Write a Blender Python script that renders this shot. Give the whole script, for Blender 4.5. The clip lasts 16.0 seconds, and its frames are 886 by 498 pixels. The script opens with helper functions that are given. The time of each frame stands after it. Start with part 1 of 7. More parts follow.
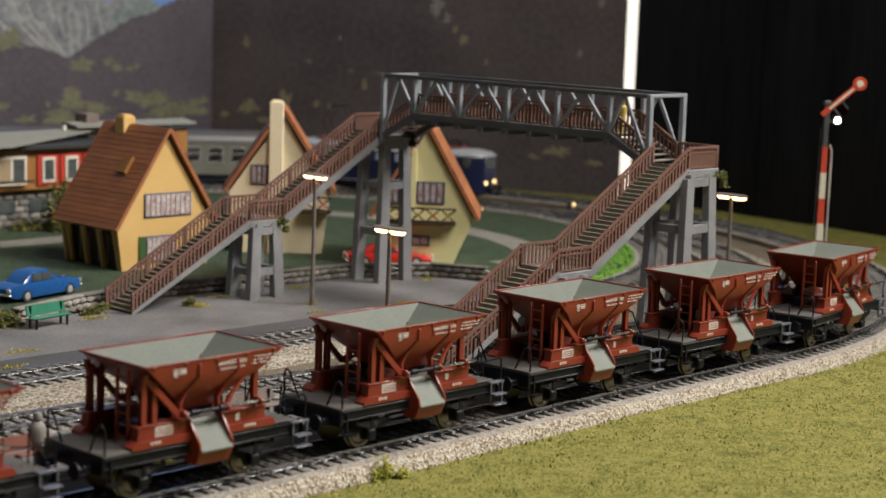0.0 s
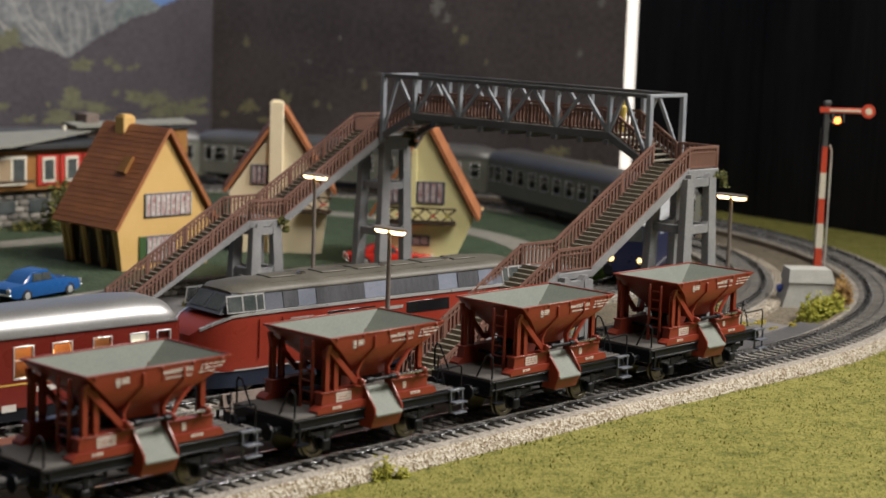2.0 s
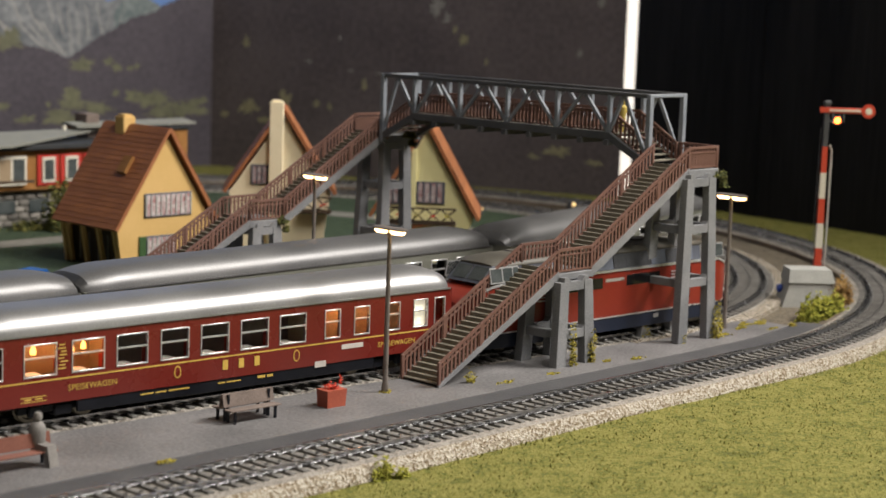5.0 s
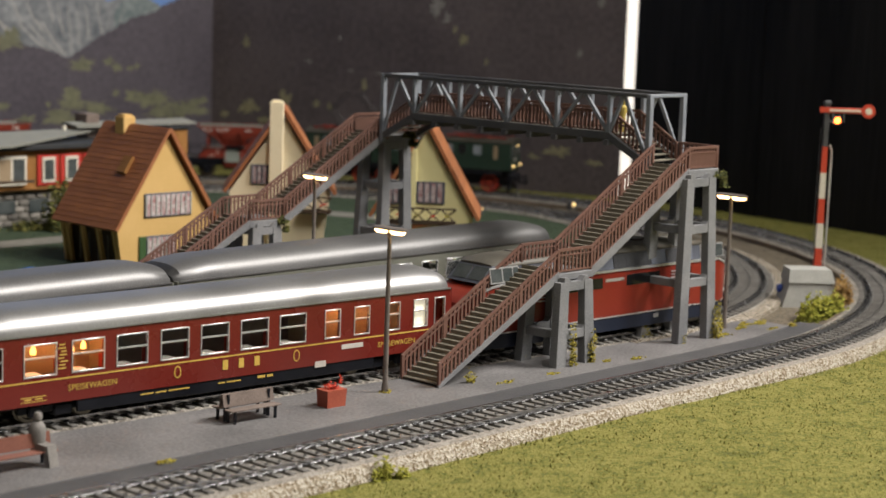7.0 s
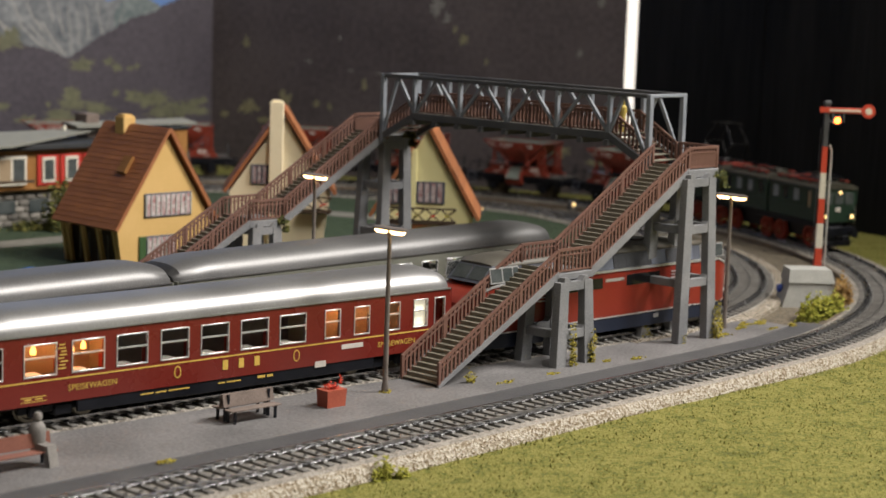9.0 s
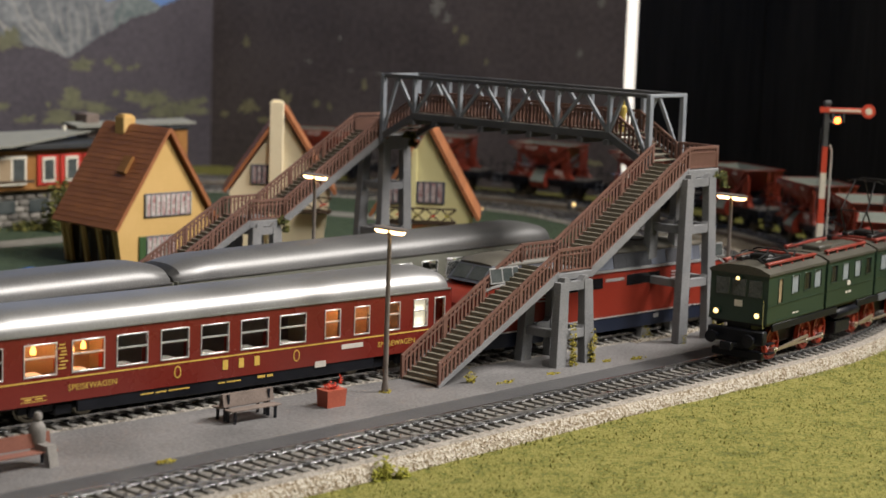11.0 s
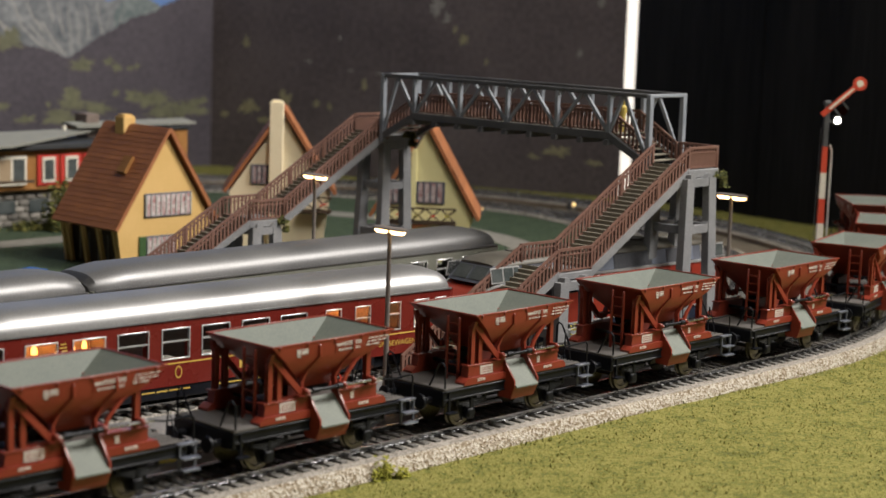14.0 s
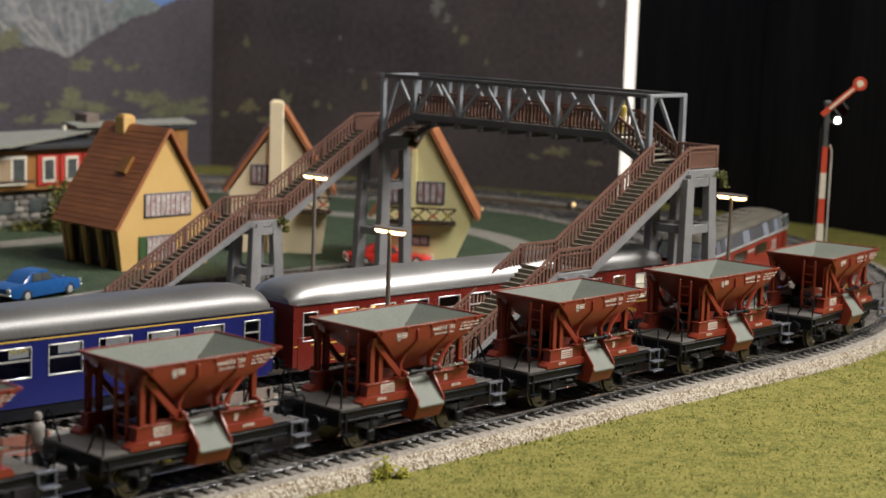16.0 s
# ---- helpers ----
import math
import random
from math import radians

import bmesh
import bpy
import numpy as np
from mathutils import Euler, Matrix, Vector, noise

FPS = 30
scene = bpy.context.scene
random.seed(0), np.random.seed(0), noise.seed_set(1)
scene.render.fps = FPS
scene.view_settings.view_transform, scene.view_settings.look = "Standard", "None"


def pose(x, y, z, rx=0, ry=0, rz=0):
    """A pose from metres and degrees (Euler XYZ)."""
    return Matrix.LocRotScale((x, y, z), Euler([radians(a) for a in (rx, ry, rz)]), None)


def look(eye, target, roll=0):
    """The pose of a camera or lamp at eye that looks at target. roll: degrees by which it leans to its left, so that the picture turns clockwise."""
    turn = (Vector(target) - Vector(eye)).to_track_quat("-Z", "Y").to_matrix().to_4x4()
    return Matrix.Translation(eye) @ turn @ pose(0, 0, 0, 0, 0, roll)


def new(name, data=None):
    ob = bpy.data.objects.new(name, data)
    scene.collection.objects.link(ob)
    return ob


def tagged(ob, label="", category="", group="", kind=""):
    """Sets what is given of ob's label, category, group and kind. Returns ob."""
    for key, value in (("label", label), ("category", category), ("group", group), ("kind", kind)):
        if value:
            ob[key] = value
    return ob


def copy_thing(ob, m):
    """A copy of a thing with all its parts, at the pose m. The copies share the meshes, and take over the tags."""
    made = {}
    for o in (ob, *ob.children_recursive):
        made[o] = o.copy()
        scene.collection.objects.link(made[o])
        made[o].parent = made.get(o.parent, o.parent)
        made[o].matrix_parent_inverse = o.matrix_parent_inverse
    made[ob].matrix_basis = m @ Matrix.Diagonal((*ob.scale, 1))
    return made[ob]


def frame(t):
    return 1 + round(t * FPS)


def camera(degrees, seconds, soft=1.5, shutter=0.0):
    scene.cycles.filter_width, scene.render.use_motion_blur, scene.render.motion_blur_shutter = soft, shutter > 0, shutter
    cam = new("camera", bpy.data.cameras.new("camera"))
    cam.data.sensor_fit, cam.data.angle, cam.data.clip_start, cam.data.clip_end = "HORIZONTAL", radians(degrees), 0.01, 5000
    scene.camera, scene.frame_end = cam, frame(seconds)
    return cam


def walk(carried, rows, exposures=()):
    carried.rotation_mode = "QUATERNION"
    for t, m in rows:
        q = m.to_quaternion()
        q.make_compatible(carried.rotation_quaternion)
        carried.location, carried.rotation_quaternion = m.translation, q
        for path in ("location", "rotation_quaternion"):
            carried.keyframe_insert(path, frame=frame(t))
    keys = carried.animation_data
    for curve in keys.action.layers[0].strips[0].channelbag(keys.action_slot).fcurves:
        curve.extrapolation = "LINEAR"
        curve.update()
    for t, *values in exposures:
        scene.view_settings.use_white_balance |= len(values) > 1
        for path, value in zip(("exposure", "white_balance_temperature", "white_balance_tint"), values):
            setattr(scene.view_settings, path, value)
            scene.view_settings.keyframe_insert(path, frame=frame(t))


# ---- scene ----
# Lengths below are in centimetres of the model railway (scale 1:87) and turned into metres by CM.
CM = 0.01
SECONDS = 16.0

# ---- camera ----
cam = camera(27.6, SECONDS, soft=1.6)
cam.data.dof.use_dof, cam.data.dof.focus_distance, cam.data.dof.aperture_fstop = True, 0.79, 18.0
EYE = (-53.0, -47.7, 17.03)
CAM_POSE = (pose(EYE[0] * CM, EYE[1] * CM, EYE[2] * CM) @ pose(0, 0, 0, 0, 0, -47.16)
            @ pose(0, 0, 0, 90 - 8.1, 0, 0) @ pose(0, 0, 0, 0, 0, 2.05))
walk(cam, [(0.0, CAM_POSE), (SECONDS, CAM_POSE)], exposures=[(0.0, 0.0), (SECONDS, 0.0)])


# ---- light ----
world = bpy.data.worlds.new("room_light")
scene.world = world
world.use_nodes = True
world.node_tree.nodes["Background"].inputs[0].default_value = (1.0, 0.93, 0.84, 1)
world.node_tree.nodes["Background"].inputs[1].default_value = 0.12


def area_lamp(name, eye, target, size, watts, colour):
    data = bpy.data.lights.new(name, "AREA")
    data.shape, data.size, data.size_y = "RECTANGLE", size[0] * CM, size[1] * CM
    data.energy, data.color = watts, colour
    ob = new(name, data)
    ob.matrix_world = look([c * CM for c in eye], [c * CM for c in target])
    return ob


area_lamp("ceiling_lamp", (84, -60, 112), (20, 10, 0), (50, 50), 35, (1.0, 0.945, 0.88))
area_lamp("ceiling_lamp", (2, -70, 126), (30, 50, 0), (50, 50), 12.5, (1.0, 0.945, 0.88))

# ---- materials ----
def base_material(name, rough=0.6, metal=0.0, spec=0.5):
    m = bpy.data.materials.new(name)
    m.use_nodes = True
    b = m.node_tree.nodes["Principled BSDF"]
    b.inputs["Roughness"].default_value = rough
    b.inputs["Metallic"].default_value = metal
    b.inputs["Specular IOR Level"].default_value = spec
    return m, m.node_tree.nodes, m.node_tree.links, b


def surface(name, dark, light, rough=0.6, metal=0.0, scale=1.0, stretch=None, bump=0.15, fine=14.0, coarse=1.2, spread=0.12, spec=0.5, vary=0.0):
    """Paint, wood, stone or metal: two noises of different size mix two colours, vary the gloss and roughen the surface.
    fine, coarse: how many grains lie in a centimetre."""
    m, n, l, b = base_material(name, rough, metal, spec)
    co = n.new("ShaderNodeTexCoord")
    big, small = n.new("ShaderNodeTexNoise"), n.new("ShaderNodeTexNoise")
    big.inputs["Scale"].default_value, small.inputs["Scale"].default_value = coarse * 100 * scale, fine * 100 * scale
    big.inputs["Detail"].default_value = 5
    small.inputs["Detail"].default_value = 4
    where = co.outputs["Object"]
    if stretch:
        mapping = n.new("ShaderNodeMapping")
        mapping.inputs["Scale"].default_value = stretch
        l.new(where, mapping.inputs["Vector"])
        where = mapping.outputs["Vector"]
    l.new(where, big.inputs["Vector"])
    l.new(where, small.inputs["Vector"])
    mix = n.new("ShaderNodeMath")
    mix.operation = "ADD"
    l.new(big.outputs["Fac"], mix.inputs[0])
    l.new(small.outputs["Fac"], mix.inputs[1])
    ramp = n.new("ShaderNodeMapRange")
    ramp.inputs["From Min"].default_value, ramp.inputs["From Max"].default_value = 0.72, 1.28
    l.new(mix.outputs[0], ramp.inputs["Value"])
    col = n.new("ShaderNodeMix")
    col.data_type = "RGBA"
    col.inputs["A"].default_value, col.inputs["B"].default_value = (*dark, 1), (*light, 1)
    l.new(ramp.outputs[0], col.inputs["Factor"])
    out = col.outputs["Result"]
    if vary:
        info, hsv, rnd = n.new("ShaderNodeObjectInfo"), n.new("ShaderNodeHueSaturation"), n.new("ShaderNodeMapRange")
        rnd.inputs["To Min"].default_value, rnd.inputs["To Max"].default_value = 1 - vary, 1 + vary
        l.new(info.outputs["Random"], rnd.inputs["Value"])
        l.new(rnd.outputs[0], hsv.inputs["Value"])
        l.new(out, hsv.inputs["Color"])
        out = hsv.outputs["Color"]
    l.new(out, b.inputs["Base Color"])
    r = n.new("ShaderNodeMapRange")
    r.inputs["To Min"].default_value, r.inputs["To Max"].default_value = max(0.05, rough - spread), min(1, rough + spread)
    l.new(big.outputs["Fac"], r.inputs["Value"])
    l.new(r.outputs[0], b.inputs["Roughness"])
    if bump:
        bp = n.new("ShaderNodeBump")
        bp.inputs["Strength"].default_value, bp.inputs["Distance"].default_value = bump, 0.0006
        l.new(small.outputs["Fac"], bp.inputs["Height"])
        l.new(bp.outputs["Normal"], b.inputs["Normal"])
    return m


def glow(name, colour, strength):
    m, n, l, b = base_material(name, 0.4)
    b.inputs["Base Color"].default_value = (*colour, 1)
    b.inputs["Emission Color"].default_value = (*colour, 1)
    b.inputs["Emission Strength"].default_value = strength
    return m


def clear(name, colour, rough=0.03):
    m, n, l, b = base_material(name, rough)
    b.inputs["Base Color"].default_value = (*colour, 1)
    b.inputs["Transmission Weight"].default_value = 1.0
    b.inputs["IOR"].default_value = 1.05
    return m


def grains(name, colours, per_cm, bump, rough=0.7, distance=0.0012, island=False, blotch=1.0):
    """Loose grains (ballast, flock): cells of random tint with a relief."""
    m, n, l, b = base_material(name, rough)
    co = n.new("ShaderNodeTexCoord")
    vo, no = n.new("ShaderNodeTexVoronoi"), n.new("ShaderNodeTexNoise")
    vo.inputs["Scale"].default_value, no.inputs["Scale"].default_value = per_cm * 100, per_cm * 12
    no.inputs["Detail"].default_value = 6
    l.new(co.outputs["Object"], vo.inputs["Vector"])
    l.new(co.outputs["Object"], no.inputs["Vector"])
    sep = n.new("ShaderNodeSeparateColor")
    l.new(vo.outputs["Color"], sep.inputs[0])
    add = n.new("ShaderNodeMath")
    add.operation = "MULTIPLY_ADD"
    add.inputs[1].default_value, add.inputs[2].default_value = 0.6, -0.1
    l.new(sep.outputs[0], add.inputs[0])
    add2 = n.new("ShaderNodeMath")
    add2.operation = "ADD"
    if island:
        geo = n.new("ShaderNodeNewGeometry")
        l.new(geo.outputs["Random Per Island"], add.inputs[0])
    l.new(add.outputs[0], add2.inputs[0])
    soft = n.new("ShaderNodeMath")
    soft.operation = "MULTIPLY_ADD"
    soft.inputs[1].default_value, soft.inputs[2].default_value = blotch, 0.5 - 0.5 * blotch
    l.new(no.outputs["Fac"], soft.inputs[0])
    l.new(soft.outputs[0], add2.inputs[1])
    ramp = n.new("ShaderNodeValToRGB")
    els = ramp.color_ramp.elements
    while len(els) < len(colours):
        els.new(0.5)
    for i, c in enumerate(colours):
        els[i].position = 0.25 + 0.6 * i / (len(colours) - 1)
        els[i].color = (*c, 1)
    l.new(add2.outputs[0], ramp.inputs[0])
    l.new(ramp.outputs[0], b.inputs["Base Color"])
    bp = n.new("ShaderNodeBump")
    bp.inputs["Strength"].default_value, bp.inputs["Distance"].default_value = bump, distance
    l.new(vo.outputs["Distance"], bp.inputs["Height"])
    l.new(bp.outputs["Normal"], b.inputs["Normal"])
    return m


HOPPER_RED = surface("oxide_red_paint", (0.180, 0.025, 0.014), (0.228, 0.037, 0.020), 0.36, coarse=0.8, bump=0.05)
HOPPER_GREY = surface("hopper_grey", (0.125, 0.142, 0.125), (0.175, 0.192, 0.165), 0.6, coarse=0.7, bump=0.06, spec=0.3)
FRAME_BLACK = surface("underframe_black", (0.003, 0.0035, 0.006), (0.010, 0.011, 0.016), 0.42, bump=0.12, spec=0.25)
DECK_GREY = surface("deck_grey", (0.060, 0.053, 0.049), (0.10, 0.092, 0.085), 0.7, bump=0.2)
STEEL = surface("bright_steel", (0.45, 0.45, 0.45), (0.65, 0.65, 0.64), 0.28, 1.0, bump=0.05)
RAIL_STEEL = surface("rail_steel", (0.34, 0.34, 0.35), (0.55, 0.55, 0.56), 0.26, 1.0, coarse=0.4, bump=0.06)
WHEEL_DARK = surface("wheel_metal", (0.10, 0.09, 0.07), (0.22, 0.20, 0.16), 0.38, 1.0)
WHITE_PRINT = surface("white_print", (0.52, 0.48, 0.44), (0.66, 0.62, 0.57), 0.6, bump=0.0)
GOLD_PRINT = surface("golden_print", (0.55, 0.36, 0.06), (0.66, 0.45, 0.10), 0.5, bump=0.0)
SLEEPER = surface("sleeper_grey", (0.10, 0.095, 0.088), (0.20, 0.19, 0.175), 0.75, bump=0.3, vary=0.25)
CHAIR = surface("rail_chair", (0.10, 0.10, 0.10), (0.20, 0.20, 0.20), 0.35, 0.6)
BALLAST = grains("granulated_ballast", [(0.085, 0.055, 0.03), (0.22, 0.165, 0.105), (0.38, 0.32, 0.24), (0.60, 0.55, 0.47)], 13, 0.9, 0.20, 0.0009, blotch=0.35)
SHOULDER = grains("pale_grey_shoulder", [(0.10, 0.09, 0.075), (0.19, 0.17, 0.145), (0.28, 0.25, 0.215), (0.36, 0.33, 0.29)], 9, 0.6, 0.6, 0.0006, blotch=0.5)
BALLAST_GREY = grains("grey_track_bed", [(0.07, 0.06, 0.05), (0.16, 0.14, 0.12), (0.27, 0.25, 0.21), (0.36, 0.33, 0.29)], 8, 0.7, 0.7)
EARTH = grains("brown_earth", [(0.05, 0.04, 0.03), (0.10, 0.085, 0.06), (0.16, 0.13, 0.09)], 7, 0.6, 0.85)
TURF = grains("flocked_turf", [(0.070, 0.077, 0.009), (0.108, 0.112, 0.014), (0.153, 0.150, 0.022), (0.225, 0.205, 0.048)], 10, 0.5, 0.95, 0.001, blotch=1.2)
FLOCK = grains("flock_fibres", [(0.080, 0.086, 0.011), (0.118, 0.120, 0.017), (0.162, 0.158, 0.026), (0.23, 0.208, 0.050)], 6, 0.2, 0.95, island=True, blotch=1.2)
BROWN_EDGE = surface("brown_board_edge", (0.095, 0.070, 0.048), (0.16, 0.125, 0.09), 0.8, coarse=0.5, bump=0.3)
LAWN = grains("dark_lawn", [(0.010, 0.022, 0.010), (0.022, 0.042, 0.019), (0.042, 0.066, 0.032)], 6, 0.5, 0.9)
PATH_GREY = surface("grey_path", (0.16, 0.15, 0.13), (0.25, 0.24, 0.21), 0.85, bump=0.3)
ASPHALT = surface("platform_grey", (0.092, 0.090, 0.092), (0.210, 0.202, 0.202), 0.66, coarse=0.28, fine=7, bump=0.35)
ASPHALT_DARK = surface("platform_edge_dark", (0.045, 0.045, 0.05), (0.085, 0.083, 0.085), 0.75, coarse=0.4, bump=0.3)
CONCRETE = surface("bridge_concrete", (0.15, 0.155, 0.165), (0.25, 0.25, 0.255), 0.7, coarse=0.6, bump=0.25)
GIRDER = surface("girder_grey", (0.16, 0.18, 0.21), (0.26, 0.28, 0.31), 0.5, coarse=0.7, bump=0.1)
# girder grey with shade painted in for the bridge; plain dark metal on the signals
SHADED_GIRDER_DARK_METAL = surface("shaded_girder_dark_metal", (0.05, 0.053, 0.058), (0.105, 0.105, 0.11), 0.55, coarse=0.7, bump=0.1)
RAIL_BROWN = surface("railing_brown", (0.125, 0.062, 0.046), (0.19, 0.098, 0.073), 0.55, coarse=0.7, bump=0.1)
TREAD = surface("stair_tread", (0.13, 0.118, 0.092), (0.22, 0.20, 0.155), 0.7, bump=0.2)
LAMP_POST = surface("lamp_post_grey", (0.15, 0.125, 0.11), (0.24, 0.21, 0.19), 0.45, 0.3)
LAMP_GLOW = glow("lamp_tube", (1.0, 0.62, 0.28), 7.0)
BULB = glow("signal_bulb", (1.0, 0.93, 0.80), 14.0)
HEADLIGHT = glow("headlight", (1.0, 0.66, 0.26), 3.0)
TABLE_LAMP = glow("table_lamp", (1.0, 0.42, 0.10), 4.0)
CABIN_LIGHT = glow("cabin_light", (1.0, 0.40, 0.13), 16.0)
# weak emission on the blind's cloth in place of light falling on it
BLIND = glow("blind_glow", (0.95, 0.86, 0.66), 0.5)
# emission standing in for strong light on a white wall strip
LIT_STRIP_GLOW = glow("lit_white_strip_glow", (1.0, 0.93, 0.83), 1.0)
GLASS = clear("window_glass", (0.92, 0.95, 0.95))
RED_GLASS = clear("red_glass", (0.95, 0.16, 0.03))
LOCO_RED = surface("loco_red", (0.20, 0.024, 0.014), (0.26, 0.034, 0.019), 0.32, coarse=0.5, bump=0.03)
LOCO_NAVY = surface("loco_navy", (0.008, 0.012, 0.026), (0.016, 0.022, 0.042), 0.35, coarse=0.5, bump=0.03)
LOCO_SLATE = surface("loco_slate", (0.075, 0.083, 0.105), (0.12, 0.13, 0.16), 0.32, coarse=0.5, bump=0.03)
LOCO_PALE = surface("loco_pale_panel", (0.30, 0.34, 0.44), (0.40, 0.44, 0.54), 0.35, coarse=0.5, bump=0.02)
DIESEL_PANEL = surface("diesel_pale_panel", (0.15, 0.17, 0.22), (0.21, 0.23, 0.29), 0.4, coarse=0.5, bump=0.02)
DIESEL_GRILLE = surface("diesel_grille", (0.045, 0.047, 0.055), (0.085, 0.088, 0.10), 0.5, coarse=0.8, fine=6, bump=0.25, stretch=(6, 1, 1))
E_BLIND = surface("loco_grey_blind", (0.20, 0.225, 0.255), (0.29, 0.32, 0.35), 0.45, coarse=0.6, fine=5)
LOCO_ROOF = surface("loco_roof", (0.055, 0.050, 0.040), (0.105, 0.097, 0.078), 0.55, coarse=0.6, bump=0.1)
SILVER = surface("silver_paint", (0.34, 0.34, 0.345), (0.43, 0.43, 0.43), 0.46, 0.85, coarse=0.3, bump=0.04, spread=0.08)
GREY_ROOF = surface("grey_roof", (0.15, 0.15, 0.153), (0.21, 0.209, 0.207), 0.48, 0.6, coarse=0.3, bump=0.04)
COACH_RED = surface("dining_car_red", (0.140, 0.015, 0.011), (0.172, 0.022, 0.015), 0.28, coarse=0.5, bump=0.02)
COACH_BLUE = surface("coach_blue", (0.009, 0.013, 0.105), (0.014, 0.020, 0.145), 0.30, coarse=0.5, bump=0.02)
COACH_OLIVE = surface("coach_grey_green", (0.13, 0.135, 0.11), (0.19, 0.19, 0.16), 0.5, coarse=0.5, bump=0.04)
SEAT_RED = surface("seat_red", (0.30, 0.02, 0.015), (0.40, 0.04, 0.03), 0.7)
CLOTH = surface("table_white", (0.70, 0.66, 0.58), (0.80, 0.77, 0.70), 0.7)
INTERIOR = surface("coach_interior", (0.28, 0.20, 0.12), (0.36, 0.27, 0.17), 0.6)
CHROME = surface("window_chrome", (0.62, 0.62, 0.62), (0.75, 0.75, 0.75), 0.3, 0.6)
E_GREEN = surface("loco_green", (0.014, 0.032, 0.022), (0.022, 0.046, 0.032), 0.34, coarse=0.5, bump=0.05)
E_ROOF = surface("loco_green_roof", (0.036, 0.034, 0.026), (0.075, 0.070, 0.054), 0.5, coarse=0.5, bump=0.1)
E_RED = surface("isolator_red", (0.19, 0.026, 0.018), (0.27, 0.045, 0.030), 0.45)
E_BLUE = surface("loco_blue", (0.008, 0.013, 0.050), (0.013, 0.020, 0.072), 0.32, coarse=0.5, bump=0.02)
E_SILVER = surface("loco_silver_roof", (0.50, 0.52, 0.55), (0.62, 0.64, 0.67), 0.35, 0.4, coarse=0.5, bump=0.03)
WIRE = surface("pantograph_metal", (0.02, 0.02, 0.02), (0.06, 0.06, 0.06), 0.4, 0.7)
BRASS_ROD = surface("side_rod", (0.55, 0.45, 0.40), (0.75, 0.66, 0.60), 0.35, 0.9)
RENDER_YELLOW = surface("ochre_render", (0.58, 0.37, 0.125), (0.66, 0.43, 0.165), 0.8, coarse=0.6, bump=0.15)
RENDER_CREAM = surface("cream_render", (0.77, 0.66, 0.44), (0.83, 0.73, 0.52), 0.8, coarse=0.6, bump=0.15)
RENDER_LEMON = surface("lemon_render", (0.78, 0.70, 0.34), (0.84, 0.77, 0.41), 0.8, coarse=0.6, bump=0.15)
ROOF_TILE = surface("roof_tile_brown", (0.27, 0.095, 0.034), (0.38, 0.145, 0.058), 0.6, coarse=0.8, bump=0.2, vary=0.15)
WOOD_DARK = surface("dark_timber", (0.035, 0.022, 0.012), (0.075, 0.045, 0.025), 0.7)
WOOD_ORANGE = surface("orange_timber", (0.26, 0.11, 0.025), (0.36, 0.17, 0.045), 0.6)
CURTAIN = surface("striped_curtain", (0.30, 0.10, 0.10), (0.60, 0.56, 0.55), 0.8, coarse=2.0, fine=5)
SHUTTER = surface("green_shutter", (0.03, 0.075, 0.02), (0.05, 0.11, 0.035), 0.6)
STONE = surface("rubble_stone", (0.13, 0.12, 0.105), (0.30, 0.28, 0.25), 0.85, coarse=1.6, bump=0.5, vary=0.35)
FLAT_ROOF = surface("flat_roof_grey", (0.20, 0.20, 0.175), (0.28, 0.28, 0.245), 0.7)
BITUMEN = surface("bitumen_roof", (0.018, 0.020, 0.022), (0.035, 0.037, 0.04), 0.6)
PANEL_RED = surface("red_panel", (0.42, 0.025, 0.02), (0.52, 0.045, 0.03), 0.5)
BENCH_GREEN = surface("bench_green", (0.012, 0.13, 0.075), (0.02, 0.19, 0.11), 0.5)
BENCH_WOOD = surface("bench_wood", (0.13, 0.10, 0.085), (0.22, 0.17, 0.145), 0.65)
BENCH_RED = surface("bench_red_brown", (0.16, 0.055, 0.035), (0.23, 0.085, 0.055), 0.6)
PLANTER_RED = surface("planter_terracotta", (0.32, 0.065, 0.035), (0.42, 0.10, 0.055), 0.6)
CAR_BLUE = surface("car_blue", (0.010, 0.065, 0.22), (0.016, 0.09, 0.29), 0.25, coarse=0.5, bump=0.02)
CAR_RED = surface("car_red", (0.50, 0.02, 0.012), (0.60, 0.035, 0.02), 0.25, coarse=0.5, bump=0.02)
CAR_GLASS = surface("car_glass", (0.04, 0.05, 0.05), (0.10, 0.11, 0.11), 0.12)
DARK_PANE = surface("dark_pane", (0.006, 0.006, 0.007), (0.018, 0.018, 0.020), 0.2, coarse=0.5, bump=0.02)
RUBBER = surface("rubber", (0.012, 0.012, 0.012), (0.03, 0.03, 0.03), 0.7)
SIGNAL_RED = surface("signal_red", (0.50, 0.045, 0.02), (0.60, 0.075, 0.035), 0.5)
SIGNAL_WHITE = surface("signal_white", (0.62, 0.58, 0.48), (0.74, 0.70, 0.60), 0.5)
MOSS = grains("moss_yellow_green", [(0.14, 0.12, 0.01), (0.26, 0.22, 0.02), (0.40, 0.33, 0.05)], 9, 0.7, 0.9, island=True)
LEAF = grains("bush_yellow_green", [(0.10, 0.12, 0.008), (0.24, 0.25, 0.02), (0.38, 0.36, 0.05)], 9, 0.7, 0.9, island=True)
LEAF_RUST = grains("bush_rust", [(0.16, 0.09, 0.02), (0.30, 0.17, 0.05), (0.42, 0.26, 0.09)], 9, 0.7, 0.9, island=True)
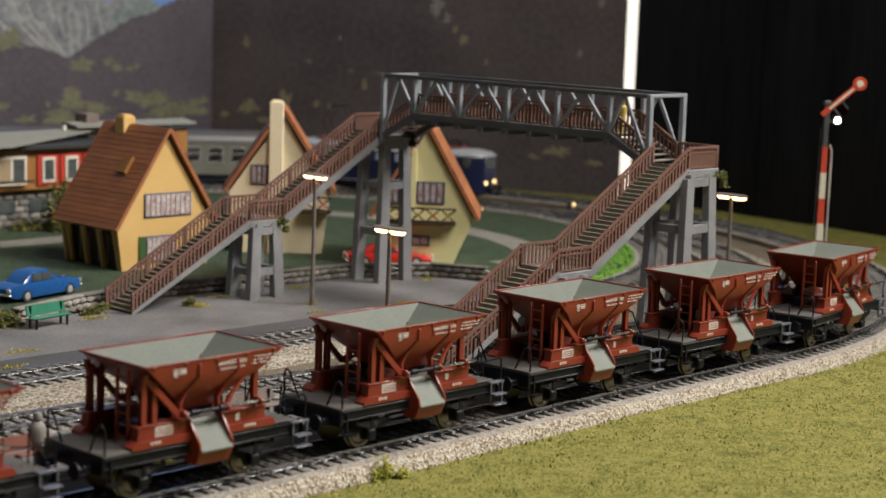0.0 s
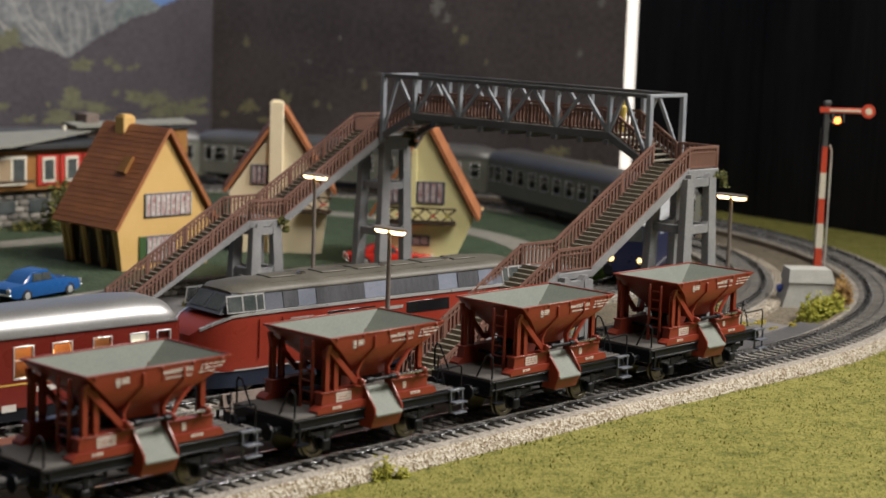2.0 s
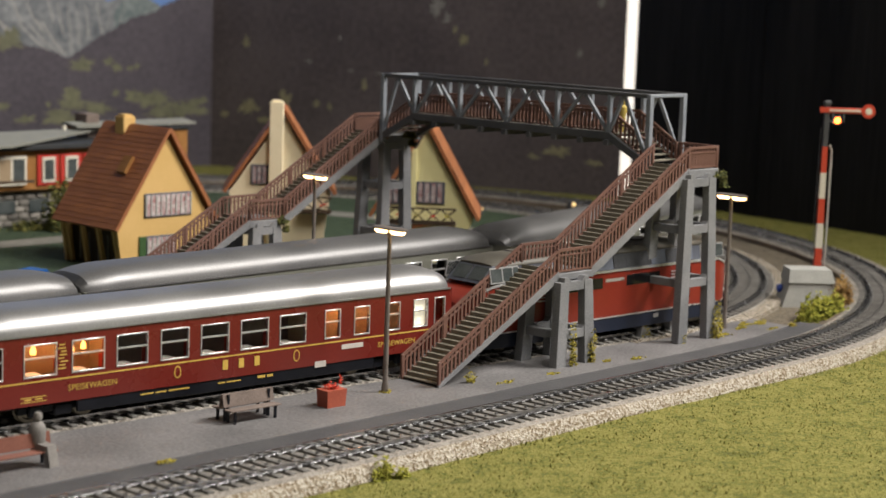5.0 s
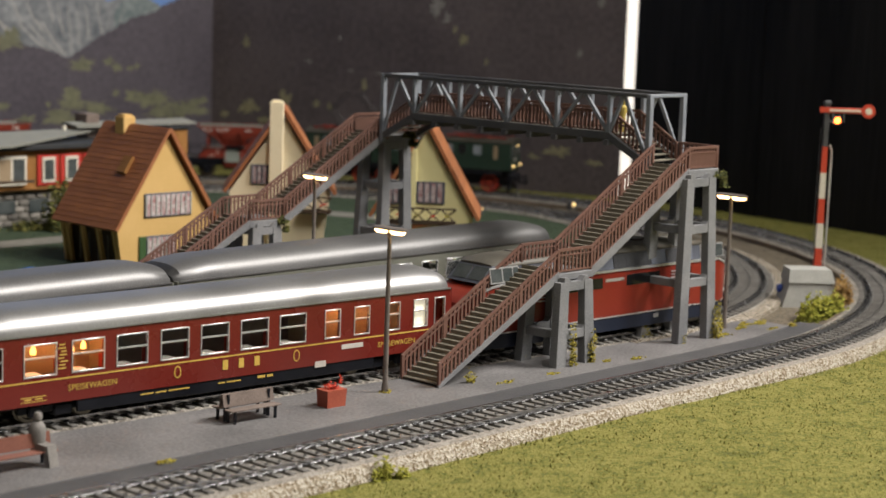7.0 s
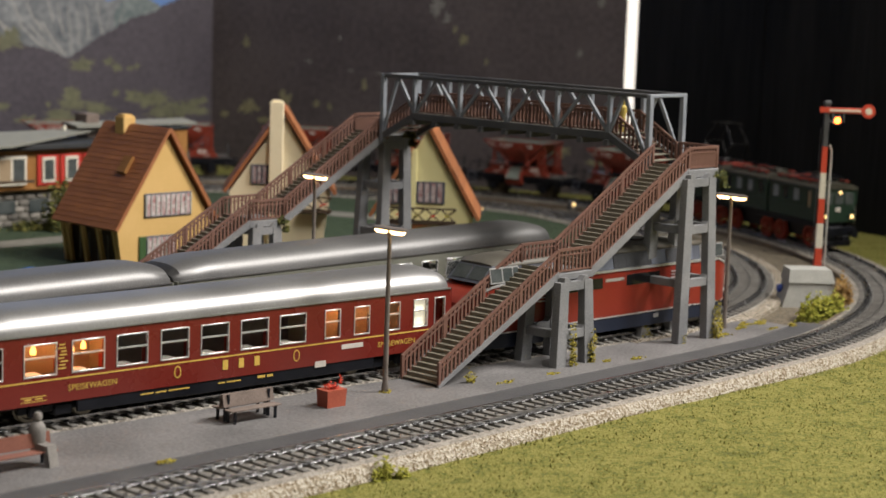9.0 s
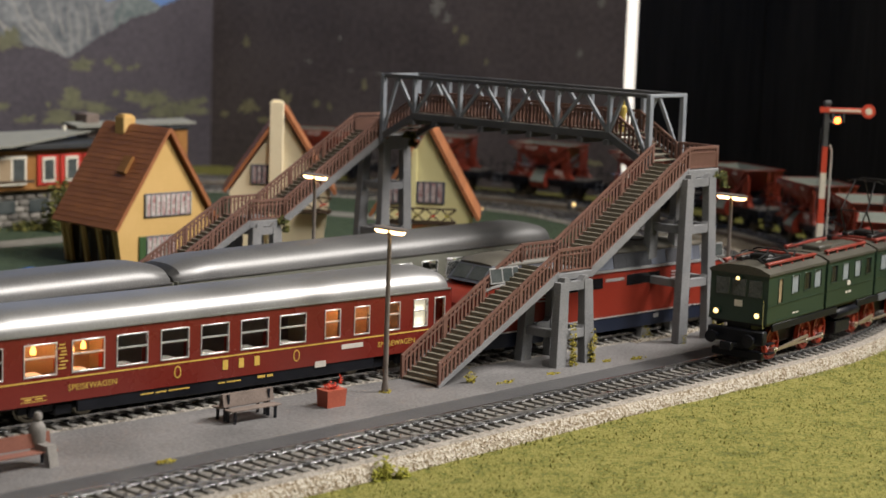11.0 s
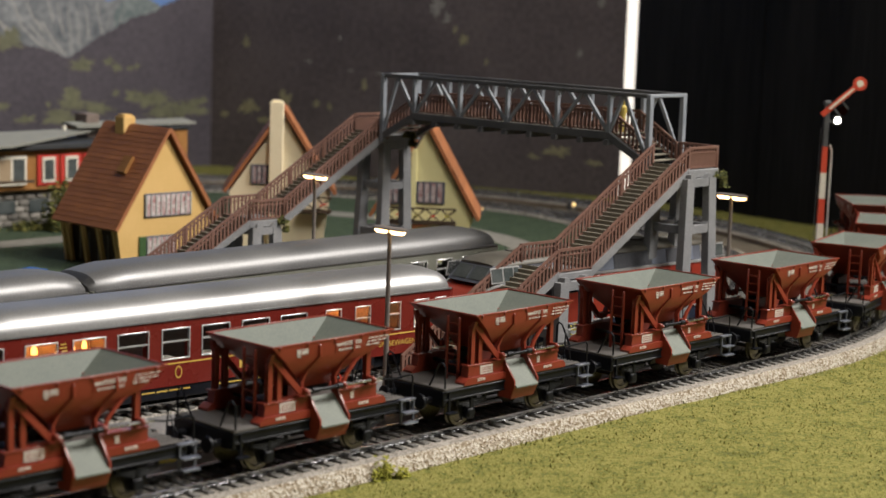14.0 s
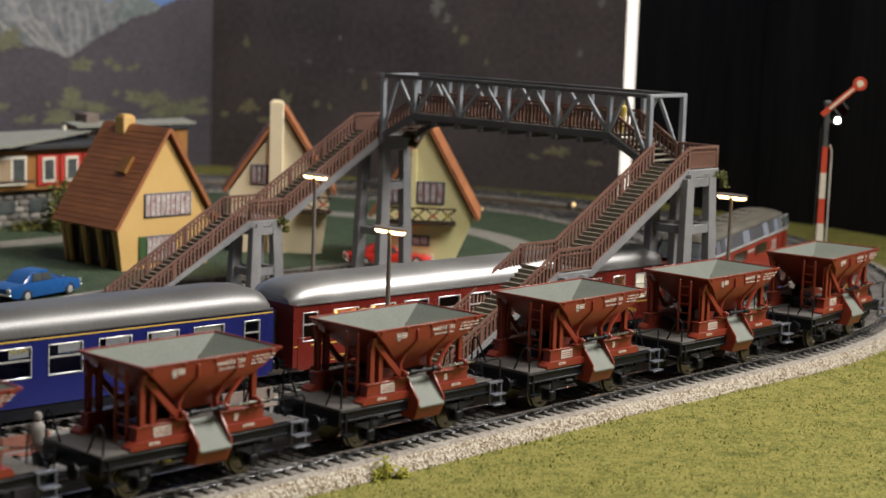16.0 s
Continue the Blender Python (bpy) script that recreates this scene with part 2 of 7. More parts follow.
LEAF_DARK = grains("bush_olive", [(0.02, 0.03, 0.006), (0.07, 0.08, 0.015), (0.15, 0.14, 0.03)], 9, 0.7, 0.9, island=True)
FLOWER = surface("red_flowers", (0.50, 0.03, 0.015), (0.65, 0.08, 0.04), 0.8)
FIGURE = surface("figurine_grey", (0.17, 0.16, 0.15), (0.28, 0.26, 0.24), 0.7)
FIGURE_YELLOW = surface("figurine_yellow", (0.40, 0.30, 0.06), (0.55, 0.42, 0.12), 0.7)
HUT = surface("hut_pale_grey", (0.33, 0.33, 0.31), (0.44, 0.44, 0.41), 0.7)
BLUE_PLASTIC = surface("blue_plastic", (0.015, 0.05, 0.30), (0.02, 0.07, 0.40), 0.5)
BLACK_WOOD = surface("black_wood_panel", (0.0004, 0.0004, 0.0005), (0.011, 0.0105, 0.011), 0.6, coarse=0.5, fine=3, bump=0.5, spec=0.2, stretch=(1, 1, 0.05))
BARE_WALL = surface("room_wall", (0.36, 0.335, 0.31), (0.43, 0.405, 0.38), 0.9, coarse=0.02, fine=0.5)
SKY_PRINT = surface("print_sky", (0.10, 0.20, 0.48), (0.15, 0.27, 0.58), 0.7, coarse=0.05, fine=0.5, bump=0)
ROCK_PRINT = surface("print_rock", (0.075, 0.085, 0.105), (0.27, 0.28, 0.29), 0.7, coarse=0.35, fine=1.6, bump=0)
FOREST_PRINT = surface("print_forest", (0.048, 0.040, 0.054), (0.090, 0.078, 0.096), 0.7, coarse=0.15, fine=2.2, bump=0)
MEADOW_PRINT = surface("print_meadow", (0.095, 0.096, 0.060), (0.175, 0.172, 0.105), 0.7, coarse=0.4, fine=2.0, bump=0)
SCREE_PRINT = surface("print_scree", (0.26, 0.25, 0.24), (0.40, 0.39, 0.37), 0.7, coarse=0.4, fine=2.0, bump=0)
FOREST2_PRINT = surface("print_forest_shaded", (0.060, 0.048, 0.053), (0.122, 0.100, 0.104), 0.7, coarse=0.12, fine=2.2, bump=0)
FAR_RIDGE_PRINT = surface("print_far_ridge", (0.10, 0.13, 0.14), (0.22, 0.25, 0.25), 0.7, coarse=0.4, fine=1.6, bump=0)
SCREE2_PRINT = surface("print_scree_shaded", (0.17, 0.16, 0.15), (0.27, 0.26, 0.25), 0.7, coarse=0.4, fine=1.6, bump=0)
MEADOW2_PRINT = surface("print_meadow_shaded", (0.19, 0.175, 0.105), (0.29, 0.265, 0.16), 0.7, coarse=0.4, fine=2.0, bump=0)


# ---- mesh tools ----
class Shape:
    """Collects faces in centimetres."""

    def __init__(self):
        self.v, self.f = [], []

    def add(self, vs, fs):
        k = len(self.v)
        self.v += [tuple(p) for p in vs]
        self.f += [tuple(k + i for i in q) for q in fs]
        return self

    def box(self, x0, x1, y0, y1, z0, z1, b=0.0):
        b = min(b, (x1 - x0) * 0.45, (y1 - y0) * 0.45, (z1 - z0) * 0.45)
        if b <= 0:
            vs = [(x, y, z) for z in (z0, z1) for y in (y0, y1) for x in (x0, x1)]
            return self.add(vs, [(0, 2, 3, 1), (4, 5, 7, 6), (0, 1, 5, 4), (2, 6, 7, 3), (0, 4, 6, 2), (1, 3, 7, 5)])
        c = [(x0 + b, y0), (x1 - b, y0), (x1, y0 + b), (x1, y1 - b), (x1 - b, y1), (x0 + b, y1), (x0, y1 - b), (x0, y0 + b)]
        i = [(x0 + b, y0 + b), (x1 - b, y0 + b), (x1 - b, y0 + b), (x1 - b, y1 - b), (x1 - b, y1 - b), (x0 + b, y1 - b), (x0 + b, y1 - b), (x0 + b, y0 + b)]
        rings = [[(*p, z0) for p in i], [(*p, z0 + b) for p in c], [(*p, z1 - b) for p in c], [(*p, z1) for p in i]]
        return self.loft(rings)

    def loft(self, rings, caps=True, closed=True):
        n = len(rings[0])
        vs = [p for r in rings for p in r]
        fs = []
        for a in range(len(rings) - 1):
            for i in range(n if closed else n - 1):
                j = (i + 1) % n
                fs.append((a * n + i, a * n + j, a * n + n + j, a * n + n + i))
        if caps:
            fs.append(tuple(reversed(range(n))))
            fs.append(tuple(range((len(rings) - 1) * n, len(rings) * n)))
        return self.add(vs, fs)

    def prism(self, pts, axis, a0, a1):
        """A flat outline pushed along an axis: 'x' takes (y, z), 'y' takes (x, z), 'z' takes (x, y)."""
        put = {"x": lambda p, a: (a, p[0], p[1]), "y": lambda p, a: (p[0], a, p[1]), "z": lambda p, a: (p[0], p[1], a)}[axis]
        return self.loft([[put(p, a) for p in pts] for a in (a0, a1)])

    def hexa(self, low, high):
        return self.loft([low, high])

    def tube(self, pts, r, n=6):
        pts = [Vector(p) for p in pts]
        rings = []
        for i, p in enumerate(pts):
            d = (pts[min(i + 1, len(pts) - 1)] - pts[max(i - 1, 0)]).normalized()
            u = d.cross(Vector((0, 0, 1)) if abs(d.z) < 0.9 else Vector((1, 0, 0))).normalized()
            w = d.cross(u)
            rings.append([tuple(p + (u * math.cos(2 * math.pi * k / n) + w * math.sin(2 * math.pi * k / n)) * r) for k in range(n)])
        return self.loft(rings)

    def turn(self, profile, centre, axis="z", n=14):
        """A profile of (radius, height) turned about an axis through centre."""
        rings = []
        for r, h in profile:
            ring = []
            for k in range(n):
                a, b = r * math.cos(2 * math.pi * k / n), r * math.sin(2 * math.pi * k / n)
                ring.append({"z": (centre[0] + a, centre[1] + b, centre[2] + h), "y": (centre[0] + b, centre[1] + h, centre[2] + a),
                             "x": (centre[0] + h, centre[1] + a, centre[2] + b)}[axis])
            rings.append(ring)
        return self.loft(rings)

    def clump(self, centre, size, count, leaf, rnd, flat=0.8):
        """Many small leaves scattered through an uneven lump."""
        for _ in range(count):
            d = Vector((rnd.gauss(0, 1), rnd.gauss(0, 1), abs(rnd.gauss(0, 1)) * flat)).normalized() * (rnd.random() ** 0.4)
            wob = 0.75 + 0.5 * noise.noise(d * 2.3 + Vector(centre))
            c = Vector((d.x * size[0], d.y * size[1], d.z * size[2])) * wob + Vector(centre)
            u = Vector((rnd.gauss(0, 1), rnd.gauss(0, 1), rnd.gauss(0, 1))).normalized() * leaf * rnd.uniform(0.6, 1.3)
            w = u.orthogonal().normalized() * leaf * rnd.uniform(0.4, 0.9)
            h = u.cross(w).normalized() * leaf * 0.35
            self.add([c - u, c - w + h, c + u, c + w + h], [(0, 1, 2, 3)])
        return self

    def ring(self, profile, centre, axis="y", n=22):
        """A turned hoop whose profile closes on itself."""
        k = len(self.f)
        self.turn(profile + profile[:1], centre, axis, n)
        del self.f[-2:]
        return self

    def mesh(self, name, material, weld=False):
        me = bpy.data.meshes.new(name)
        me.from_pydata([(x * CM, y * CM, z * CM) for x, y, z in self.v], [], self.f)
        bm = bmesh.new()
        bm.from_mesh(me)
        if weld:
            bmesh.ops.remove_doubles(bm, verts=bm.verts[:], dist=1e-7)
        if len(self.f) < 20000:
            bmesh.ops.recalc_face_normals(bm, faces=bm.faces[:])
        for face in bm.faces:
            face.smooth = True
        bm.to_mesh(me)
        bm.free()
        me.set_sharp_from_angle(angle=radians(38))
        me.materials.append(material)
        return me


def at(x, y, z=0.0, rz=0.0, rx=0.0, ry=0.0):
    return pose(x * CM, y * CM, z * CM, rx, ry, rz)


def part(name, shape, material, parent, label="", m=None):
    """ONE mesh object under a thing or a part; shape may be a Shape or a mesh that is shared."""
    me = shape if isinstance(shape, bpy.types.Mesh) else shape.mesh(name, material)
    ob = new(name, me)
    ob.parent = parent
    if m is not None:
        ob.matrix_basis = m
    if label:
        ob["label"] = label
    return ob


def thing(name, label, category, m=None, group="", kind="", shape=None, material=None):
    ob = new(name, shape.mesh(name, material) if shape else None)
    if m is not None:
        ob.matrix_basis = m
    return tagged(ob, label, category, group, kind)


def letters(name, text, size, material, parent, m, spread=1.0):
    curve = bpy.data.curves.new(name, "FONT")
    curve.body, curve.size, curve.extrude, curve.space_character = text, size * CM, 0.004 * CM, spread
    tmp = bpy.data.objects.new(name, curve)
    me = bpy.data.meshes.new_from_object(tmp)
    bpy.data.objects.remove(tmp)
    me.materials.clear()
    me.materials.append(material)
    ob = new(name, me)
    ob.parent = parent
    ob.matrix_basis = m
    return ob


FRONT = pose(0, 0, 0, 90, 0, 0)      # lays letters upright, facing -y


# ---- the lines of the tracks ----
ZR = 0.30          # rail top over the platform


class Line:
    """A track's centre line: straight and curved pieces, measured from x = start on the front straight."""

    def __init__(self, x, y, heading, s, pieces):
        self.s0, self.rows = s, []
        h = radians(heading)
        for length, radius in pieces:
            self.rows.append((s, x, y, h, length, radius))
            if radius:
                a = length / radius
                x += radius * (math.sin(h + a) - math.sin(h))
                y += radius * (math.cos(h) - math.cos(h + a))
                h += a
            else:
                x, y = x + length * math.cos(h), y + length * math.sin(h)
            s += length
        self.s1 = s

    def at(self, s):
        row = self.rows[0]
        for r in self.rows:
            if s >= r[0]:
                row = r
        s0, x, y, h, length, radius = row
        d = s - s0
        if radius:
            a = d / radius
            return x + radius * (math.sin(h + a) - math.sin(h)), y + radius * (math.cos(h) - math.cos(h + a)), h + a
        return x + d * math.cos(h), y + d * math.sin(h), h


LOOP = 344.0
LINE_A = Line(-25.7, -0.65, 0, -25.7, [(46.9, 0), (43 * radians(197), 43), (46.9, 0), (36 * radians(163), 36)])
LINE_B = Line(-120.0, 7.45 + 138.6 * 0.075, -4.29, -120.2, [(139.0, 0), (35 * radians(184.3), 35), (150, 0)])
LINE_C = Line(-130.0, 16.5, 0, -130.0, [(156.2, 0), (30 * radians(85), 30), (35 * radians(95), 35), (150, 0)])


def on_line(line, s, half):
    """The pose of a vehicle whose two axles or bogies stand at s - half and s + half."""
    if line is LINE_A:
        p, q = ((s - half + 25.7) % LOOP - 25.7), ((s + half + 25.7) % LOOP - 25.7)
    else:
        p, q = s - half, s + half
    a, b = line.at(p), line.at(q)
    return at((a[0] + b[0]) / 2, (a[1] + b[1]) / 2, ZR, math.degrees(math.atan2(b[1] - a[1], b[0] - a[0])))


def sweep(line, s0, s1, step, profile):
    """A strip of ground along a line; profile: (to the left of the line, height), from one side to the other."""
    sh = Shape()
    n = max(2, int((s1 - s0) / step) + 1)
    rings = []
    for i in range(n):
        x, y, h = line.at(s0 + (s1 - s0) * i / (n - 1))
        rings.append([(x - o * math.sin(h), y + o * math.cos(h), z) for o, z in profile])
    sh.loft(rings)
    return sh


def track(line, s0, s1, label, singles, step=0.62):
    ob = thing("railway_track", label, "railway track", at(0, 0, 0))
    for o in (-0.875, 0.875):
        part("rail", sweep(line, s0, s1, 1.5, [(o - 0.09, 0.10), (o - 0.09, 0.13), (o - 0.03, 0.15), (o - 0.05, 0.25), (o - 0.05, ZR), (o + 0.05, ZR), (o + 0.05, 0.25),
                                             (o + 0.03, 0.15), (o + 0.09, 0.13), (o + 0.09, 0.10)]), RAIL_STEEL, ob)
    one = Shape().box(-0.14, 0.14, -1.45, 1.45, -0.02, 0.10, 0.02)
    me = one.mesh("sleeper", SLEEPER)
    fast = Shape()
    for o in (-0.875, 0.875):
        fast.box(-0.12, 0.12, o - 0.24, o - 0.08, 0.10, 0.16, 0.02).box(-0.12, 0.12, o + 0.08, o + 0.24, 0.10, 0.16, 0.02)
    chairs = fast.mesh("rail_chair", CHAIR)
    joined, joined_chairs = Shape(), Shape()
    stud = Shape()
    for i in range(int((s1 - s0) / step)):
        x, y, h = line.at(s0 + (i + 0.5) * step)
        m = at(x, y, 0, math.degrees(h))
        if i < singles:
            part("sleeper", me, None, ob, m=m)
            part("rail_chair", chairs, None, ob, m=m)
        else:
            for src, dst in ((one, joined), (fast, joined_chairs)):
                c, s = math.cos(h), math.sin(h)
                dst.add([(x + p[0] * c - p[1] * s, y + p[0] * s + p[1] * c, p[2]) for p in src.v], src.f)
        stud.box(x - 0.06, x + 0.06, y - 0.03, y + 0.03, 0.10, 0.17)
    if joined.v:
        tagged(part("sleepers", joined, SLEEPER, ob), kind="stuff")
        tagged(part("rail_chairs", joined_chairs, CHAIR, ob), kind="stuff")
    tagged(part("centre_studs", stud, CHAIR, ob), kind="stuff")
    return ob

# ---- ground, track beds, platforms ----
rnd = random.Random(7)


def slab(name, outline, z0, z1, material, label="", category="", kind="structure"):
    return thing(name, label, category, at(0, 0, 0), kind=kind, shape=Shape().prism(outline, "z", z0, z1), material=material)


def ring_points(line, s0, s1, offset, n):
    pts = []
    for i in range(n):
        x, y, h = line.at(s0 + (s1 - s0) * i / (n - 1))
        pts.append((x - offset * math.sin(h), y + offset * math.cos(h)))
    return pts


def grass_height(x, y):
    p = Vector((x * 0.06, y * 0.06, 0))
    return -0.50 + 0.10 * noise.noise(p) + 0.05 * noise.noise(p * 6)


def ground_sheet():
    sh = Shape()
    xs = [-400, -200, -100, -60] + [-40 + 1.0 * i for i in range(116)] + [90, 140, 250, 400]
    ys = [-400, -200, -100, -70] + [-50 + 1.0 * i for i in range(100)] + [60, 100, 150, 250, 400]
    vs = [(x, y, grass_height(x, y)) for y in ys for x in xs]
    n = len(xs)
    fs = [(j * n + i, j * n + i + 1, j * n + n + i + 1, j * n + n + i) for j in range(len(ys) - 1) for i in range(n - 1)]
    sh.add(vs, fs)
    thing("ground", "olive green flocked turf round the railway", "ground", kind="structure", shape=sh, material=TURF)
    # short fibres and tufts standing on the turf
    fl = Shape()
    done = 0
    while done < 70000:
        x, y = rnd.uniform(-22, 75), rnd.uniform(-32, 40)
        if x > 21.2 and y > 0 or x <= 21.2:
            d = math.hypot(x - 21.2, y - 42.35) - 43 if x > 21.2 else -0.65 - y
        else:
            d = math.hypot(x - 21.2, y - 42.35) - 43
        if d < 2.2 or d > 30:
            continue
        done += 1
        z = grass_height(x, y) - 0.02
        tuft = noise.noise(Vector((x * 0.5, y * 0.5, 3.0)))
        hgt = rnd.uniform(0.04, 0.12) * (1.0 + 0.6 * tuft) + (0.12 if d < 2.8 and rnd.random() < 0.4 else 0)
        a = rnd.uniform(0, math.tau)
        w = rnd.uniform(0.02, 0.05)
        lx, ly = rnd.gauss(0, 0.05), rnd.gauss(0, 0.05)
        fl.add([(x - w * math.cos(a), y - w * math.sin(a), z), (x + w * math.cos(a), y + w * math.sin(a), z), (x + lx, y + ly, z + hgt)], [(0, 1, 2)])
    thing("grass", "short olive and yellow flock fibres on the turf", "grass", kind="stuff", shape=fl, material=FLOCK)


ground_sheet()
board = [(-130, -2.5)] + ring_points(LINE_A, 0, LINE_A.s0 + 46.9 + 43 * radians(197), -1.9, 60) + [(-130, 100)]
slab("layout_board", board, -1.4, -0.33, EARTH, "brown earth-coloured board under the tracks", "layout board")
thing("embankment", "steep edge of bright granulated ballast under the outer track", "embankment", kind="structure",
      shape=sweep(LINE_A, -40, 165, 1.2, [(-1.96, 0.02), (-2.04, -0.01), (-2.26, -0.36), (-2.36, -0.75), (-1.96, -0.75)]), material=BALLAST)
thing("ballast_shoulder", "pale grey shoulder between sleepers and embankment edge", "ballast", kind="structure",
      shape=sweep(LINE_A, -40, 165, 1.2, [(-1.48, 0.03), (-1.97, 0.025), (-1.97, -0.4), (-1.48, -0.4)]), material=SHOULDER)
thing("ballast_bed", "grey granulated ballast bed under the outer track", "ballast bed", kind="structure",
      shape=sweep(LINE_A, -40, 165, 1.2, [(-1.52, 0.015), (1.6, 0.015), (1.8, -0.03), (1.8, -0.4), (-1.52, -0.4)]), material=BALLAST_GREY)
thing("retaining_wall", "low brown board edge inside the outer curve", "retaining wall", kind="structure",
      shape=sweep(LINE_A, 32, 165, 1.2, [(1.81, -0.02), (2.02, -0.03), (2.05, -0.4), (1.81, -0.4)]), material=BROWN_EDGE)
for line, s0, s1 in ((LINE_B, -60, 150), (LINE_C, -60, 68)):
    thing("ballast_bed", "grey granulated ballast bed under a track", "ballast bed", kind="structure",
          shape=sweep(line, s0, s1, 1.5, [(-1.95, -0.02), (-1.7, 0.0), (1.7, 0.0), (1.95, -0.02), (1.95, -0.4), (-1.95, -0.4)]), material=BALLAST_GREY)
thing("ballast_edge", "pale sand-coloured ballast rim on the outside of the inner curve", "ballast", kind="structure",
      shape=sweep(LINE_B, 19, 95, 1.5, [(-1.6, 0.03), (-2.0, 0.04), (-2.35, -0.04), (-2.35, -0.4), (-1.6, -0.4)]), material=BALLAST)
thing("ballast_edge", "glittering pale ballast shoulder beside the platform track", "ballast", kind="structure",
      shape=sweep(LINE_C, -60, 24, 1.5, [(-1.62, 0.03), (-2.9, 0.05), (-3.6, -0.03), (-3.6, -0.4), (-1.62, -0.4)]), material=BALLAST)

strip = ring_points(LINE_A, -40, 32, 1.55, 40) + list(reversed(ring_points(LINE_A, -40, 32, 3.05, 40)))
slab("platform_edge", strip, -0.4, -0.012, ASPHALT_DARK, "dark asphalt strip between track and platform", "platform edge")
front = ring_points(LINE_A, -60, 30, 3.05, 40) + [(29.5, 5.6), (27.5, 5.9)] + list(reversed(ring_points(LINE_B, -60, 24, -1.78, 30)))
slab("platform", front, -0.4, 0.02, ASPHALT, "worn grey asphalt island platform", "platform")
back = [(-130, 18.3), (26.5, 18.3), (28.0, 20.5), (26.4, 23.2), (25.4, 26.0), (20.8, 28.6), (8.2, 29.5), (-3, 27.2), (-130, 27.2)]
slab("platform_rear", back, -0.4, 0.02, ASPHALT, "wide grey asphalt platform before the houses", "platform")
slab("platform_edge_rear", [(-130, 17.95), (26.5, 17.95), (26.5, 18.3), (-130, 18.3)], -0.4, 0.015, ASPHALT_DARK, "dark kerb of the rear platform", "platform edge")
slab("platform_edge_dark", [(-60, 18.3), (14, 18.3), (10, 20.0), (-2, 20.3), (-60, 20.6)], 0.0, 0.035, ASPHALT_DARK, "darker asphalt area along the track side of the rear platform", "platform")
lawn = [(-130, 29), (8.2, 29.7), (20.8, 28.8), (25.6, 26.2), (27.2, 23.0), (29.0, 20.6)] + ring_points(LINE_C, 32, 70, 2.4, 20) + ring_points(LINE_B, 78, 110, 2.4, 14) + [(20, 72), (-130, 84)]
slab("lawn", lawn, -0.4, 0.02, LAWN, "dark green lawn round the houses", "lawn")
ring = [(21.2 + 23.3 * math.cos(radians(a)), 42.35 + 23.3 * math.sin(radians(a))) for a in range(-58, 46, 4)]
ring += [(21.2 + 20.8 * math.cos(radians(a)), 42.35 + 20.8 * math.sin(radians(a))) for a in range(42, -62, -4)]
slab("path", ring, 0.0, 0.04, PATH_GREY, "pale grey gravel path across the lawn", "path")
slab("path_rear", [(-60, 49.5), (36, 49.5), (36, 52.0), (-60, 52.0)], 0.0, 0.035, PATH_GREY, "pale grey gravel path across the lawn", "path")
slab("path_front", [(33, 28), (40, 27), (39, 24.5), (32.6, 25.8)], 0.0, 0.045, PATH_GREY, "pale grey gravel path across the lawn", "path")
bright = Shape()
for _ in range(900):
    a, r = rnd.uniform(-78, -38), rnd.uniform(25.8, 28.2)
    x, y = 26.2 + r * math.cos(radians(a)), 46.5 + r * math.sin(radians(a))
    bright.clump((x, y, 0.0), (0.3, 0.3, 0.12), 2, 0.12, rnd)
thing("grass_verge", "bright green flock verge inside the curve", "grass", kind="stuff", shape=bright,
      material=grains("fresh_green", [(0.06, 0.16, 0.01), (0.11, 0.27, 0.02), (0.16, 0.36, 0.04)], 8, 0.5, 0.9))


# ---- backdrop and room ----
def wall_frame(p, q):
    """The pose of a wall's foot at p, with x towards q and -y into the room."""
    return at(p[0], p[1], 0, math.degrees(math.atan2(q[1] - p[1], q[0] - p[0])))


CORNER, STRIP = (60.0, 88.5), (74.2, 49.3)
FAR_LEFT = (-140.0, 118.0)


def ragged(base, top, n, jag, seed):
    """An uneven outline between two edges, for the printed hills."""
    r = random.Random(seed)
    pts = []
    for i in range(n + 1):
        t = i / n
        x = base[0] + (base[1] - base[0]) * t
        k = t * (len(top) - 1)
        j = min(int(k), len(top) - 2)
        pts.append((x, top[j] + (top[j + 1] - top[j]) * (k - j) + r.uniform(-jag, jag)))
    return pts


def blot(cx, cz, w, h, seed, n=26):
    r = random.Random(seed)
    pts = []
    for k in range(n):
        a = math.tau * k / n
        f = 0.65 + 0.5 * noise.noise(Vector((math.cos(a) * 1.6, math.sin(a) * 1.6, seed * 3.1))) + r.uniform(-0.28, 0.28)
        pts.append((cx + w * f * math.cos(a), cz + h * f * math.sin(a) * (1.0 if math.sin(a) > 0 else 0.7)))
    return pts


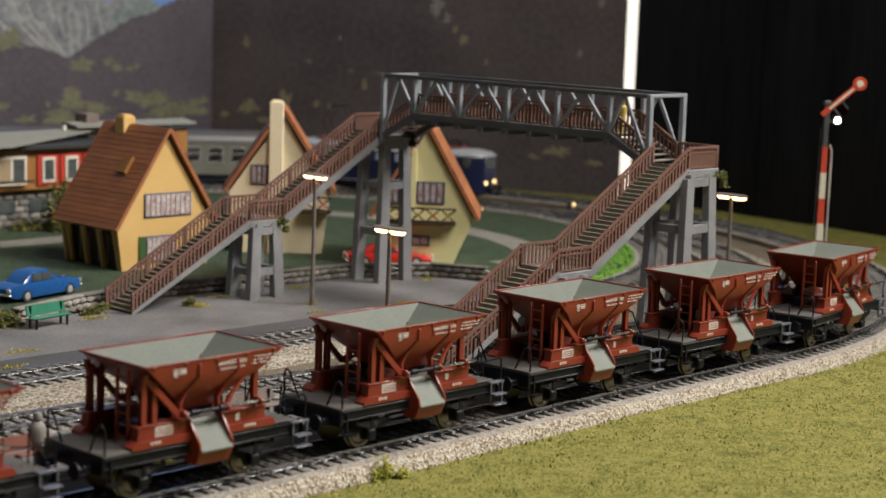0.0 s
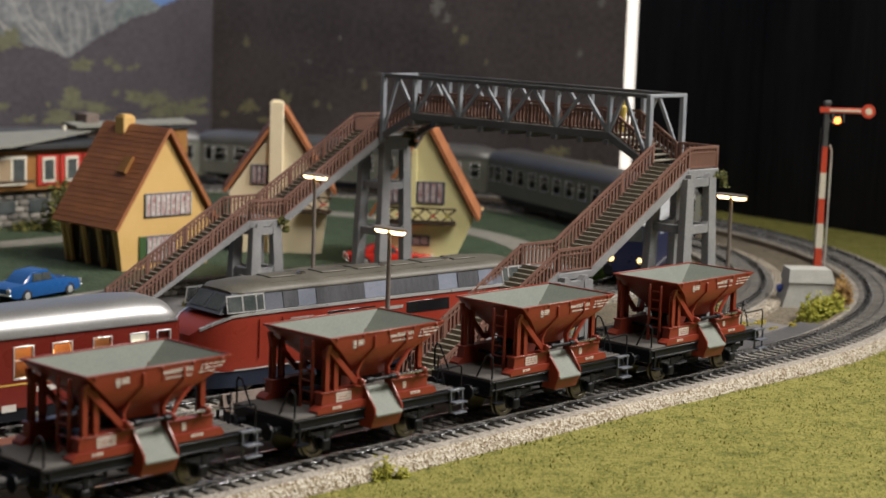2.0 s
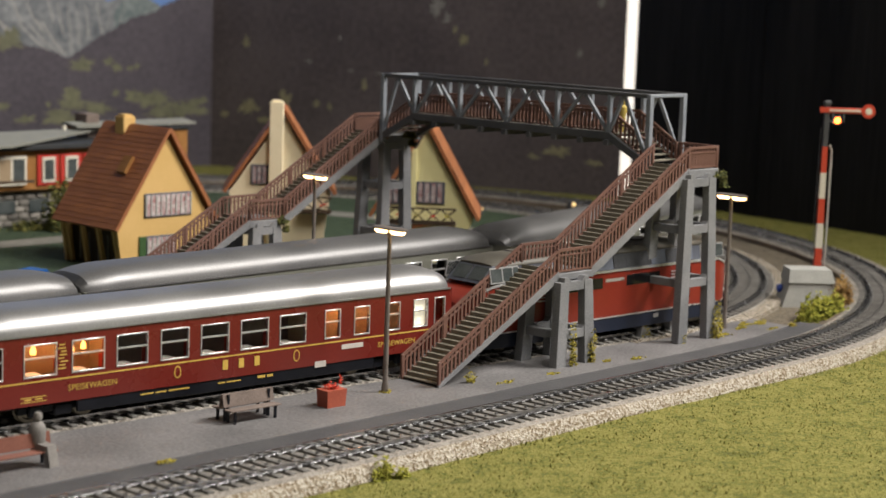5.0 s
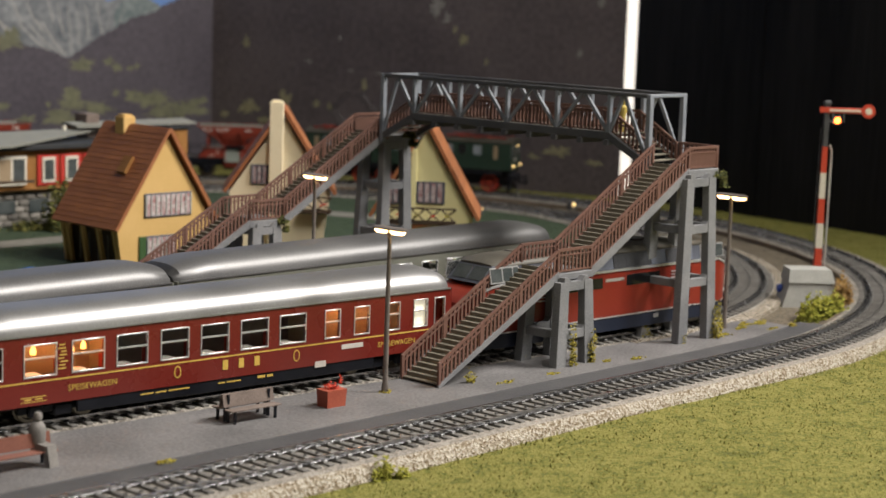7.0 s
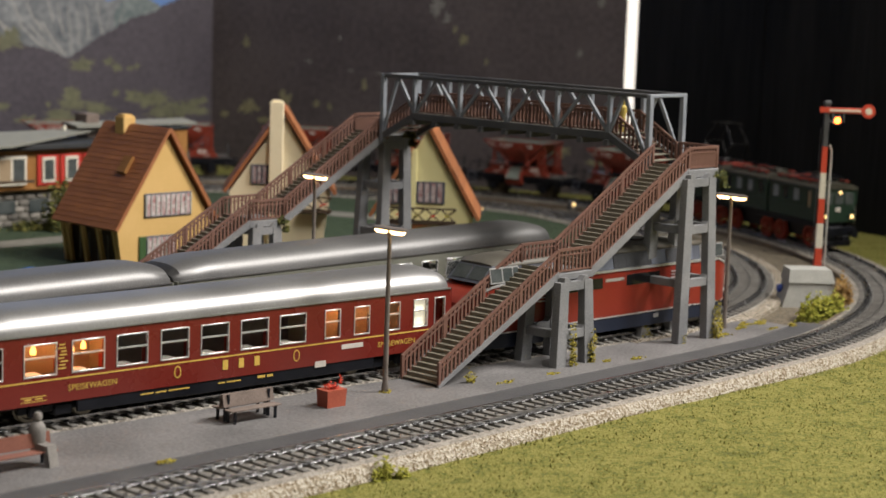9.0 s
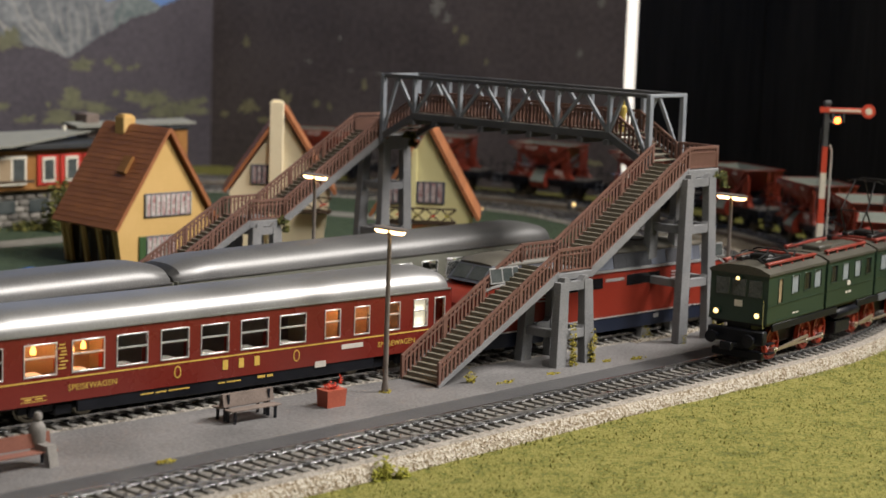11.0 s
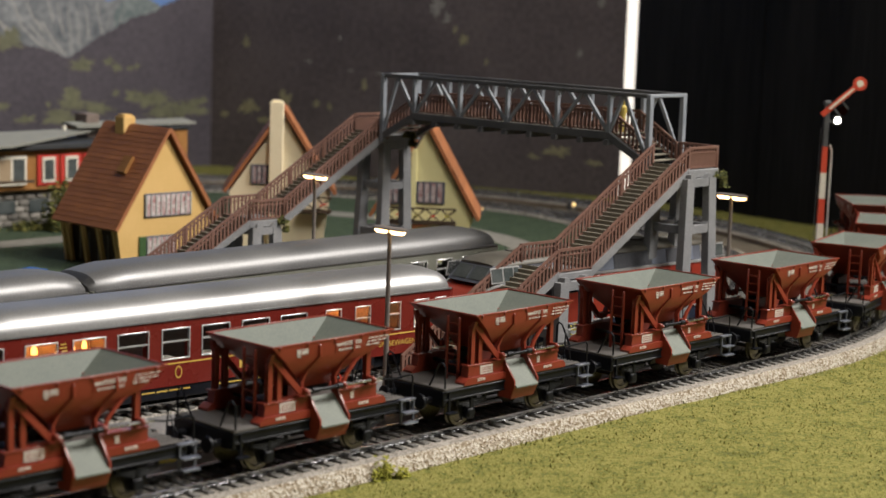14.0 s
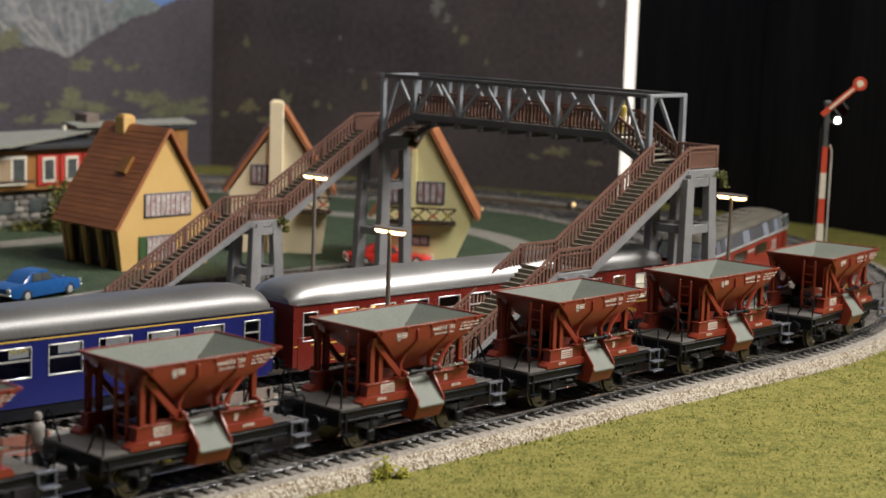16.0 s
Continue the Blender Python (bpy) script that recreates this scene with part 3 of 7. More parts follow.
def backdrop_left():
    ob = thing("backdrop", "printed backdrop of a grey mountain, dark forest and meadows", "backdrop", wall_frame(FAR_LEFT, CORNER), kind="structure")
    L = math.hypot(CORNER[0] - FAR_LEFT[0], CORNER[1] - FAR_LEFT[1])
    part("panel", Shape().box(0, L, 0.0, 1.0, -2, 60), SKY_PRINT, ob)

    def piece(name, pts, d, m):
        part(name, Shape().prism(pts, "y", -d * 0.3, -d * 0.3 + 0.03), m, ob)

    e = L

    def ridge(pairs, step, jag, seed):
        r = random.Random(seed)
        pts = []
        for (xa, za), (xb, zb) in zip(pairs, pairs[1:]):
            n = max(1, int((xb - xa) / step))
            for i in range(n):
                pts.append((e + xa + (xb - xa) * i / n, za + (zb - za) * i / n + r.uniform(-jag, jag)))
        return [(e + pairs[0][0], -2)] + pts + [(e + pairs[-1][0], pairs[-1][1]), (e + pairs[-1][0], -2)]

    piece("printed_mountain", ridge([(-190, 30), (-60, 34), (-30, 26), (-20, 20), (-13.2, 16.6), (-11.4, 15.0), (-10.4, 15.4), (-8.4, 16.2), (-6.6, 15.3), (-5.2, 14.4), (0, 13)], 0.5, 0.12, 3), 0.10, ROCK_PRINT)
    piece("printed_far_ridge", ridge([(-10.6, 14.2), (-9.4, 15.4), (-8.3, 16.0), (-6.6, 15.2), (-5.2, 14.3), (-3, 13)], 0.4, 0.1, 8), 0.12, FAR_RIDGE_PRINT)
    for xa, za, xb, zb, w in ((-18.03, 13.03, -15.43, 10.10, 0.1), (-19.24, 12.76, -15.77, 10.10, 0.07), (-20.34, 12.99, -16.68, 10.19, 0.08), (-18.47, 13.23, -17.58, 12.02, 0.08), (-21.97, 12.76, -19.57, 10.58, 0.12), (-23.04, 13.94, -20.34, 11.99, 0.1), (-15.35, 14.62, -14.98, 10.51, 0.06), (-13.64, 14.66, -13.16, 11.57, 0.06), (-16.48, 14.84, -15.78, 12.05, 0.06), (-12.49, 14.94, -11.77, 12.10, 0.05), (-20.89, 14.99, -19.79, 13.00, 0.07), (-19.58, 15.02, -18.36, 12.83, 0.07), (-17.37, 15.08, -16.69, 13.06, 0.06), (-14.44, 14.12, -14.19, 11.04, 0.05), (-10.98, 14.72, -11.31, 12.63, 0.05), (-9.57, 14.96, -10.02, 13.17, 0.05)):
        piece("printed_scree", [(e + xa, za), (e + xa + w, za + 0.1), (e + (xa + xb) / 2 + w * 1.4, (za + zb) / 2 - 0.25), (e + xb + w * 0.6, zb), (e + xb - 0.1, zb), (e + (xa + xb) / 2, (za + zb) / 2 - 0.35)], 0.14, SCREE_PRINT)
    piece("printed_forest", ridge([(-190, 16), (-60, 15), (-30, 13.5), (-22, 11.7), (-18.7, 10.9), (-16.5, 10.2), (-15, 10.0), (-13, 11.3), (-9, 13.5), (-6.5, 14.3), (-5.7, 14.7), (-4.2, 15.4), (0, 17.5)], 0.22, 0.16, 5), 0.18, FOREST_PRINT)
    for k, (x, z, w, h) in enumerate([(-13.99, 9.22, 1.96, 0.91), (-11.16, 9.55, 0.80, 0.50), (-10.33, 8.92, 0.65, 0.64), (-8.85, 8.87, 0.57, 0.43), (-8.19, 9.09, 0.33, 0.58), (-14.99, 5.77, 2.11, 1.33), (-16.23, 4.36, 2.86, 0.96), (-12.28, 5.14, 1.91, 0.95), (-10.36, 6.55, 0.57, 0.58), (-8.87, 6.17, 0.99, 0.95), (-6.42, 5.93, 2.30, 1.41), (-2.87, 5.02, 3.81, 1.60), (-5.66, 4.58, 2.30, 0.91), (-21.74, 5.41, 0.74, 0.70), (-19.66, 4.21, 1.35, 0.65), (-21.40, 11.16, 2.95, 1.61), (-17.21, 5.57, 0.31, 0.42)]):
        piece("printed_meadow", blot(e + x, z, w, h, k + 1, 72), 0.22, MEADOW_PRINT)


def backdrop_right():
    ob = thing("backdrop", "printed backdrop of a shaded dark forest slope", "backdrop", wall_frame(CORNER, STRIP), kind="structure")
    L = math.hypot(CORNER[0] - STRIP[0], CORNER[1] - STRIP[1])
    part("panel", Shape().box(0, L, 0.0, 1.0, -2, 60), FOREST2_PRINT, ob)
    for k, (x, z, w, h) in enumerate([(3.8, 11.6, 0.6, 0.8), (8.1, 6.2, 0.8, 1.3), (4.2, 5.4, 1.5, 1.3), (11.5, 6.1, 0.5, 0.6), (12.9, 5.9, 0.3, 0.6), (26.3, 12.9, 0.6, 0.9), (36.0, 3.2, 1.4, 0.9), (39.3, 2.4, 0.9, 0.5),
                                      (33.5, 2.6, 0.8, 0.4), (6.2, 4.2, 1.4, 0.6), (28.6, 10.9, 0.2, 0.5), (1.6, 4.6, 0.5, 0.5), (16.4, 8.2, 0.5, 0.9), (25.4, 13.6, 0.25, 0.5), (31.0, 8.9, 0.2, 0.6), (33.0, 8.8, 0.22, 0.6)]):
        part("printed_meadow", Shape().prism(blot(x, z, w, h, k + 40, 30), "y", -0.02, 0.0), MEADOW2_PRINT, ob)
    for k, (x, z, w, h) in enumerate([(23.6, 15.6, 0.9, 1.3), (24.6, 14.6, 0.5, 0.8), (39.3, 16.5, 0.6, 0.7), (10.5, 10.1, 0.6, 0.25), (15.0, 9.4, 0.4, 0.2), (13.8, 12.4, 0.2, 0.5), (37.5, 12.0, 0.4, 0.7), (18.0, 9.3, 0.6, 0.2)]):
        part("printed_scree", Shape().prism(blot(x, z, w, h, k + 80, 30), "y", -0.02, 0.0), SCREE2_PRINT, ob)


backdrop_left()
backdrop_right()
# no lamp or opening: this white strip glows to look brightly lit
gap = thing("wall_strip", "white vertical strip between the backdrop and a black panel, made to glow as if brightly lit", "wall strip", wall_frame((74.22, 49.32), (74.50, 48.36)), kind="structure")
part("strip", Shape().box(0, 0.98, 0.05, 0.5, -2, 60, 0.02), LIT_STRIP_GLOW, gap)
black = thing("wall_panel", "black stained wooden panel with faint vertical grain", "wall panel", wall_frame((74.5, 48.33), (71.5, 15.0)), kind="structure")
for k in range(9):
    part("board", Shape().box(k * 14.0, k * 14.0 + 13.97, 0.02 * (k % 2), 1.2, -2, 60, 0.03), BLACK_WOOD, black)
for name, p, q in (("wall_back", (-300, 180), (300, 180)), ("wall_right", (220, 180), (220, -260)), ("wall_front", (300, -260), (-300, -260)), ("wall_left", (-260, -260), (-260, 180))):
    w = thing(name, "plain pale room wall", "wall", wall_frame(p, q), kind="structure")
    L = math.hypot(q[0] - p[0], q[1] - p[1])
    part("wall_face", Shape().box(0, L, 0, 10, -80, 170), BARE_WALL, w)
thing("ceiling", "plain pale ceiling", "ceiling", kind="structure", shape=Shape().box(-280, 240, -280, 200, 170, 180), material=BARE_WALL)


# ---- footbridge ----
def footbridge():
    fb = thing("footbridge", "grey and brown model footbridge with two long stairs over the tracks", "footbridge", at(0, 0, 0))
    X0, X1, X2, X3, X4 = 3.3, 11.1, 13.55, 21.05, 23.45
    Z1, Z2 = 4.33, 8.68
    bal = Shape().box(-0.06, 0.06, -0.03, 0.03, 0.12, 1.05).mesh("baluster", RAIL_BROWN)
    post = Shape().box(-0.09, 0.09, -0.07, 0.07, -0.15, 1.14, 0.02).mesh("railing_post", RAIL_BROWN)

    def railing(p, q):
        p, q = Vector(p), Vector(q)
        d = q - p
        flat = Vector((d.x, d.y, 0))
        L = flat.length
        rz = math.degrees(math.atan2(d.y, d.x))
        for low, high in ((1.02, 1.14), (0.80, 0.86), (0.06, 0.14)):
            u = Vector((-d.y, d.x, 0)).normalized() * 0.06
            part("handrail" if high > 1 else "rail_bar", Shape().hexa([tuple(p - u + Vector((0, 0, low))), tuple(p + u + Vector((0, 0, low))), tuple(p + u + Vector((0, 0, high))), tuple(p - u + Vector((0, 0, high)))],
                 [tuple(q - u + Vector((0, 0, low))), tuple(q + u + Vector((0, 0, low))), tuple(q + u + Vector((0, 0, high))), tuple(q - u + Vector((0, 0, high)))]), RAIL_BROWN, fb)
        n = max(2, int(L / 0.25))
        for i in range(1, n):
            c = p + d * (i / n)
            part("baluster", bal, None, fb, m=at(c.x, c.y, c.z, rz))
        k = max(1, round(L / 2.6))
        for i in range(k + 1):
            c = p + d * (i / k)
            part("railing_post", post, None, fb, m=at(c.x, c.y, c.z, rz))

    tread = Shape().box(-0.17, 0.17, 0.0, 2.23, -0.07, 0.0, 0.015).box(0.10, 0.15, 0.02, 2.21, -0.02, 0.18).mesh("tread", TREAD)

    def stairs(y0, outer):
        y1 = y0 + 2.23
        for (xa, za), (xb, zb) in (((X0, 0.0), (X1, Z1)), ((X2, Z1), (X3, Z2))):
            n = 25
            for i in range(n):
                t = (i + 0.5) / n
                part("tread", tread, None, fb, m=at(xa + (xb - xa) * t, y0, za + (zb - za) * (i + 1) / n))
            for y in (y0 - 0.10, y1 - 0.02):
                sh = Shape()
                pts = [(xa - 0.1, za - 0.05), (xb, zb - 0.35), (xb, zb + 0.10), (xa - 0.1, za + 0.12)] if za == 0 else [(xa, za - 0.38), (xb, zb - 0.38), (xb, zb + 0.10), (xa, za + 0.10)]
                part("stringer", sh.prism(pts, "y", y, y + 0.12), CONCRETE, fb)
            for y in (y0, y1):
                railing((xa, y, za), (xb, y, zb))
        part("landing", Shape().box(X1 - 0.1, X2 + 0.1, y0 - 0.12, y1 + 0.12, Z1 - 0.36, Z1, 0.04), CONCRETE, fb)
        railing((X1, y0, Z1), (X2, y0, Z1))
        railing((X1, y1, Z1), (X2, y1, Z1))
        part("landing", Shape().box(X3 - 0.15, X4 + 0.1, y0 - 0.15, y1 + 0.25, Z2 - 0.42, Z2, 0.04), CONCRETE, fb)
        oy = y0 if outer < 0 else y1
        railing((X3, oy, Z2), (X4, oy, Z2))
        railing((X4, y0, Z2), (X4, y1, Z2))
        part("fascia", Shape().box(X3 + 0.05, X4 - 0.05, oy - 0.03, oy + 0.03, Z2 + 0.10, Z2 + 0.80), RAIL_BROWN, fb)

    stairs(4.47, -1)
    stairs(26.15, 1)

    def pier(xa, xb, ya, yb, flare, top, beams):
        base = [(xa, ya), (xb, ya), (xb, yb), (xa, yb)]
        head = [(xa + flare, ya + flare * 0.6), (xb - flare, ya + flare * 0.6), (xb - flare, yb - flare * 0.6), (xa + flare, yb - flare * 0.6)]
        for (bx, by), (hx, hy) in zip(base, head):
            w, t = 0.36, 0.30
            part("pier_leg", Shape().hexa([(bx - w, by - 0.22, 0), (bx + w, by - 0.22, 0), (bx + w, by + 0.22, 0), (bx - w, by + 0.22, 0)],
                                          [(hx - t, hy - 0.2, top), (hx + t, hy - 0.2, top), (hx + t, hy + 0.2, top), (hx - t, hy + 0.2, top)]), CONCRETE, fb)
        for z, h in beams:
            f = flare * z / top
            xl, xr, yl, yr = xa + f, xb - f, ya + f * 0.6, yb - f * 0.6
            for y in (yl, yr):
                g = 0.22
                part("pier_beam", Shape().prism([(xl, z - h), (xr, z - h), (xr, z + h + g), (xr - 0.28, z + h + g), (xr - 0.5, z + h), (xl + 0.5, z + h), (xl + 0.28, z + h + g), (xl, z + h + g)], "y", y - 0.17, y + 0.17), CONCRETE, fb)
            for x in (xl, xr):
                part("pier_beam", Shape().box(x - 0.2, x + 0.2, yl, yr, z - h, z + h, 0.03), CONCRETE, fb)

    pier(20.45, 22.9, 4.05, 6.35, 0.30, Z2 - 0.42, ((3.0, 0.2), (5.7, 0.2), (8.05, 0.2)))
    pier(10.9, 13.0, 4.05, 6.2, 0.18, Z1 - 0.36, ((1.5, 0.2), (3.75, 0.2)))
    pier(21.2, 23.3, 26.05, 28.0, 0.25, Z2 - 0.42, ((3.0, 0.2), (5.7, 0.2), (8.05, 0.2)))
    pier(11.3, 13.1, 26.0, 27.7, 0.18, Z1 - 0.36, ((1.5, 0.2), (3.75, 0.2)))

    # the truss span
    YA, YB, YC, YD = 6.85, 9.4, 23.35, 25.85
    ZD, ZT = 10.15, 12.31
    posts = [YB + (YC - YB) * i / 4 for i in range(5)]
    for x in (20.83, 23.68):
        # chords and cross beams take the darker grey: their shade is in the colour
        part("top_chord", Shape().box(x - 0.13, x + 0.13, YA, YD, ZT - 0.22, ZT, 0.03), SHADED_GIRDER_DARK_METAL, fb)
        part("bottom_chord", Shape().box(x - 0.13, x + 0.13, YB, YC, ZD - 0.34, ZD + 0.06, 0.03), SHADED_GIRDER_DARK_METAL, fb)
        for ya, yb in ((YA, YB), (YD, YC)):
            part("end_chord", Shape().prism([(ya, Z2 - 0.2), (yb, ZD - 0.34), (yb, ZD + 0.06), (ya, Z2 + 0.2)], "x", x - 0.12, x + 0.12), SHADED_GIRDER_DARK_METAL, fb)
            part("end_post", Shape().box(x - 0.15, x + 0.15, ya - 0.14, ya + 0.14, Z2 - 0.3, ZT - 0.02, 0.03), GIRDER, fb)
        for y in posts:
            part("truss_post", Shape().box(x - 0.13, x + 0.13, y - 0.11, y + 0.11, ZD, ZT - 0.1, 0.03), GIRDER, fb)

        def diagonal(ya, za, yb, zb, m):
            d = Vector((0, yb - ya, zb - za)).normalized()
            nrm = Vector((0, -d.z, d.y)) * 0.085
            a, b = Vector((x, ya, za)), Vector((x, yb, zb))
            u = Vector((0.07, 0, 0))
            part("diagonal", Shape().hexa([tuple(a - nrm - u), tuple(a - nrm + u), tuple(a + nrm + u), tuple(a + nrm - u)],
                                          [tuple(b - nrm - u), tuple(b - nrm + u), tuple(b + nrm + u), tuple(b + nrm - u)]), m, fb)

        for i in range(4):
            ya, yb = posts[i], posts[i + 1]
            mid = (ya + yb) / 2
            diagonal(mid, ZT - 0.12, ya, ZD, GIRDER)
            diagonal(mid, ZT - 0.12, yb, ZD, GIRDER)
        for near, ya, yb in ((8.5, YA + 0.12, YB), (24.7, YD - 0.12, YC)):
            diagonal(near, ZT - 0.12, ya, Z2 + 0.45, GIRDER)
            diagonal(near, ZT - 0.12, yb, ZD, GIRDER)
    for y in (YA, YD):
        part("portal_beam", Shape().box(20.83, 23.68, y - 0.1, y + 0.1, ZT - 0.2, ZT - 0.02, 0.03), GIRDER, fb)
    part("deck", Shape().box(20.98, 23.53, YB, YC, ZD - 0.14, ZD, 0.02), TREAD, fb)
    for i in range(9):
        y = YB + (YC - YB) * i / 8
        part("cross_beam", Shape().prism([(20.55, ZD - 0.62), (23.96, ZD - 0.62), (23.96, ZD - 0.34), (20.55, ZD - 0.34)], "y", y - 0.16, y + 0.16), SHADED_GIRDER_DARK_METAL, fb)
    for x in (21.12, 23.4):
        railing((x, YB, ZD), (x, YC, ZD))
        railing((x, YA + 0.1, Z2), (x, YB, ZD))
        railing((x, YC, ZD), (x, YD - 0.1, Z2))
    short = Shape().box(21.0, 23.5, -0.2, 0.2, -0.07, 0.0, 0.015).mesh("tread", TREAD)
    for i in range(6):
        for ya, yb in ((YA, YB), (YD, YC)):
            part("tread", short, None, fb, m=at(0, ya + (yb - ya) * (i + 0.5) / 6, Z2 + (ZD - Z2) * (i + 1) / 6))


footbridge()


# ---- platform lamps ----
def platform_lamp(x, y):
    lamp = thing("platform_lamp", "slim grey platform lamp with a glowing twin tube head", "street lamp", at(x, y, 0.02), group="platform lamps")
    part("pole", Shape().turn([(0.16, 0), (0.16, 0.25), (0.12, 0.4), (0.09, 6.8)], (0, 0, 0), "z", 10), LAMP_POST, lamp)
    cap = []
    for k in range(16):
        a = math.tau * k / 16
        cap.append((0.27 * math.cos(a), (0.68 if math.sin(a) > 0 else -0.68) + 0.27 * math.sin(a)))
    part("hood", Shape().loft([[(p[0], p[1], 7.02) for p in cap], [(p[0], p[1], 7.08) for p in cap], [(p[0] * 0.6, p[1] * 0.86, 7.13) for p in cap]]), LAMP_POST, lamp)
    for s in (-1, 1):
        tube = [(0.24 * math.cos(math.tau * k / 10), s * 0.46 + (0.42) * math.sin(math.tau * k / 10)) for k in range(10)]
        part("lamp_tube", Shape().loft([[(p[0] * 0.7, s * 0.46 + (p[1] - s * 0.46) * 0.8, 6.84) for p in tube], [(p[0], p[1], 6.92) for p in tube], [(p[0], p[1], 7.015) for p in tube]]), LAMP_GLOW, lamp)
    part("bracket", Shape().box(-0.06, 0.06, -0.12, 0.12, 6.75, 7.02, 0.02), LAMP_POST, lamp)
    return lamp


first = platform_lamp(0.82, 5.3)
copy_thing(first, at(12.9, 22.95, 0.02))
copy_thing(first, at(25.85, 5.02, 0.02))


# ---- rolling stock ----
def wheel_mesh(r, material, spokes=0):
    sh = Shape()
    if spokes:
        sh.ring([(r * 0.80, -0.07), (r, -0.07), (r, 0.05), (r * 1.08, 0.07), (r * 1.08, 0.12), (r * 0.80, 0.12)], (0, 0, 0))
        sh.turn([(r * 0.26, -0.12), (r * 0.26, 0.12)], (0, 0, 0), "y", 10)
        for k in range(spokes):
            a = math.tau * k / spokes
            sh.tube([(r * 0.2 * math.cos(a), 0, r * 0.2 * math.sin(a)), (r * 0.84 * math.cos(a), 0, r * 0.84 * math.sin(a))], r * 0.075, 4)
    else:
        sh.turn([(0.12, -0.09), (r * 0.45, -0.06), (r * 0.7, -0.03), (r * 0.78, -0.08), (r, -0.08), (r, 0.06), (r * 1.1, 0.08), (r * 1.1, 0.13), (0.1, 0.13)], (0, 0, 0), "y", 20)
    return sh.mesh("wheel", material)


def writing_bars(parent, x0, z0, y, widths, height, material, gap=0.08, lean=0.0):
    """Lettering too small to read: bars on a wall that faces -y."""
    x = x0
    for w in widths:
        part("lettering", Shape().box(x, x + w, y - 0.012, y, z0, z0 + height), material, parent)
        x += w + gap


def pantograph(parent, x, y_half, z, height, material, spread):
    foot = spread * (0.55 if height > 1 else 1.0)
    base = Shape().box(x - spread * 0.3, x + spread * 0.3, -y_half * 0.7, y_half * 0.7, z - 0.05, z + 0.2, 0.06)
    base.box(x - spread * 0.8, x + spread * 0.8, -y_half * 1.05, -y_half * 0.65, z - 0.08, z + 0.12, 0.03)
    base.box(x - spread * 0.8, x + spread * 0.8, y_half * 0.65, y_half * 1.05, z - 0.08, z + 0.12, 0.03)
    p = part("pantograph", base, material, parent)
    for d in (-1, 1):
        for s in (-1, 1):
            y, xm, zm = s * y_half, x + d * spread * 1.2, z + height * 0.48
            part("lower_arm", Shape().tube([(x + d * foot, y, z), (xm, y * 0.9, zm)], 0.05, 6), material, p)
            part("upper_arm", Shape().tube([(xm, y * 0.9, zm), (x + d * spread * 0.4, y * 0.7, z + height)], 0.04, 6), material, p)
        part("cross_tube", Shape().tube([(xm, -y_half * 0.9, zm), (xm, y_half * 0.9, zm)], 0.035, 5), material, p)
        xt, zt = x + d * spread * 0.4, z + height
        part("contact_strip", Shape().tube([(xt, -y_half * 1.25, zt - 0.12), (xt, -y_half * 0.9, zt), (xt, y_half * 0.9, zt), (xt, y_half * 1.25, zt - 0.12)], 0.045, 5), material, p)


def buffers(parent, x, s, z=0.98):
    for y in (-0.95, 0.95):
        part("buffer", Shape().turn([(0.13, 0), (0.13, 0.35), (0.09, 0.36), (0.09, 0.55), (0.30, 0.58), (0.30, 0.66), (0.2, 0.68)] if s > 0 else
                                    [(0.13, 0), (0.13, -0.35), (0.09, -0.36), (0.09, -0.55), (0.30, -0.58), (0.30, -0.66), (0.2, -0.68)], (x, y, z), "x", 12), FRAME_BLACK, parent)
    part("coupling", Shape().box(min(x, x + s * 1.0), max(x, x + s * 1.0), -0.16, 0.16, z - 0.42, z - 0.26, 0.03).box(min(x + s * 0.75, x + s * 1.0), max(x + s * 0.75, x + s * 1.0), -0.3, 0.3, z - 0.46, z - 0.1, 0.03), FRAME_BLACK, parent)


HOPPER_WHEEL = wheel_mesh(0.55, WHEEL_DARK)
WAGON_WHEEL = wheel_mesh(0.60, WHEEL_DARK)
AXLE = Shape().turn([(0.09, -0.8), (0.09, 0.8)], (0, 0, 0), "y", 8).mesh("axle", WHEEL_DARK)


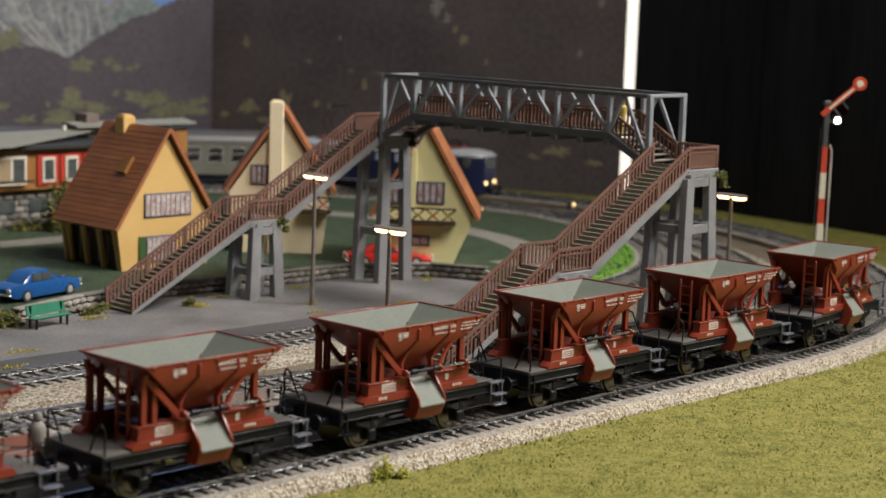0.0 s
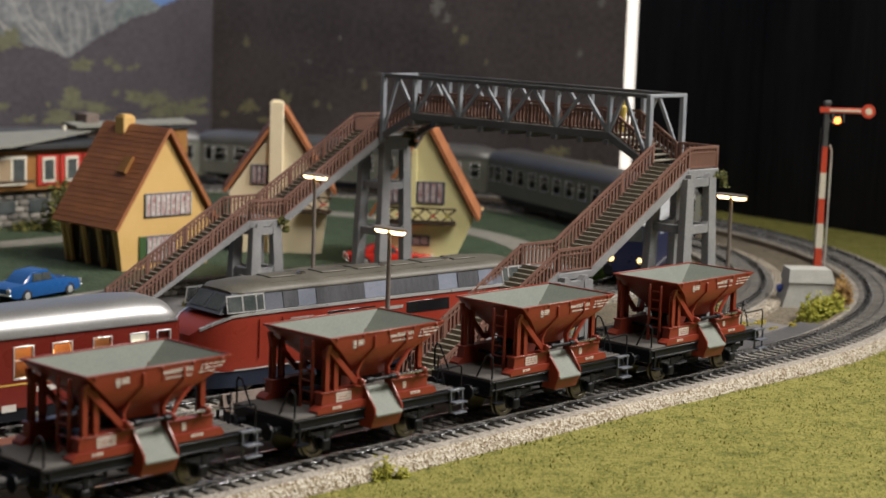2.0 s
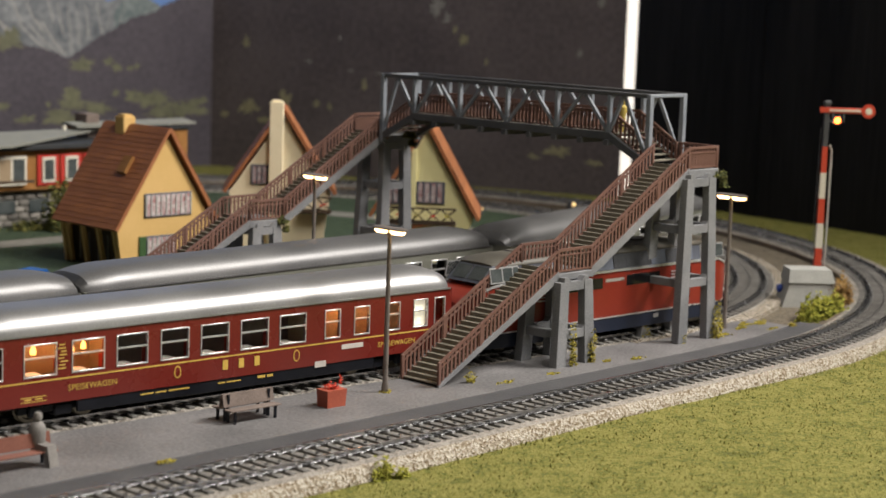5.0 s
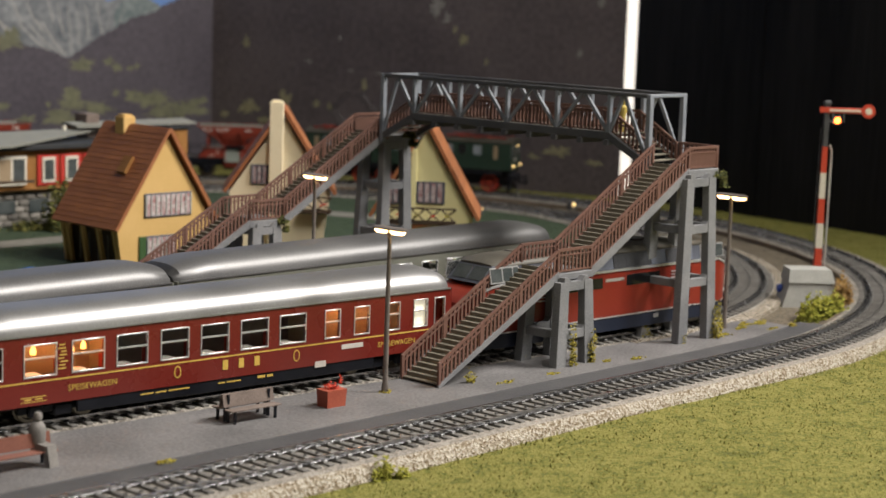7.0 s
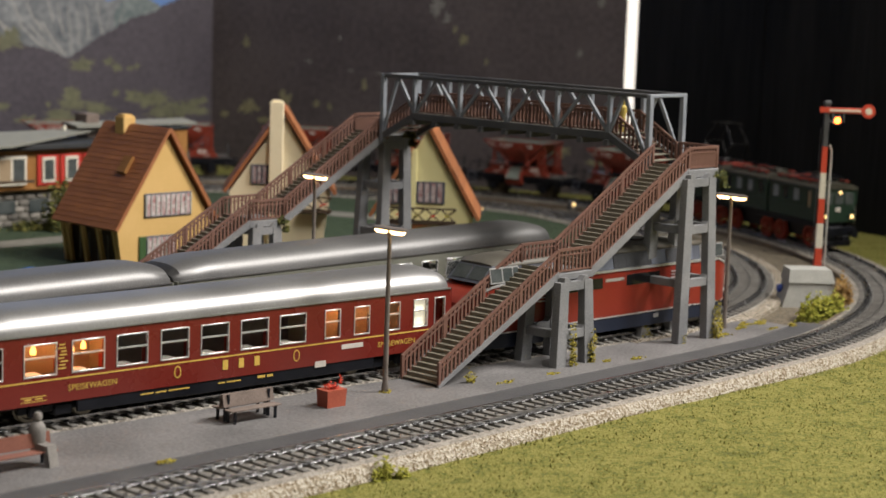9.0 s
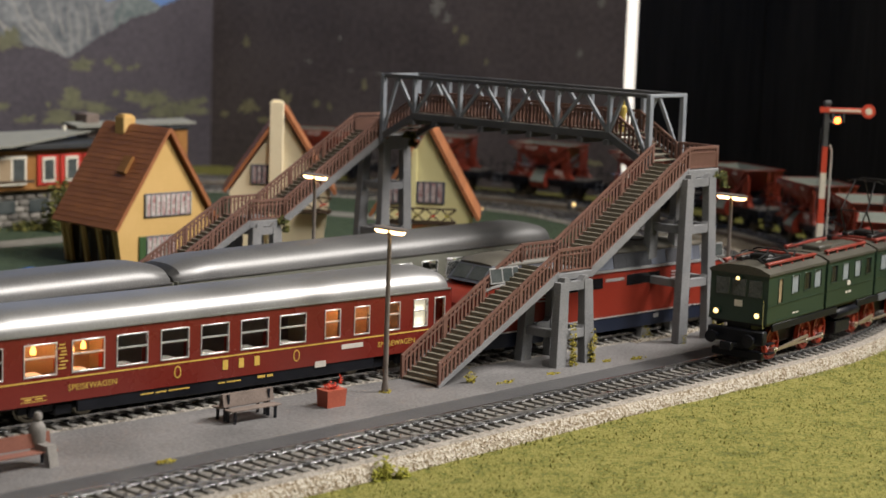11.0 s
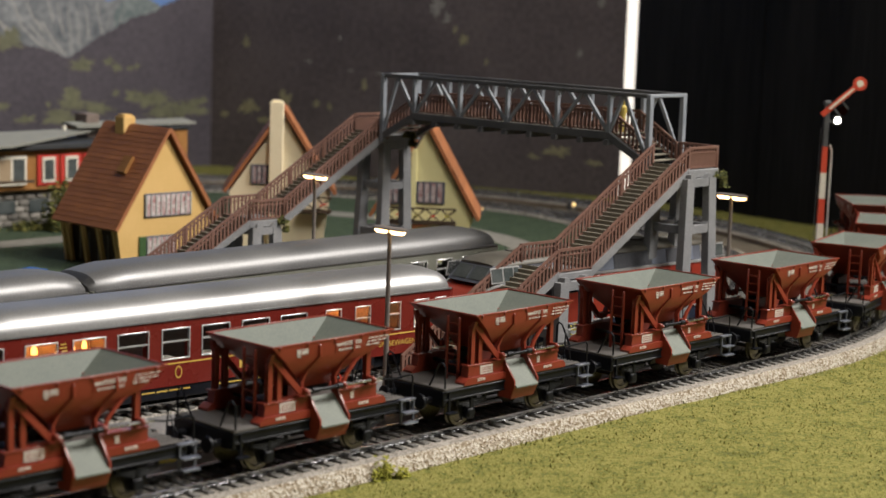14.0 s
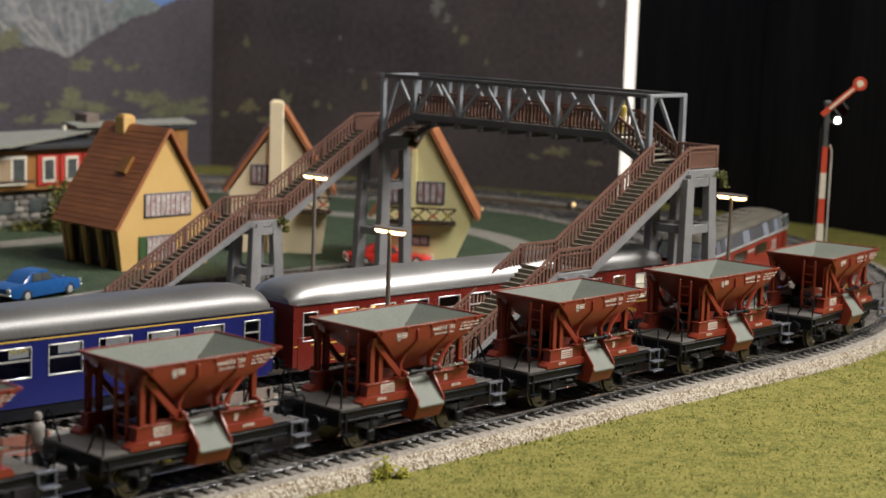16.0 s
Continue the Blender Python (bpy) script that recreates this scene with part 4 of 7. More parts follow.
def hopper_wagon():
    w = thing("hopper_wagon", "rust-red ballast hopper wagon with grey inside and side chutes", "railway wagon", group="ballast hopper train")
    # hopper: a shallow flange under the rim, then steep sheets down to the outlet
    out = [(4.5, -2.94, 2.94, 1.78), (3.95, -2.36, 2.14, 1.76), (3.12, -1.28, 0.85, 1.22), (2.72, -1.05, 0.55, 1.02)]
    inn = [(4.47, -2.87, 2.87, 1.71), (3.05, -1.15, 0.72, 0.95)]

    def ring(z, a, c, b):
        return [(a, -b, z), (c, -b, z), (c, b, z), (a, b, z)]

    part("hopper", Shape().loft([ring(*q) for q in reversed(out)], caps=False), HOPPER_RED, w)
    part("hopper_inside", Shape().loft([ring(*q) for q in inn], caps=False).add(ring(*inn[1]), [(0, 1, 2, 3)]), HOPPER_GREY, w, "grey painted hopper inside")
    rim = Shape()
    for xa, xb, ya, yb in ((-2.96, 2.96, -1.80, -1.72), (-2.96, 2.96, 1.72, 1.80), (-2.96, -2.88, -1.72, 1.72), (2.88, 2.96, -1.72, 1.72)):
        rim.box(xa, xb, ya, yb, 4.45, 4.52, 0.01)
    part("rim", rim, HOPPER_RED, w)
    for s in (-1, 1):
        # ribs bent from the flange down to the lever shaft
        for xt, xm, xf in ((-0.72, -1.0, -1.22), (0.92, 0.62, 0.38)):
            rb = Shape()
            line = [(xt, 1.79, 3.98), (xm, 1.44, 3.42), (xf, 1.40, 3.05), (xf, 1.46, 2.66)]
            rb.loft([[(x - 0.05, s * (y + 0.05), z), (x + 0.05, s * (y + 0.05), z), (x + 0.05, s * (y - 0.16), z), (x - 0.05, s * (y - 0.16), z)] for x, y, z in line])
            part("rib", rb, HOPPER_RED, w)
            part("rib_head", Shape().box(xt - 0.06, xt + 0.06, min(s * 1.76, s * 1.84), max(s * 1.76, s * 1.84), 3.92, 4.36, 0.015), HOPPER_RED, w)
        for x in (-1.6, 0.05, 1.75):
            part("weld_seam", Shape().box(x - 0.015, x + 0.015, min(s * 1.77, s * 1.795), max(s * 1.77, s * 1.795), 3.98, 4.44), HOPPER_RED, w)
        for x in (-2.6, -1.3, 0.0, 1.3, 2.5):
            part("rim_bracket", Shape().box(x - 0.06, x + 0.06, min(s * 1.78, s * 1.84), max(s * 1.78, s * 1.84), 4.38, 4.5, 0.015), HOPPER_RED, w)
        part("outlet_flap", Shape().hexa([(-1.0, s * 0.9, 2.42), (0.5, s * 0.9, 2.42), (0.5, s * 0.84, 2.42), (-1.0, s * 0.84, 2.42)], [(-1.0, s * 1.12, 3.0), (0.5, s * 1.12, 3.0), (0.5, s * 1.06, 3.0), (-1.0, s * 1.06, 3.0)]), FRAME_BLACK, w, "black outlet flap")
        part("brace", Shape().hexa([(-2.82, s * 1.58, 4.0), (-2.60, s * 1.58, 4.06), (-2.60, s * 1.46, 4.06), (-2.82, s * 1.46, 4.0)],
                                   [(-1.50, s * 1.66, 2.62), (-1.28, s * 1.66, 2.70), (-1.28, s * 1.54, 2.70), (-1.50, s * 1.54, 2.62)]), HOPPER_RED, w)
        bend = [(1.92, 1.50, 3.92), (1.30, 1.54, 3.55), (0.80, 1.58, 3.10), (0.55, 1.60, 2.70)]
        part("brace", Shape().loft([[(x - 0.08, s * (y + 0.05), z), (x + 0.08, s * (y + 0.05), z), (x + 0.08, s * (y - 0.05), z), (x - 0.08, s * (y - 0.05), z)] for x, y, z in bend]), HOPPER_RED, w)
        part("end_brace", Shape().hexa([(-2.88, s * 1.66, 4.22), (-2.70, s * 1.66, 4.22), (-2.70, s * 1.52, 4.22), (-2.88, s * 1.52, 4.22)],
                                       [(-2.88, s * 1.48, 3.7), (-2.70, s * 1.48, 3.7), (-2.70, s * 1.32, 3.7), (-2.88, s * 1.32, 3.7)]), HOPPER_RED, w)
    # legs: H-shaped posts at the ladder end, a single one at the other
    for x, top in ((-2.78, 4.02), (-2.35, 3.92), (1.95, 3.85)):
        for y in (-1.42, 1.42):
            part("leg", Shape().box(x - 0.10, x + 0.10, y - 0.10, y - 0.06, 1.8, top).box(x - 0.10, x + 0.10, y + 0.06, y + 0.10, 1.8, top).box(x - 0.03, x + 0.03, y - 0.07, y + 0.07, 1.8, top), HOPPER_RED, w)
    # plinth in two steps on each side of the chute
    for s in (-1, 1):
        ya, yb = (-1.66, -1.16) if s < 0 else (1.16, 1.66)
        ia, ib = (ya + 0.13, yb) if s < 0 else (ya, yb - 0.13)
        for xa, xb in ((-3.35, -0.92), (0.46, 2.75)):
            left = xa < -1
            part("plinth", Shape().prism([(xa, 1.78), (xb, 1.78), (xb, 1.88), (xb - (0 if left else 0.12), 2.04), (xa + (0.22 if left else 0), 2.04), (xa, 1.88)], "y", ya, yb)
                 .prism([(xa + (0.30 if left else 0), 2.03), (xb - (0 if left else 0.38), 2.03), (xb - (0 if left else 0.38), 2.50), (xa + (0.36 if left else 0), 2.50)], "y", ia, ib)
                 .box(xa + (0.26 if left else 0), xb - (0 if left else 0.34), ia - 0.03, ib + 0.03, 2.46, 2.52, 0.01), HOPPER_RED, w)
        f, g = s * 1.54, s * 1.668
        for x0, x1, z0, z1, y in ((-2.35, -1.62, 2.09, 2.42, f), (-2.62, -2.2, 1.88, 1.98, g), (1.35, 1.85, 1.88, 1.98, g), (1.05, 1.22, 2.14, 2.38, f)):
            plate = part("sign_plate", Shape().box(x0, x1, y - 0.012, y + 0.012, z0, z1, 0.004), WHITE_PRINT, w, "white inscription plate")
            for n in range(3):
                za = z0 + (z1 - z0) * (0.2 + 0.26 * n)
                part("lettering", Shape().box(x0 + 0.05, x1 - 0.05 - 0.06 * (n % 2), y - 0.016, y + 0.016, za, za + (z1 - z0) * 0.09), HOPPER_RED, plate)
        # discharge chute with cheeks, a plate and a deep front
        y0, y2 = s * 1.32, s * 2.12
        for x in (-0.92, 0.46):
            part("chute_cheek", Shape().prism([(y0, 2.62), (s * 1.5, 2.55), (y2, 1.72), (y2, 1.46), (s * 1.9, 1.0), (y0, 1.0)], "x", x - 0.035, x + 0.035), HOPPER_RED, w)
        part("chute", Shape().hexa([(-0.92, y2, 1.48), (0.46, y2, 1.48), (0.46, y2 - s * 0.06, 1.48), (-0.92, y2 - s * 0.06, 1.48)],
                                   [(-0.92, s * 1.93, 0.98), (0.46, s * 1.93, 0.98), (0.46, s * 1.87, 0.98), (-0.92, s * 1.87, 0.98)]), HOPPER_RED, w)
        part("chute_plate", Shape().hexa([(-0.885, y0, 2.40), (0.425, y0, 2.40), (0.425, y0, 2.34), (-0.885, y0, 2.34)], [(-0.885, y2 + s * 0.06, 1.50), (0.425, y2 + s * 0.06, 1.50), (0.425, y2 + s * 0.06, 1.44), (-0.885, y2 + s * 0.06, 1.44)]),
             HOPPER_GREY, w, "grey painted chute plate")
        part("lever_shaft", Shape().turn([(0.05, 0), (0.05, 3.75)], (-1.3, s * 1.74, 2.74), "x", 8), STEEL, w, "bright steel lever shaft")
        part("shaft_sleeve", Shape().turn([(0.11, 0), (0.11, 0.3), (0.065, 0.31), (0.065, 1.2), (0.11, 1.21), (0.11, 1.45)], (-1.05, s * 1.74, 2.74), "x", 10), FRAME_BLACK, w)
        for x in (-1.32, 0.5, 1.95):
            part("shaft_bracket", Shape().box(x - 0.08, x + 0.08, min(s * 1.4, s * 1.84), max(s * 1.4, s * 1.84), 2.60, 2.86, 0.04), HOPPER_RED, w)
            part("bolt", Shape().turn([(0.06, 0), (0.06, s * 0.06), (0.03, s * 0.09)], (x, s * 1.84, 2.74), "y", 8), HOPPER_RED, w)
        # painted lettering: bars
        yy = -1.782 if s < 0 else 1.797
        writing_bars(w, -1.82, 4.26, yy, (0.54,), 0.03, WHITE_PRINT)
        writing_bars(w, -1.82, 4.17, yy, (0.2, 0.28), 0.055, WHITE_PRINT, 0.05)
        writing_bars(w, -1.82, 4.11, yy, (0.54,), 0.03, WHITE_PRINT)
        writing_bars(w, -1.80, 4.03, yy, (0.16,), 0.035, WHITE_PRINT)
        writing_bars(w, 0.08, 4.20, yy, (0.07, 0.07, 0.07, 0.07), 0.09, WHITE_PRINT, 0.02)
        writing_bars(w, 0.46, 4.19, yy, (0.06, 0.045, 0.06, 0.06, 0.035, 0.06, 0.06, 0.05), 0.14, WHITE_PRINT, 0.055)
        writing_bars(w, 0.18, 4.03, yy, (0.10, 0.06, 0.05, 0.07, 0.05, 0.08, 0.05, 0.08, 0.06), 0.065, WHITE_PRINT, 0.055)
        for k, l in enumerate(((0.3, 0.2, 0.25, 0.2), (0.15, 0.32, 0.2, 0.24), (0.34, 0.4))):
            writing_bars(w, 1.66 - 0.06 * k, 4.30 - 0.115 * k, yy, [0.8 * q for q in l], 0.038, WHITE_PRINT, 0.07)
    # ladder at one end
    for y in (-0.92, -0.32):
        part("ladder_stile", Shape().box(-3.02, -2.90, y - 0.05, y + 0.05, 1.8, 4.32, 0.02), HOPPER_RED, w)
    for k in range(6):
        part("rung", Shape().box(-2.99, -2.93, -0.92, -0.32, 2.0 + 0.40 * k, 2.05 + 0.40 * k), HOPPER_RED, w)
    part("gearbox", Shape().box(-2.3, -1.4, -0.5, 0.5, 1.8, 2.3, 0.1), FRAME_BLACK, w)
    part("cross_shaft", Shape().turn([(0.07, -1.3), (0.07, 1.3)], (-2.1, 0, 2.25), "y", 8), FRAME_BLACK, w)
    # deck and underframe
    part("deck", Shape().box(-4.45, 2.7, -1.62, 1.62, 1.70, 1.80, 0.03), DECK_GREY, w, "dull grey plank deck")
    for k in range(9):
        part("deck_slat", Shape().box(2.6, 3.9, -1.5 + 0.34 * k, -1.26 + 0.34 * k, 1.72, 1.79, 0.02), DECK_GREY, w)
    for y in (-1.55, 1.55):
        part("sole_bar", Shape().box(-4.4, 3.85, y - 0.10, y + 0.10, 1.62, 1.70, 0.02).box(-4.4, 3.85, y - 0.04, y + 0.04, 1.36, 1.64).box(-4.4, 3.85, y - 0.09, y + 0.09, 1.30, 1.37, 0.02), FRAME_BLACK, w)
    for x in (-4.4, 3.85):
        part("headstock", Shape().box(x - 0.08, x + 0.08, -1.6, 1.6, 1.12, 1.70, 0.03), FRAME_BLACK, w)
    part("underframe", Shape().box(-4.0, 3.4, -0.6, 0.6, 0.95, 1.6, 0.05), FRAME_BLACK, w)
    wheels = []
    for x in (-2.75, 2.02):
        for s in (-1, 1):
            part("axle_guard", Shape().prism([(x - 0.62, 1.32), (x + 0.62, 1.32), (x + 0.30, 0.42), (x + 0.2, 0.36), (x - 0.2, 0.36), (x - 0.30, 0.42)], "y", min(s * 1.20, s * 1.28), max(s * 1.20, s * 1.28)), FRAME_BLACK, w)
            part("axle_box", Shape().box(x - 0.2, x + 0.2, min(s * 1.26, s * 1.56), max(s * 1.26, s * 1.56), 0.40, 0.82, 0.06), FRAME_BLACK, w)
            sp = Shape()
            for n, l in enumerate((0.32, 0.52, 0.72, 0.86)):
                sp.box(x - l, x + l, min(s * 1.36, s * 1.52), max(s * 1.36, s * 1.52), 0.86 + 0.075 * n, 0.925 + 0.075 * n, 0.01)
            part("leaf_spring", sp.box(x - 0.1, x + 0.1, min(s * 1.34, s * 1.55), max(s * 1.34, s * 1.55), 0.82, 1.22, 0.02), FRAME_BLACK, w)
            for e in (-0.8, 0.8):
                part("spring_hanger", Shape().box(x + e - 0.05, x + e + 0.05, min(s * 1.38, s * 1.52), max(s * 1.38, s * 1.52), 1.02, 1.34, 0.02), FRAME_BLACK, w)
            part("brake_shoe", Shape().prism([(x + 0.66, 0.95), (x + 0.80, 0.95), (x + 0.76, 0.35), (x + 0.62, 0.4)], "y", min(s * 0.72, s * 0.92), max(s * 0.72, s * 0.92)), FRAME_BLACK, w)
        axle = part("wheelset", AXLE, None, w, m=at(x, 0, 0.60))
        part("wheel", WAGON_WHEEL, None, axle, m=at(0, -0.80, 0))
        part("wheel", WAGON_WHEEL, None, axle, m=at(0, 0.80, 0, 180))
        wheels.append(axle)
    part("brake_cylinder", Shape().turn([(0.1, 0), (0.26, 0.03), (0.26, 0.8), (0.1, 0.85)], (-0.2, 0.2, 0.85), "x", 12), FRAME_BLACK, w)
    part("brake_rod", Shape().tube([(-2.0, -0.3, 0.6), (1.4, -0.3, 0.6)], 0.05, 5), FRAME_BLACK, w)
    for s in (-1, 1):
        st = Shape()
        for z in (0.82, 1.22):
            st.box(3.55, 4.25, min(s * 1.62, s * 1.95), max(s * 1.62, s * 1.95), z, z + 0.06, 0.01)
        for x in (3.55, 4.19):
            st.box(x, x + 0.06, min(s * 1.62, s * 1.70), max(s * 1.62, s * 1.70), 0.82, 1.72)
        st.box(3.5, 4.3, min(s * 1.5, s * 1.72), max(s * 1.5, s * 1.72), 1.66, 1.74, 0.01)
        part("step", st, LOCO_SLATE, w, "slate-grey double step")
        part("step", Shape().box(-4.4, -3.9, min(s * 1.62, s * 1.9), max(s * 1.62, s * 1.9), 0.82, 0.88).box(-4.2, -4.12, min(s * 1.55, s * 1.66), max(s * 1.55, s * 1.66), 0.82, 1.65), FRAME_BLACK, w)
        part("grab_rail", Shape().tube([(-4.35, s * 1.55, 1.78), (-4.35, s * 1.55, 2.62), (-4.38, s * 1.42, 2.78), (-4.38, s * 1.25, 2.72), (-4.35, s * 0.75, 1.78)], 0.04, 5), FRAME_BLACK, w)
        part("grab_rail", Shape().tube([(4.2, s * 1.6, 1.70), (4.2, s * 1.6, 2.52), (4.1, s * 1.6, 2.62), (3.1, s * 1.6, 2.58), (2.1, s * 1.5, 2.72)], 0.035, 5), FRAME_BLACK, w)
        part("grab_rail", Shape().tube([(3.8, s * 0.7, 1.75), (3.8, s * 0.75, 2.9), (3.8, s * 1.0, 2.2), (3.8, s * 1.1, 1.75)], 0.035, 5), FRAME_BLACK, w)
    part("brake_hose", Shape().tube([(3.95, 0.5, 1.4), (4.3, 0.5, 1.3), (4.5, 0.5, 0.9)], 0.05, 5), FRAME_BLACK, w)
    buffers(w, -4.45, -1, 1.30)
    buffers(w, 3.9, 1, 1.30)
    return w, wheels


def window(parent, x0, x1, z0, z1, y, frame_m, pane_m, bar=False, frame=0.07, depth=0.10, s=-1):
    """A framed window in a wall that faces s * y."""
    a, b = (y - 0.03, y + depth) if s < 0 else (-y - depth, -y + 0.03)
    fr = Shape()
    for q in ((x0 - frame, x1 + frame, z1, z1 + frame), (x0 - frame, x1 + frame, z0 - frame, z0), (x0 - frame, x0, z0, z1), (x1, x1 + frame, z0, z1)):
        fr.box(q[0], q[1], a, b, q[2], q[3], 0.012)
    if bar:
        zm = z0 + (z1 - z0) * 0.58
        fr.box(x0, x1, a + 0.01, b - 0.01, zm - 0.03, zm + 0.03)
    f = part("window", fr, frame_m, parent)
    mid = (a + b) / 2
    pane = part("pane", Shape().box(x0, x1, mid - 0.008, mid + 0.008, z0, z1), pane_m, f)
    if pane_m == GLASS:
        pane.visible_shadow = False


def pierced_wall(name, parent, x0, x1, z0, z1, y0, y1, holes, material):
    """A wall along x with rectangular openings (x0, x1, z0, z1), sorted by x."""
    sh = Shape()
    x = x0
    for a, b, c, d in holes:
        sh.box(x, a, y0, y1, z0, z1)
        sh.box(a, b, y0, y1, z0, c)
        sh.box(a, b, y0, y1, d, z1)
        x = b
    sh.box(x, x1, y0, y1, z0, z1)
    return part(name, sh.mesh(name, material, weld=True), None, parent)


def coach(name, label, length, body_m, roof_m, holes, stripe_m=None, lit=False, z_sill=1.75, end_round=1.0, skirt_m=FRAME_BLACK, group=""):
    c = thing(name, label, "railway coach", group=group)
    H, W, ZB, ZG, ZT = length / 2, 1.60, 0.82, 3.50, 4.45
    for s in (-1, 1):
        y0, y1 = (-W, -W + 0.12) if s < 0 else (W - 0.12, W)
        pierced_wall("side_wall", c, -H, H, ZB, ZG, y0, y1, holes, body_m)
        for a, b, z0, z1 in holes:
            window(c, a, b, z0, z1, -W, CHROME, GLASS, bar=(b - a) > 0.6, frame=0.06, depth=0.10, s=s)
        part("skirt", Shape().box(-H + 4.5, H - 4.5, min(s * (W - 0.16), s * (W - 0.04)), max(s * (W - 0.16), s * (W - 0.04)), 0.32, ZB, 0.03), skirt_m, c)
        part("door", Shape().box(-H + 0.25, -H + 0.95, min(s * (W - 0.02), s * (W + 0.02)), max(s * (W - 0.02), s * (W + 0.02)), 0.7, 2.1, 0.01), body_m, c)
        part("door", Shape().box(H - 0.95, H - 0.25, min(s * (W - 0.02), s * (W + 0.02)), max(s * (W - 0.02), s * (W + 0.02)), 0.7, 2.1, 0.01), body_m, c)
        part("gutter", Shape().box(-H + 0.1, H - 0.1, min(s * (W - 0.02), s * (W + 0.05)), max(s * (W - 0.02), s * (W + 0.05)), ZG - 0.03, ZG + 0.04), roof_m, c)
        if stripe_m:
            part("stripe", Shape().box(-H + 0.05, H - 0.05, min(s * W, s * (W + 0.012)), max(s * W, s * (W + 0.012)), z_sill, z_sill + 0.06), stripe_m, c)
    for s in (-1, 1):
        part("end_wall", Shape().box(min(s * H, s * (H - 0.14)), max(s * H, s * (H - 0.14)), -W + 0.12, W - 0.12, ZB, ZG), body_m, c)
        part("gangway", Shape().box(min(s * H, s * (H + 0.35)), max(s * H, s * (H + 0.35)), -0.5, 0.5, ZB, ZG - 0.3, 0.08), RUBBER, c)
        for y in (-0.95, 0.95):
            part("buffer", Shape().turn([(0.12, 0), (0.12, s * 0.3), (0.28, s * 0.34), (0.28, s * 0.42)], (s * H, y, 0.98), "x", 10), FRAME_BLACK, c)
    rings = []
    for x, f, drop in ((-H - 0.02, 0.80, 0.62), (-H + 0.25, 0.94, 0.26), (-H + 0.8 * end_round, 0.99, 0.08), (-H + 1.8, 1, 0), (0, 1, 0), (H - 1.8, 1, 0), (H - 0.8 * end_round, 0.99, 0.08), (H - 0.25, 0.94, 0.26), (H + 0.02, 0.80, 0.62)):
        ring = []
        for k in range(17):
            a = math.pi * k / 16
            yy = (W + 0.03) * math.copysign(abs(math.cos(a)) ** 0.75, math.cos(a))
            zz = ZG + (ZT - ZG - drop) * math.sin(a) ** 0.85
            ring.append((x, yy * f if abs(x) > H - 0.3 else yy, zz))
        rings.append(ring)
    part("roof", Shape().loft(rings), roof_m, c)
    for x in (-H * 0.62, -H * 0.2, H * 0.25, H * 0.66):
        for y in (-0.55, 0.5):
            part("roof_vent", Shape().box(x - 0.28, x + 0.28, y - 0.06, y + 0.06, ZT - 0.14, ZT - 0.04, 0.03), LOCO_ROOF, c)
    part("floor", Shape().box(-H + 0.1, H - 0.1, -W + 0.1, W - 0.1, ZB + 0.02, ZB + 0.2), INTERIOR, c)
    part("underframe", Shape().box(-H + 0.3, H - 0.3, -0.9, 0.9, 0.55, ZB + 0.02, 0.05).box(-2.6, 1.2, -1.3, 1.3, 0.22, 0.6, 0.06).box(2.2, 4.0, -1.25, 1.25, 0.26, 0.6, 0.06), FRAME_BLACK, c)
    for xb in (-H + 4.0, H - 4.0):
        bogie = part("bogie", Shape().box(xb - 1.9, xb + 1.9, -1.28, -1.12, 0.42, 0.72, 0.05).box(xb - 1.9, xb + 1.9, 1.12, 1.28, 0.42, 0.72, 0.05).box(xb - 0.4, xb + 0.4, -1.38, 1.38, 0.25, 0.7, 0.06)
                     .box(xb - 1.5, xb - 0.9, -1.42, -1.2, 0.3, 0.75, 0.05).box(xb + 0.9, xb + 1.5, -1.42, -1.2, 0.3, 0.75, 0.05), FRAME_BLACK, c)
        for dx in (-1.2, 1.2):
            for s in (-1, 1):
                part("wheel", HOPPER_WHEEL, None, bogie, m=at(xb + dx, s * 0.8, 0.55, 0 if s < 0 else 180))
    if lit:
        part("partition", Shape().box(3.9, 4.0, -W + 0.13, W - 0.13, ZB + 0.2, ZG - 0.05), INTERIOR, c)
        part("partition", Shape().box(-H + 1.6, -H + 1.7, -W + 0.13, W - 0.13, ZB + 0.2, ZG - 0.05), INTERIOR, c)
        part("corridor_wall", Shape().box(4.0, H - 1.0, -0.2, -0.1, ZB + 0.2, ZG - 0.05), INTERIOR, c)
        part("middle_wall", Shape().box(-5.9, 3.9, 0.05, 0.15, ZB + 0.2, ZG - 0.05), BENCH_WOOD, c, "brown middle wall")
        part("middle_wall", Shape().box(-H + 1.7, -5.9, 0.05, 0.15, ZB + 0.2, ZG - 0.05), INTERIOR, c)
        part("partition", Shape().box(-5.95, -5.87, -W + 0.13, 0.05, ZB + 0.2, ZG - 0.05), INTERIOR, c)
        x = -H + 2.6
        while x < 3.4:
            for s in (-1, 1):
                y = s * 1.0
                part("seat", Shape().box(x - 0.62, x - 0.46, y - 0.4, y + 0.4, ZB + 0.2, 2.35, 0.05).box(x - 0.5, x - 0.2, y - 0.4, y + 0.4, ZB + 0.2, 1.45, 0.04), SEAT_RED, c, "red upholstered seat")
                part("table", Shape().box(x, x + 0.6, y - 0.42, y + 0.42, 1.82, 1.88, 0.02).box(x + 0.25, x + 0.35, y - 0.05, y + 0.05, ZB + 0.2, 1.82), CLOTH, c, "white covered table")
            x += 2.0
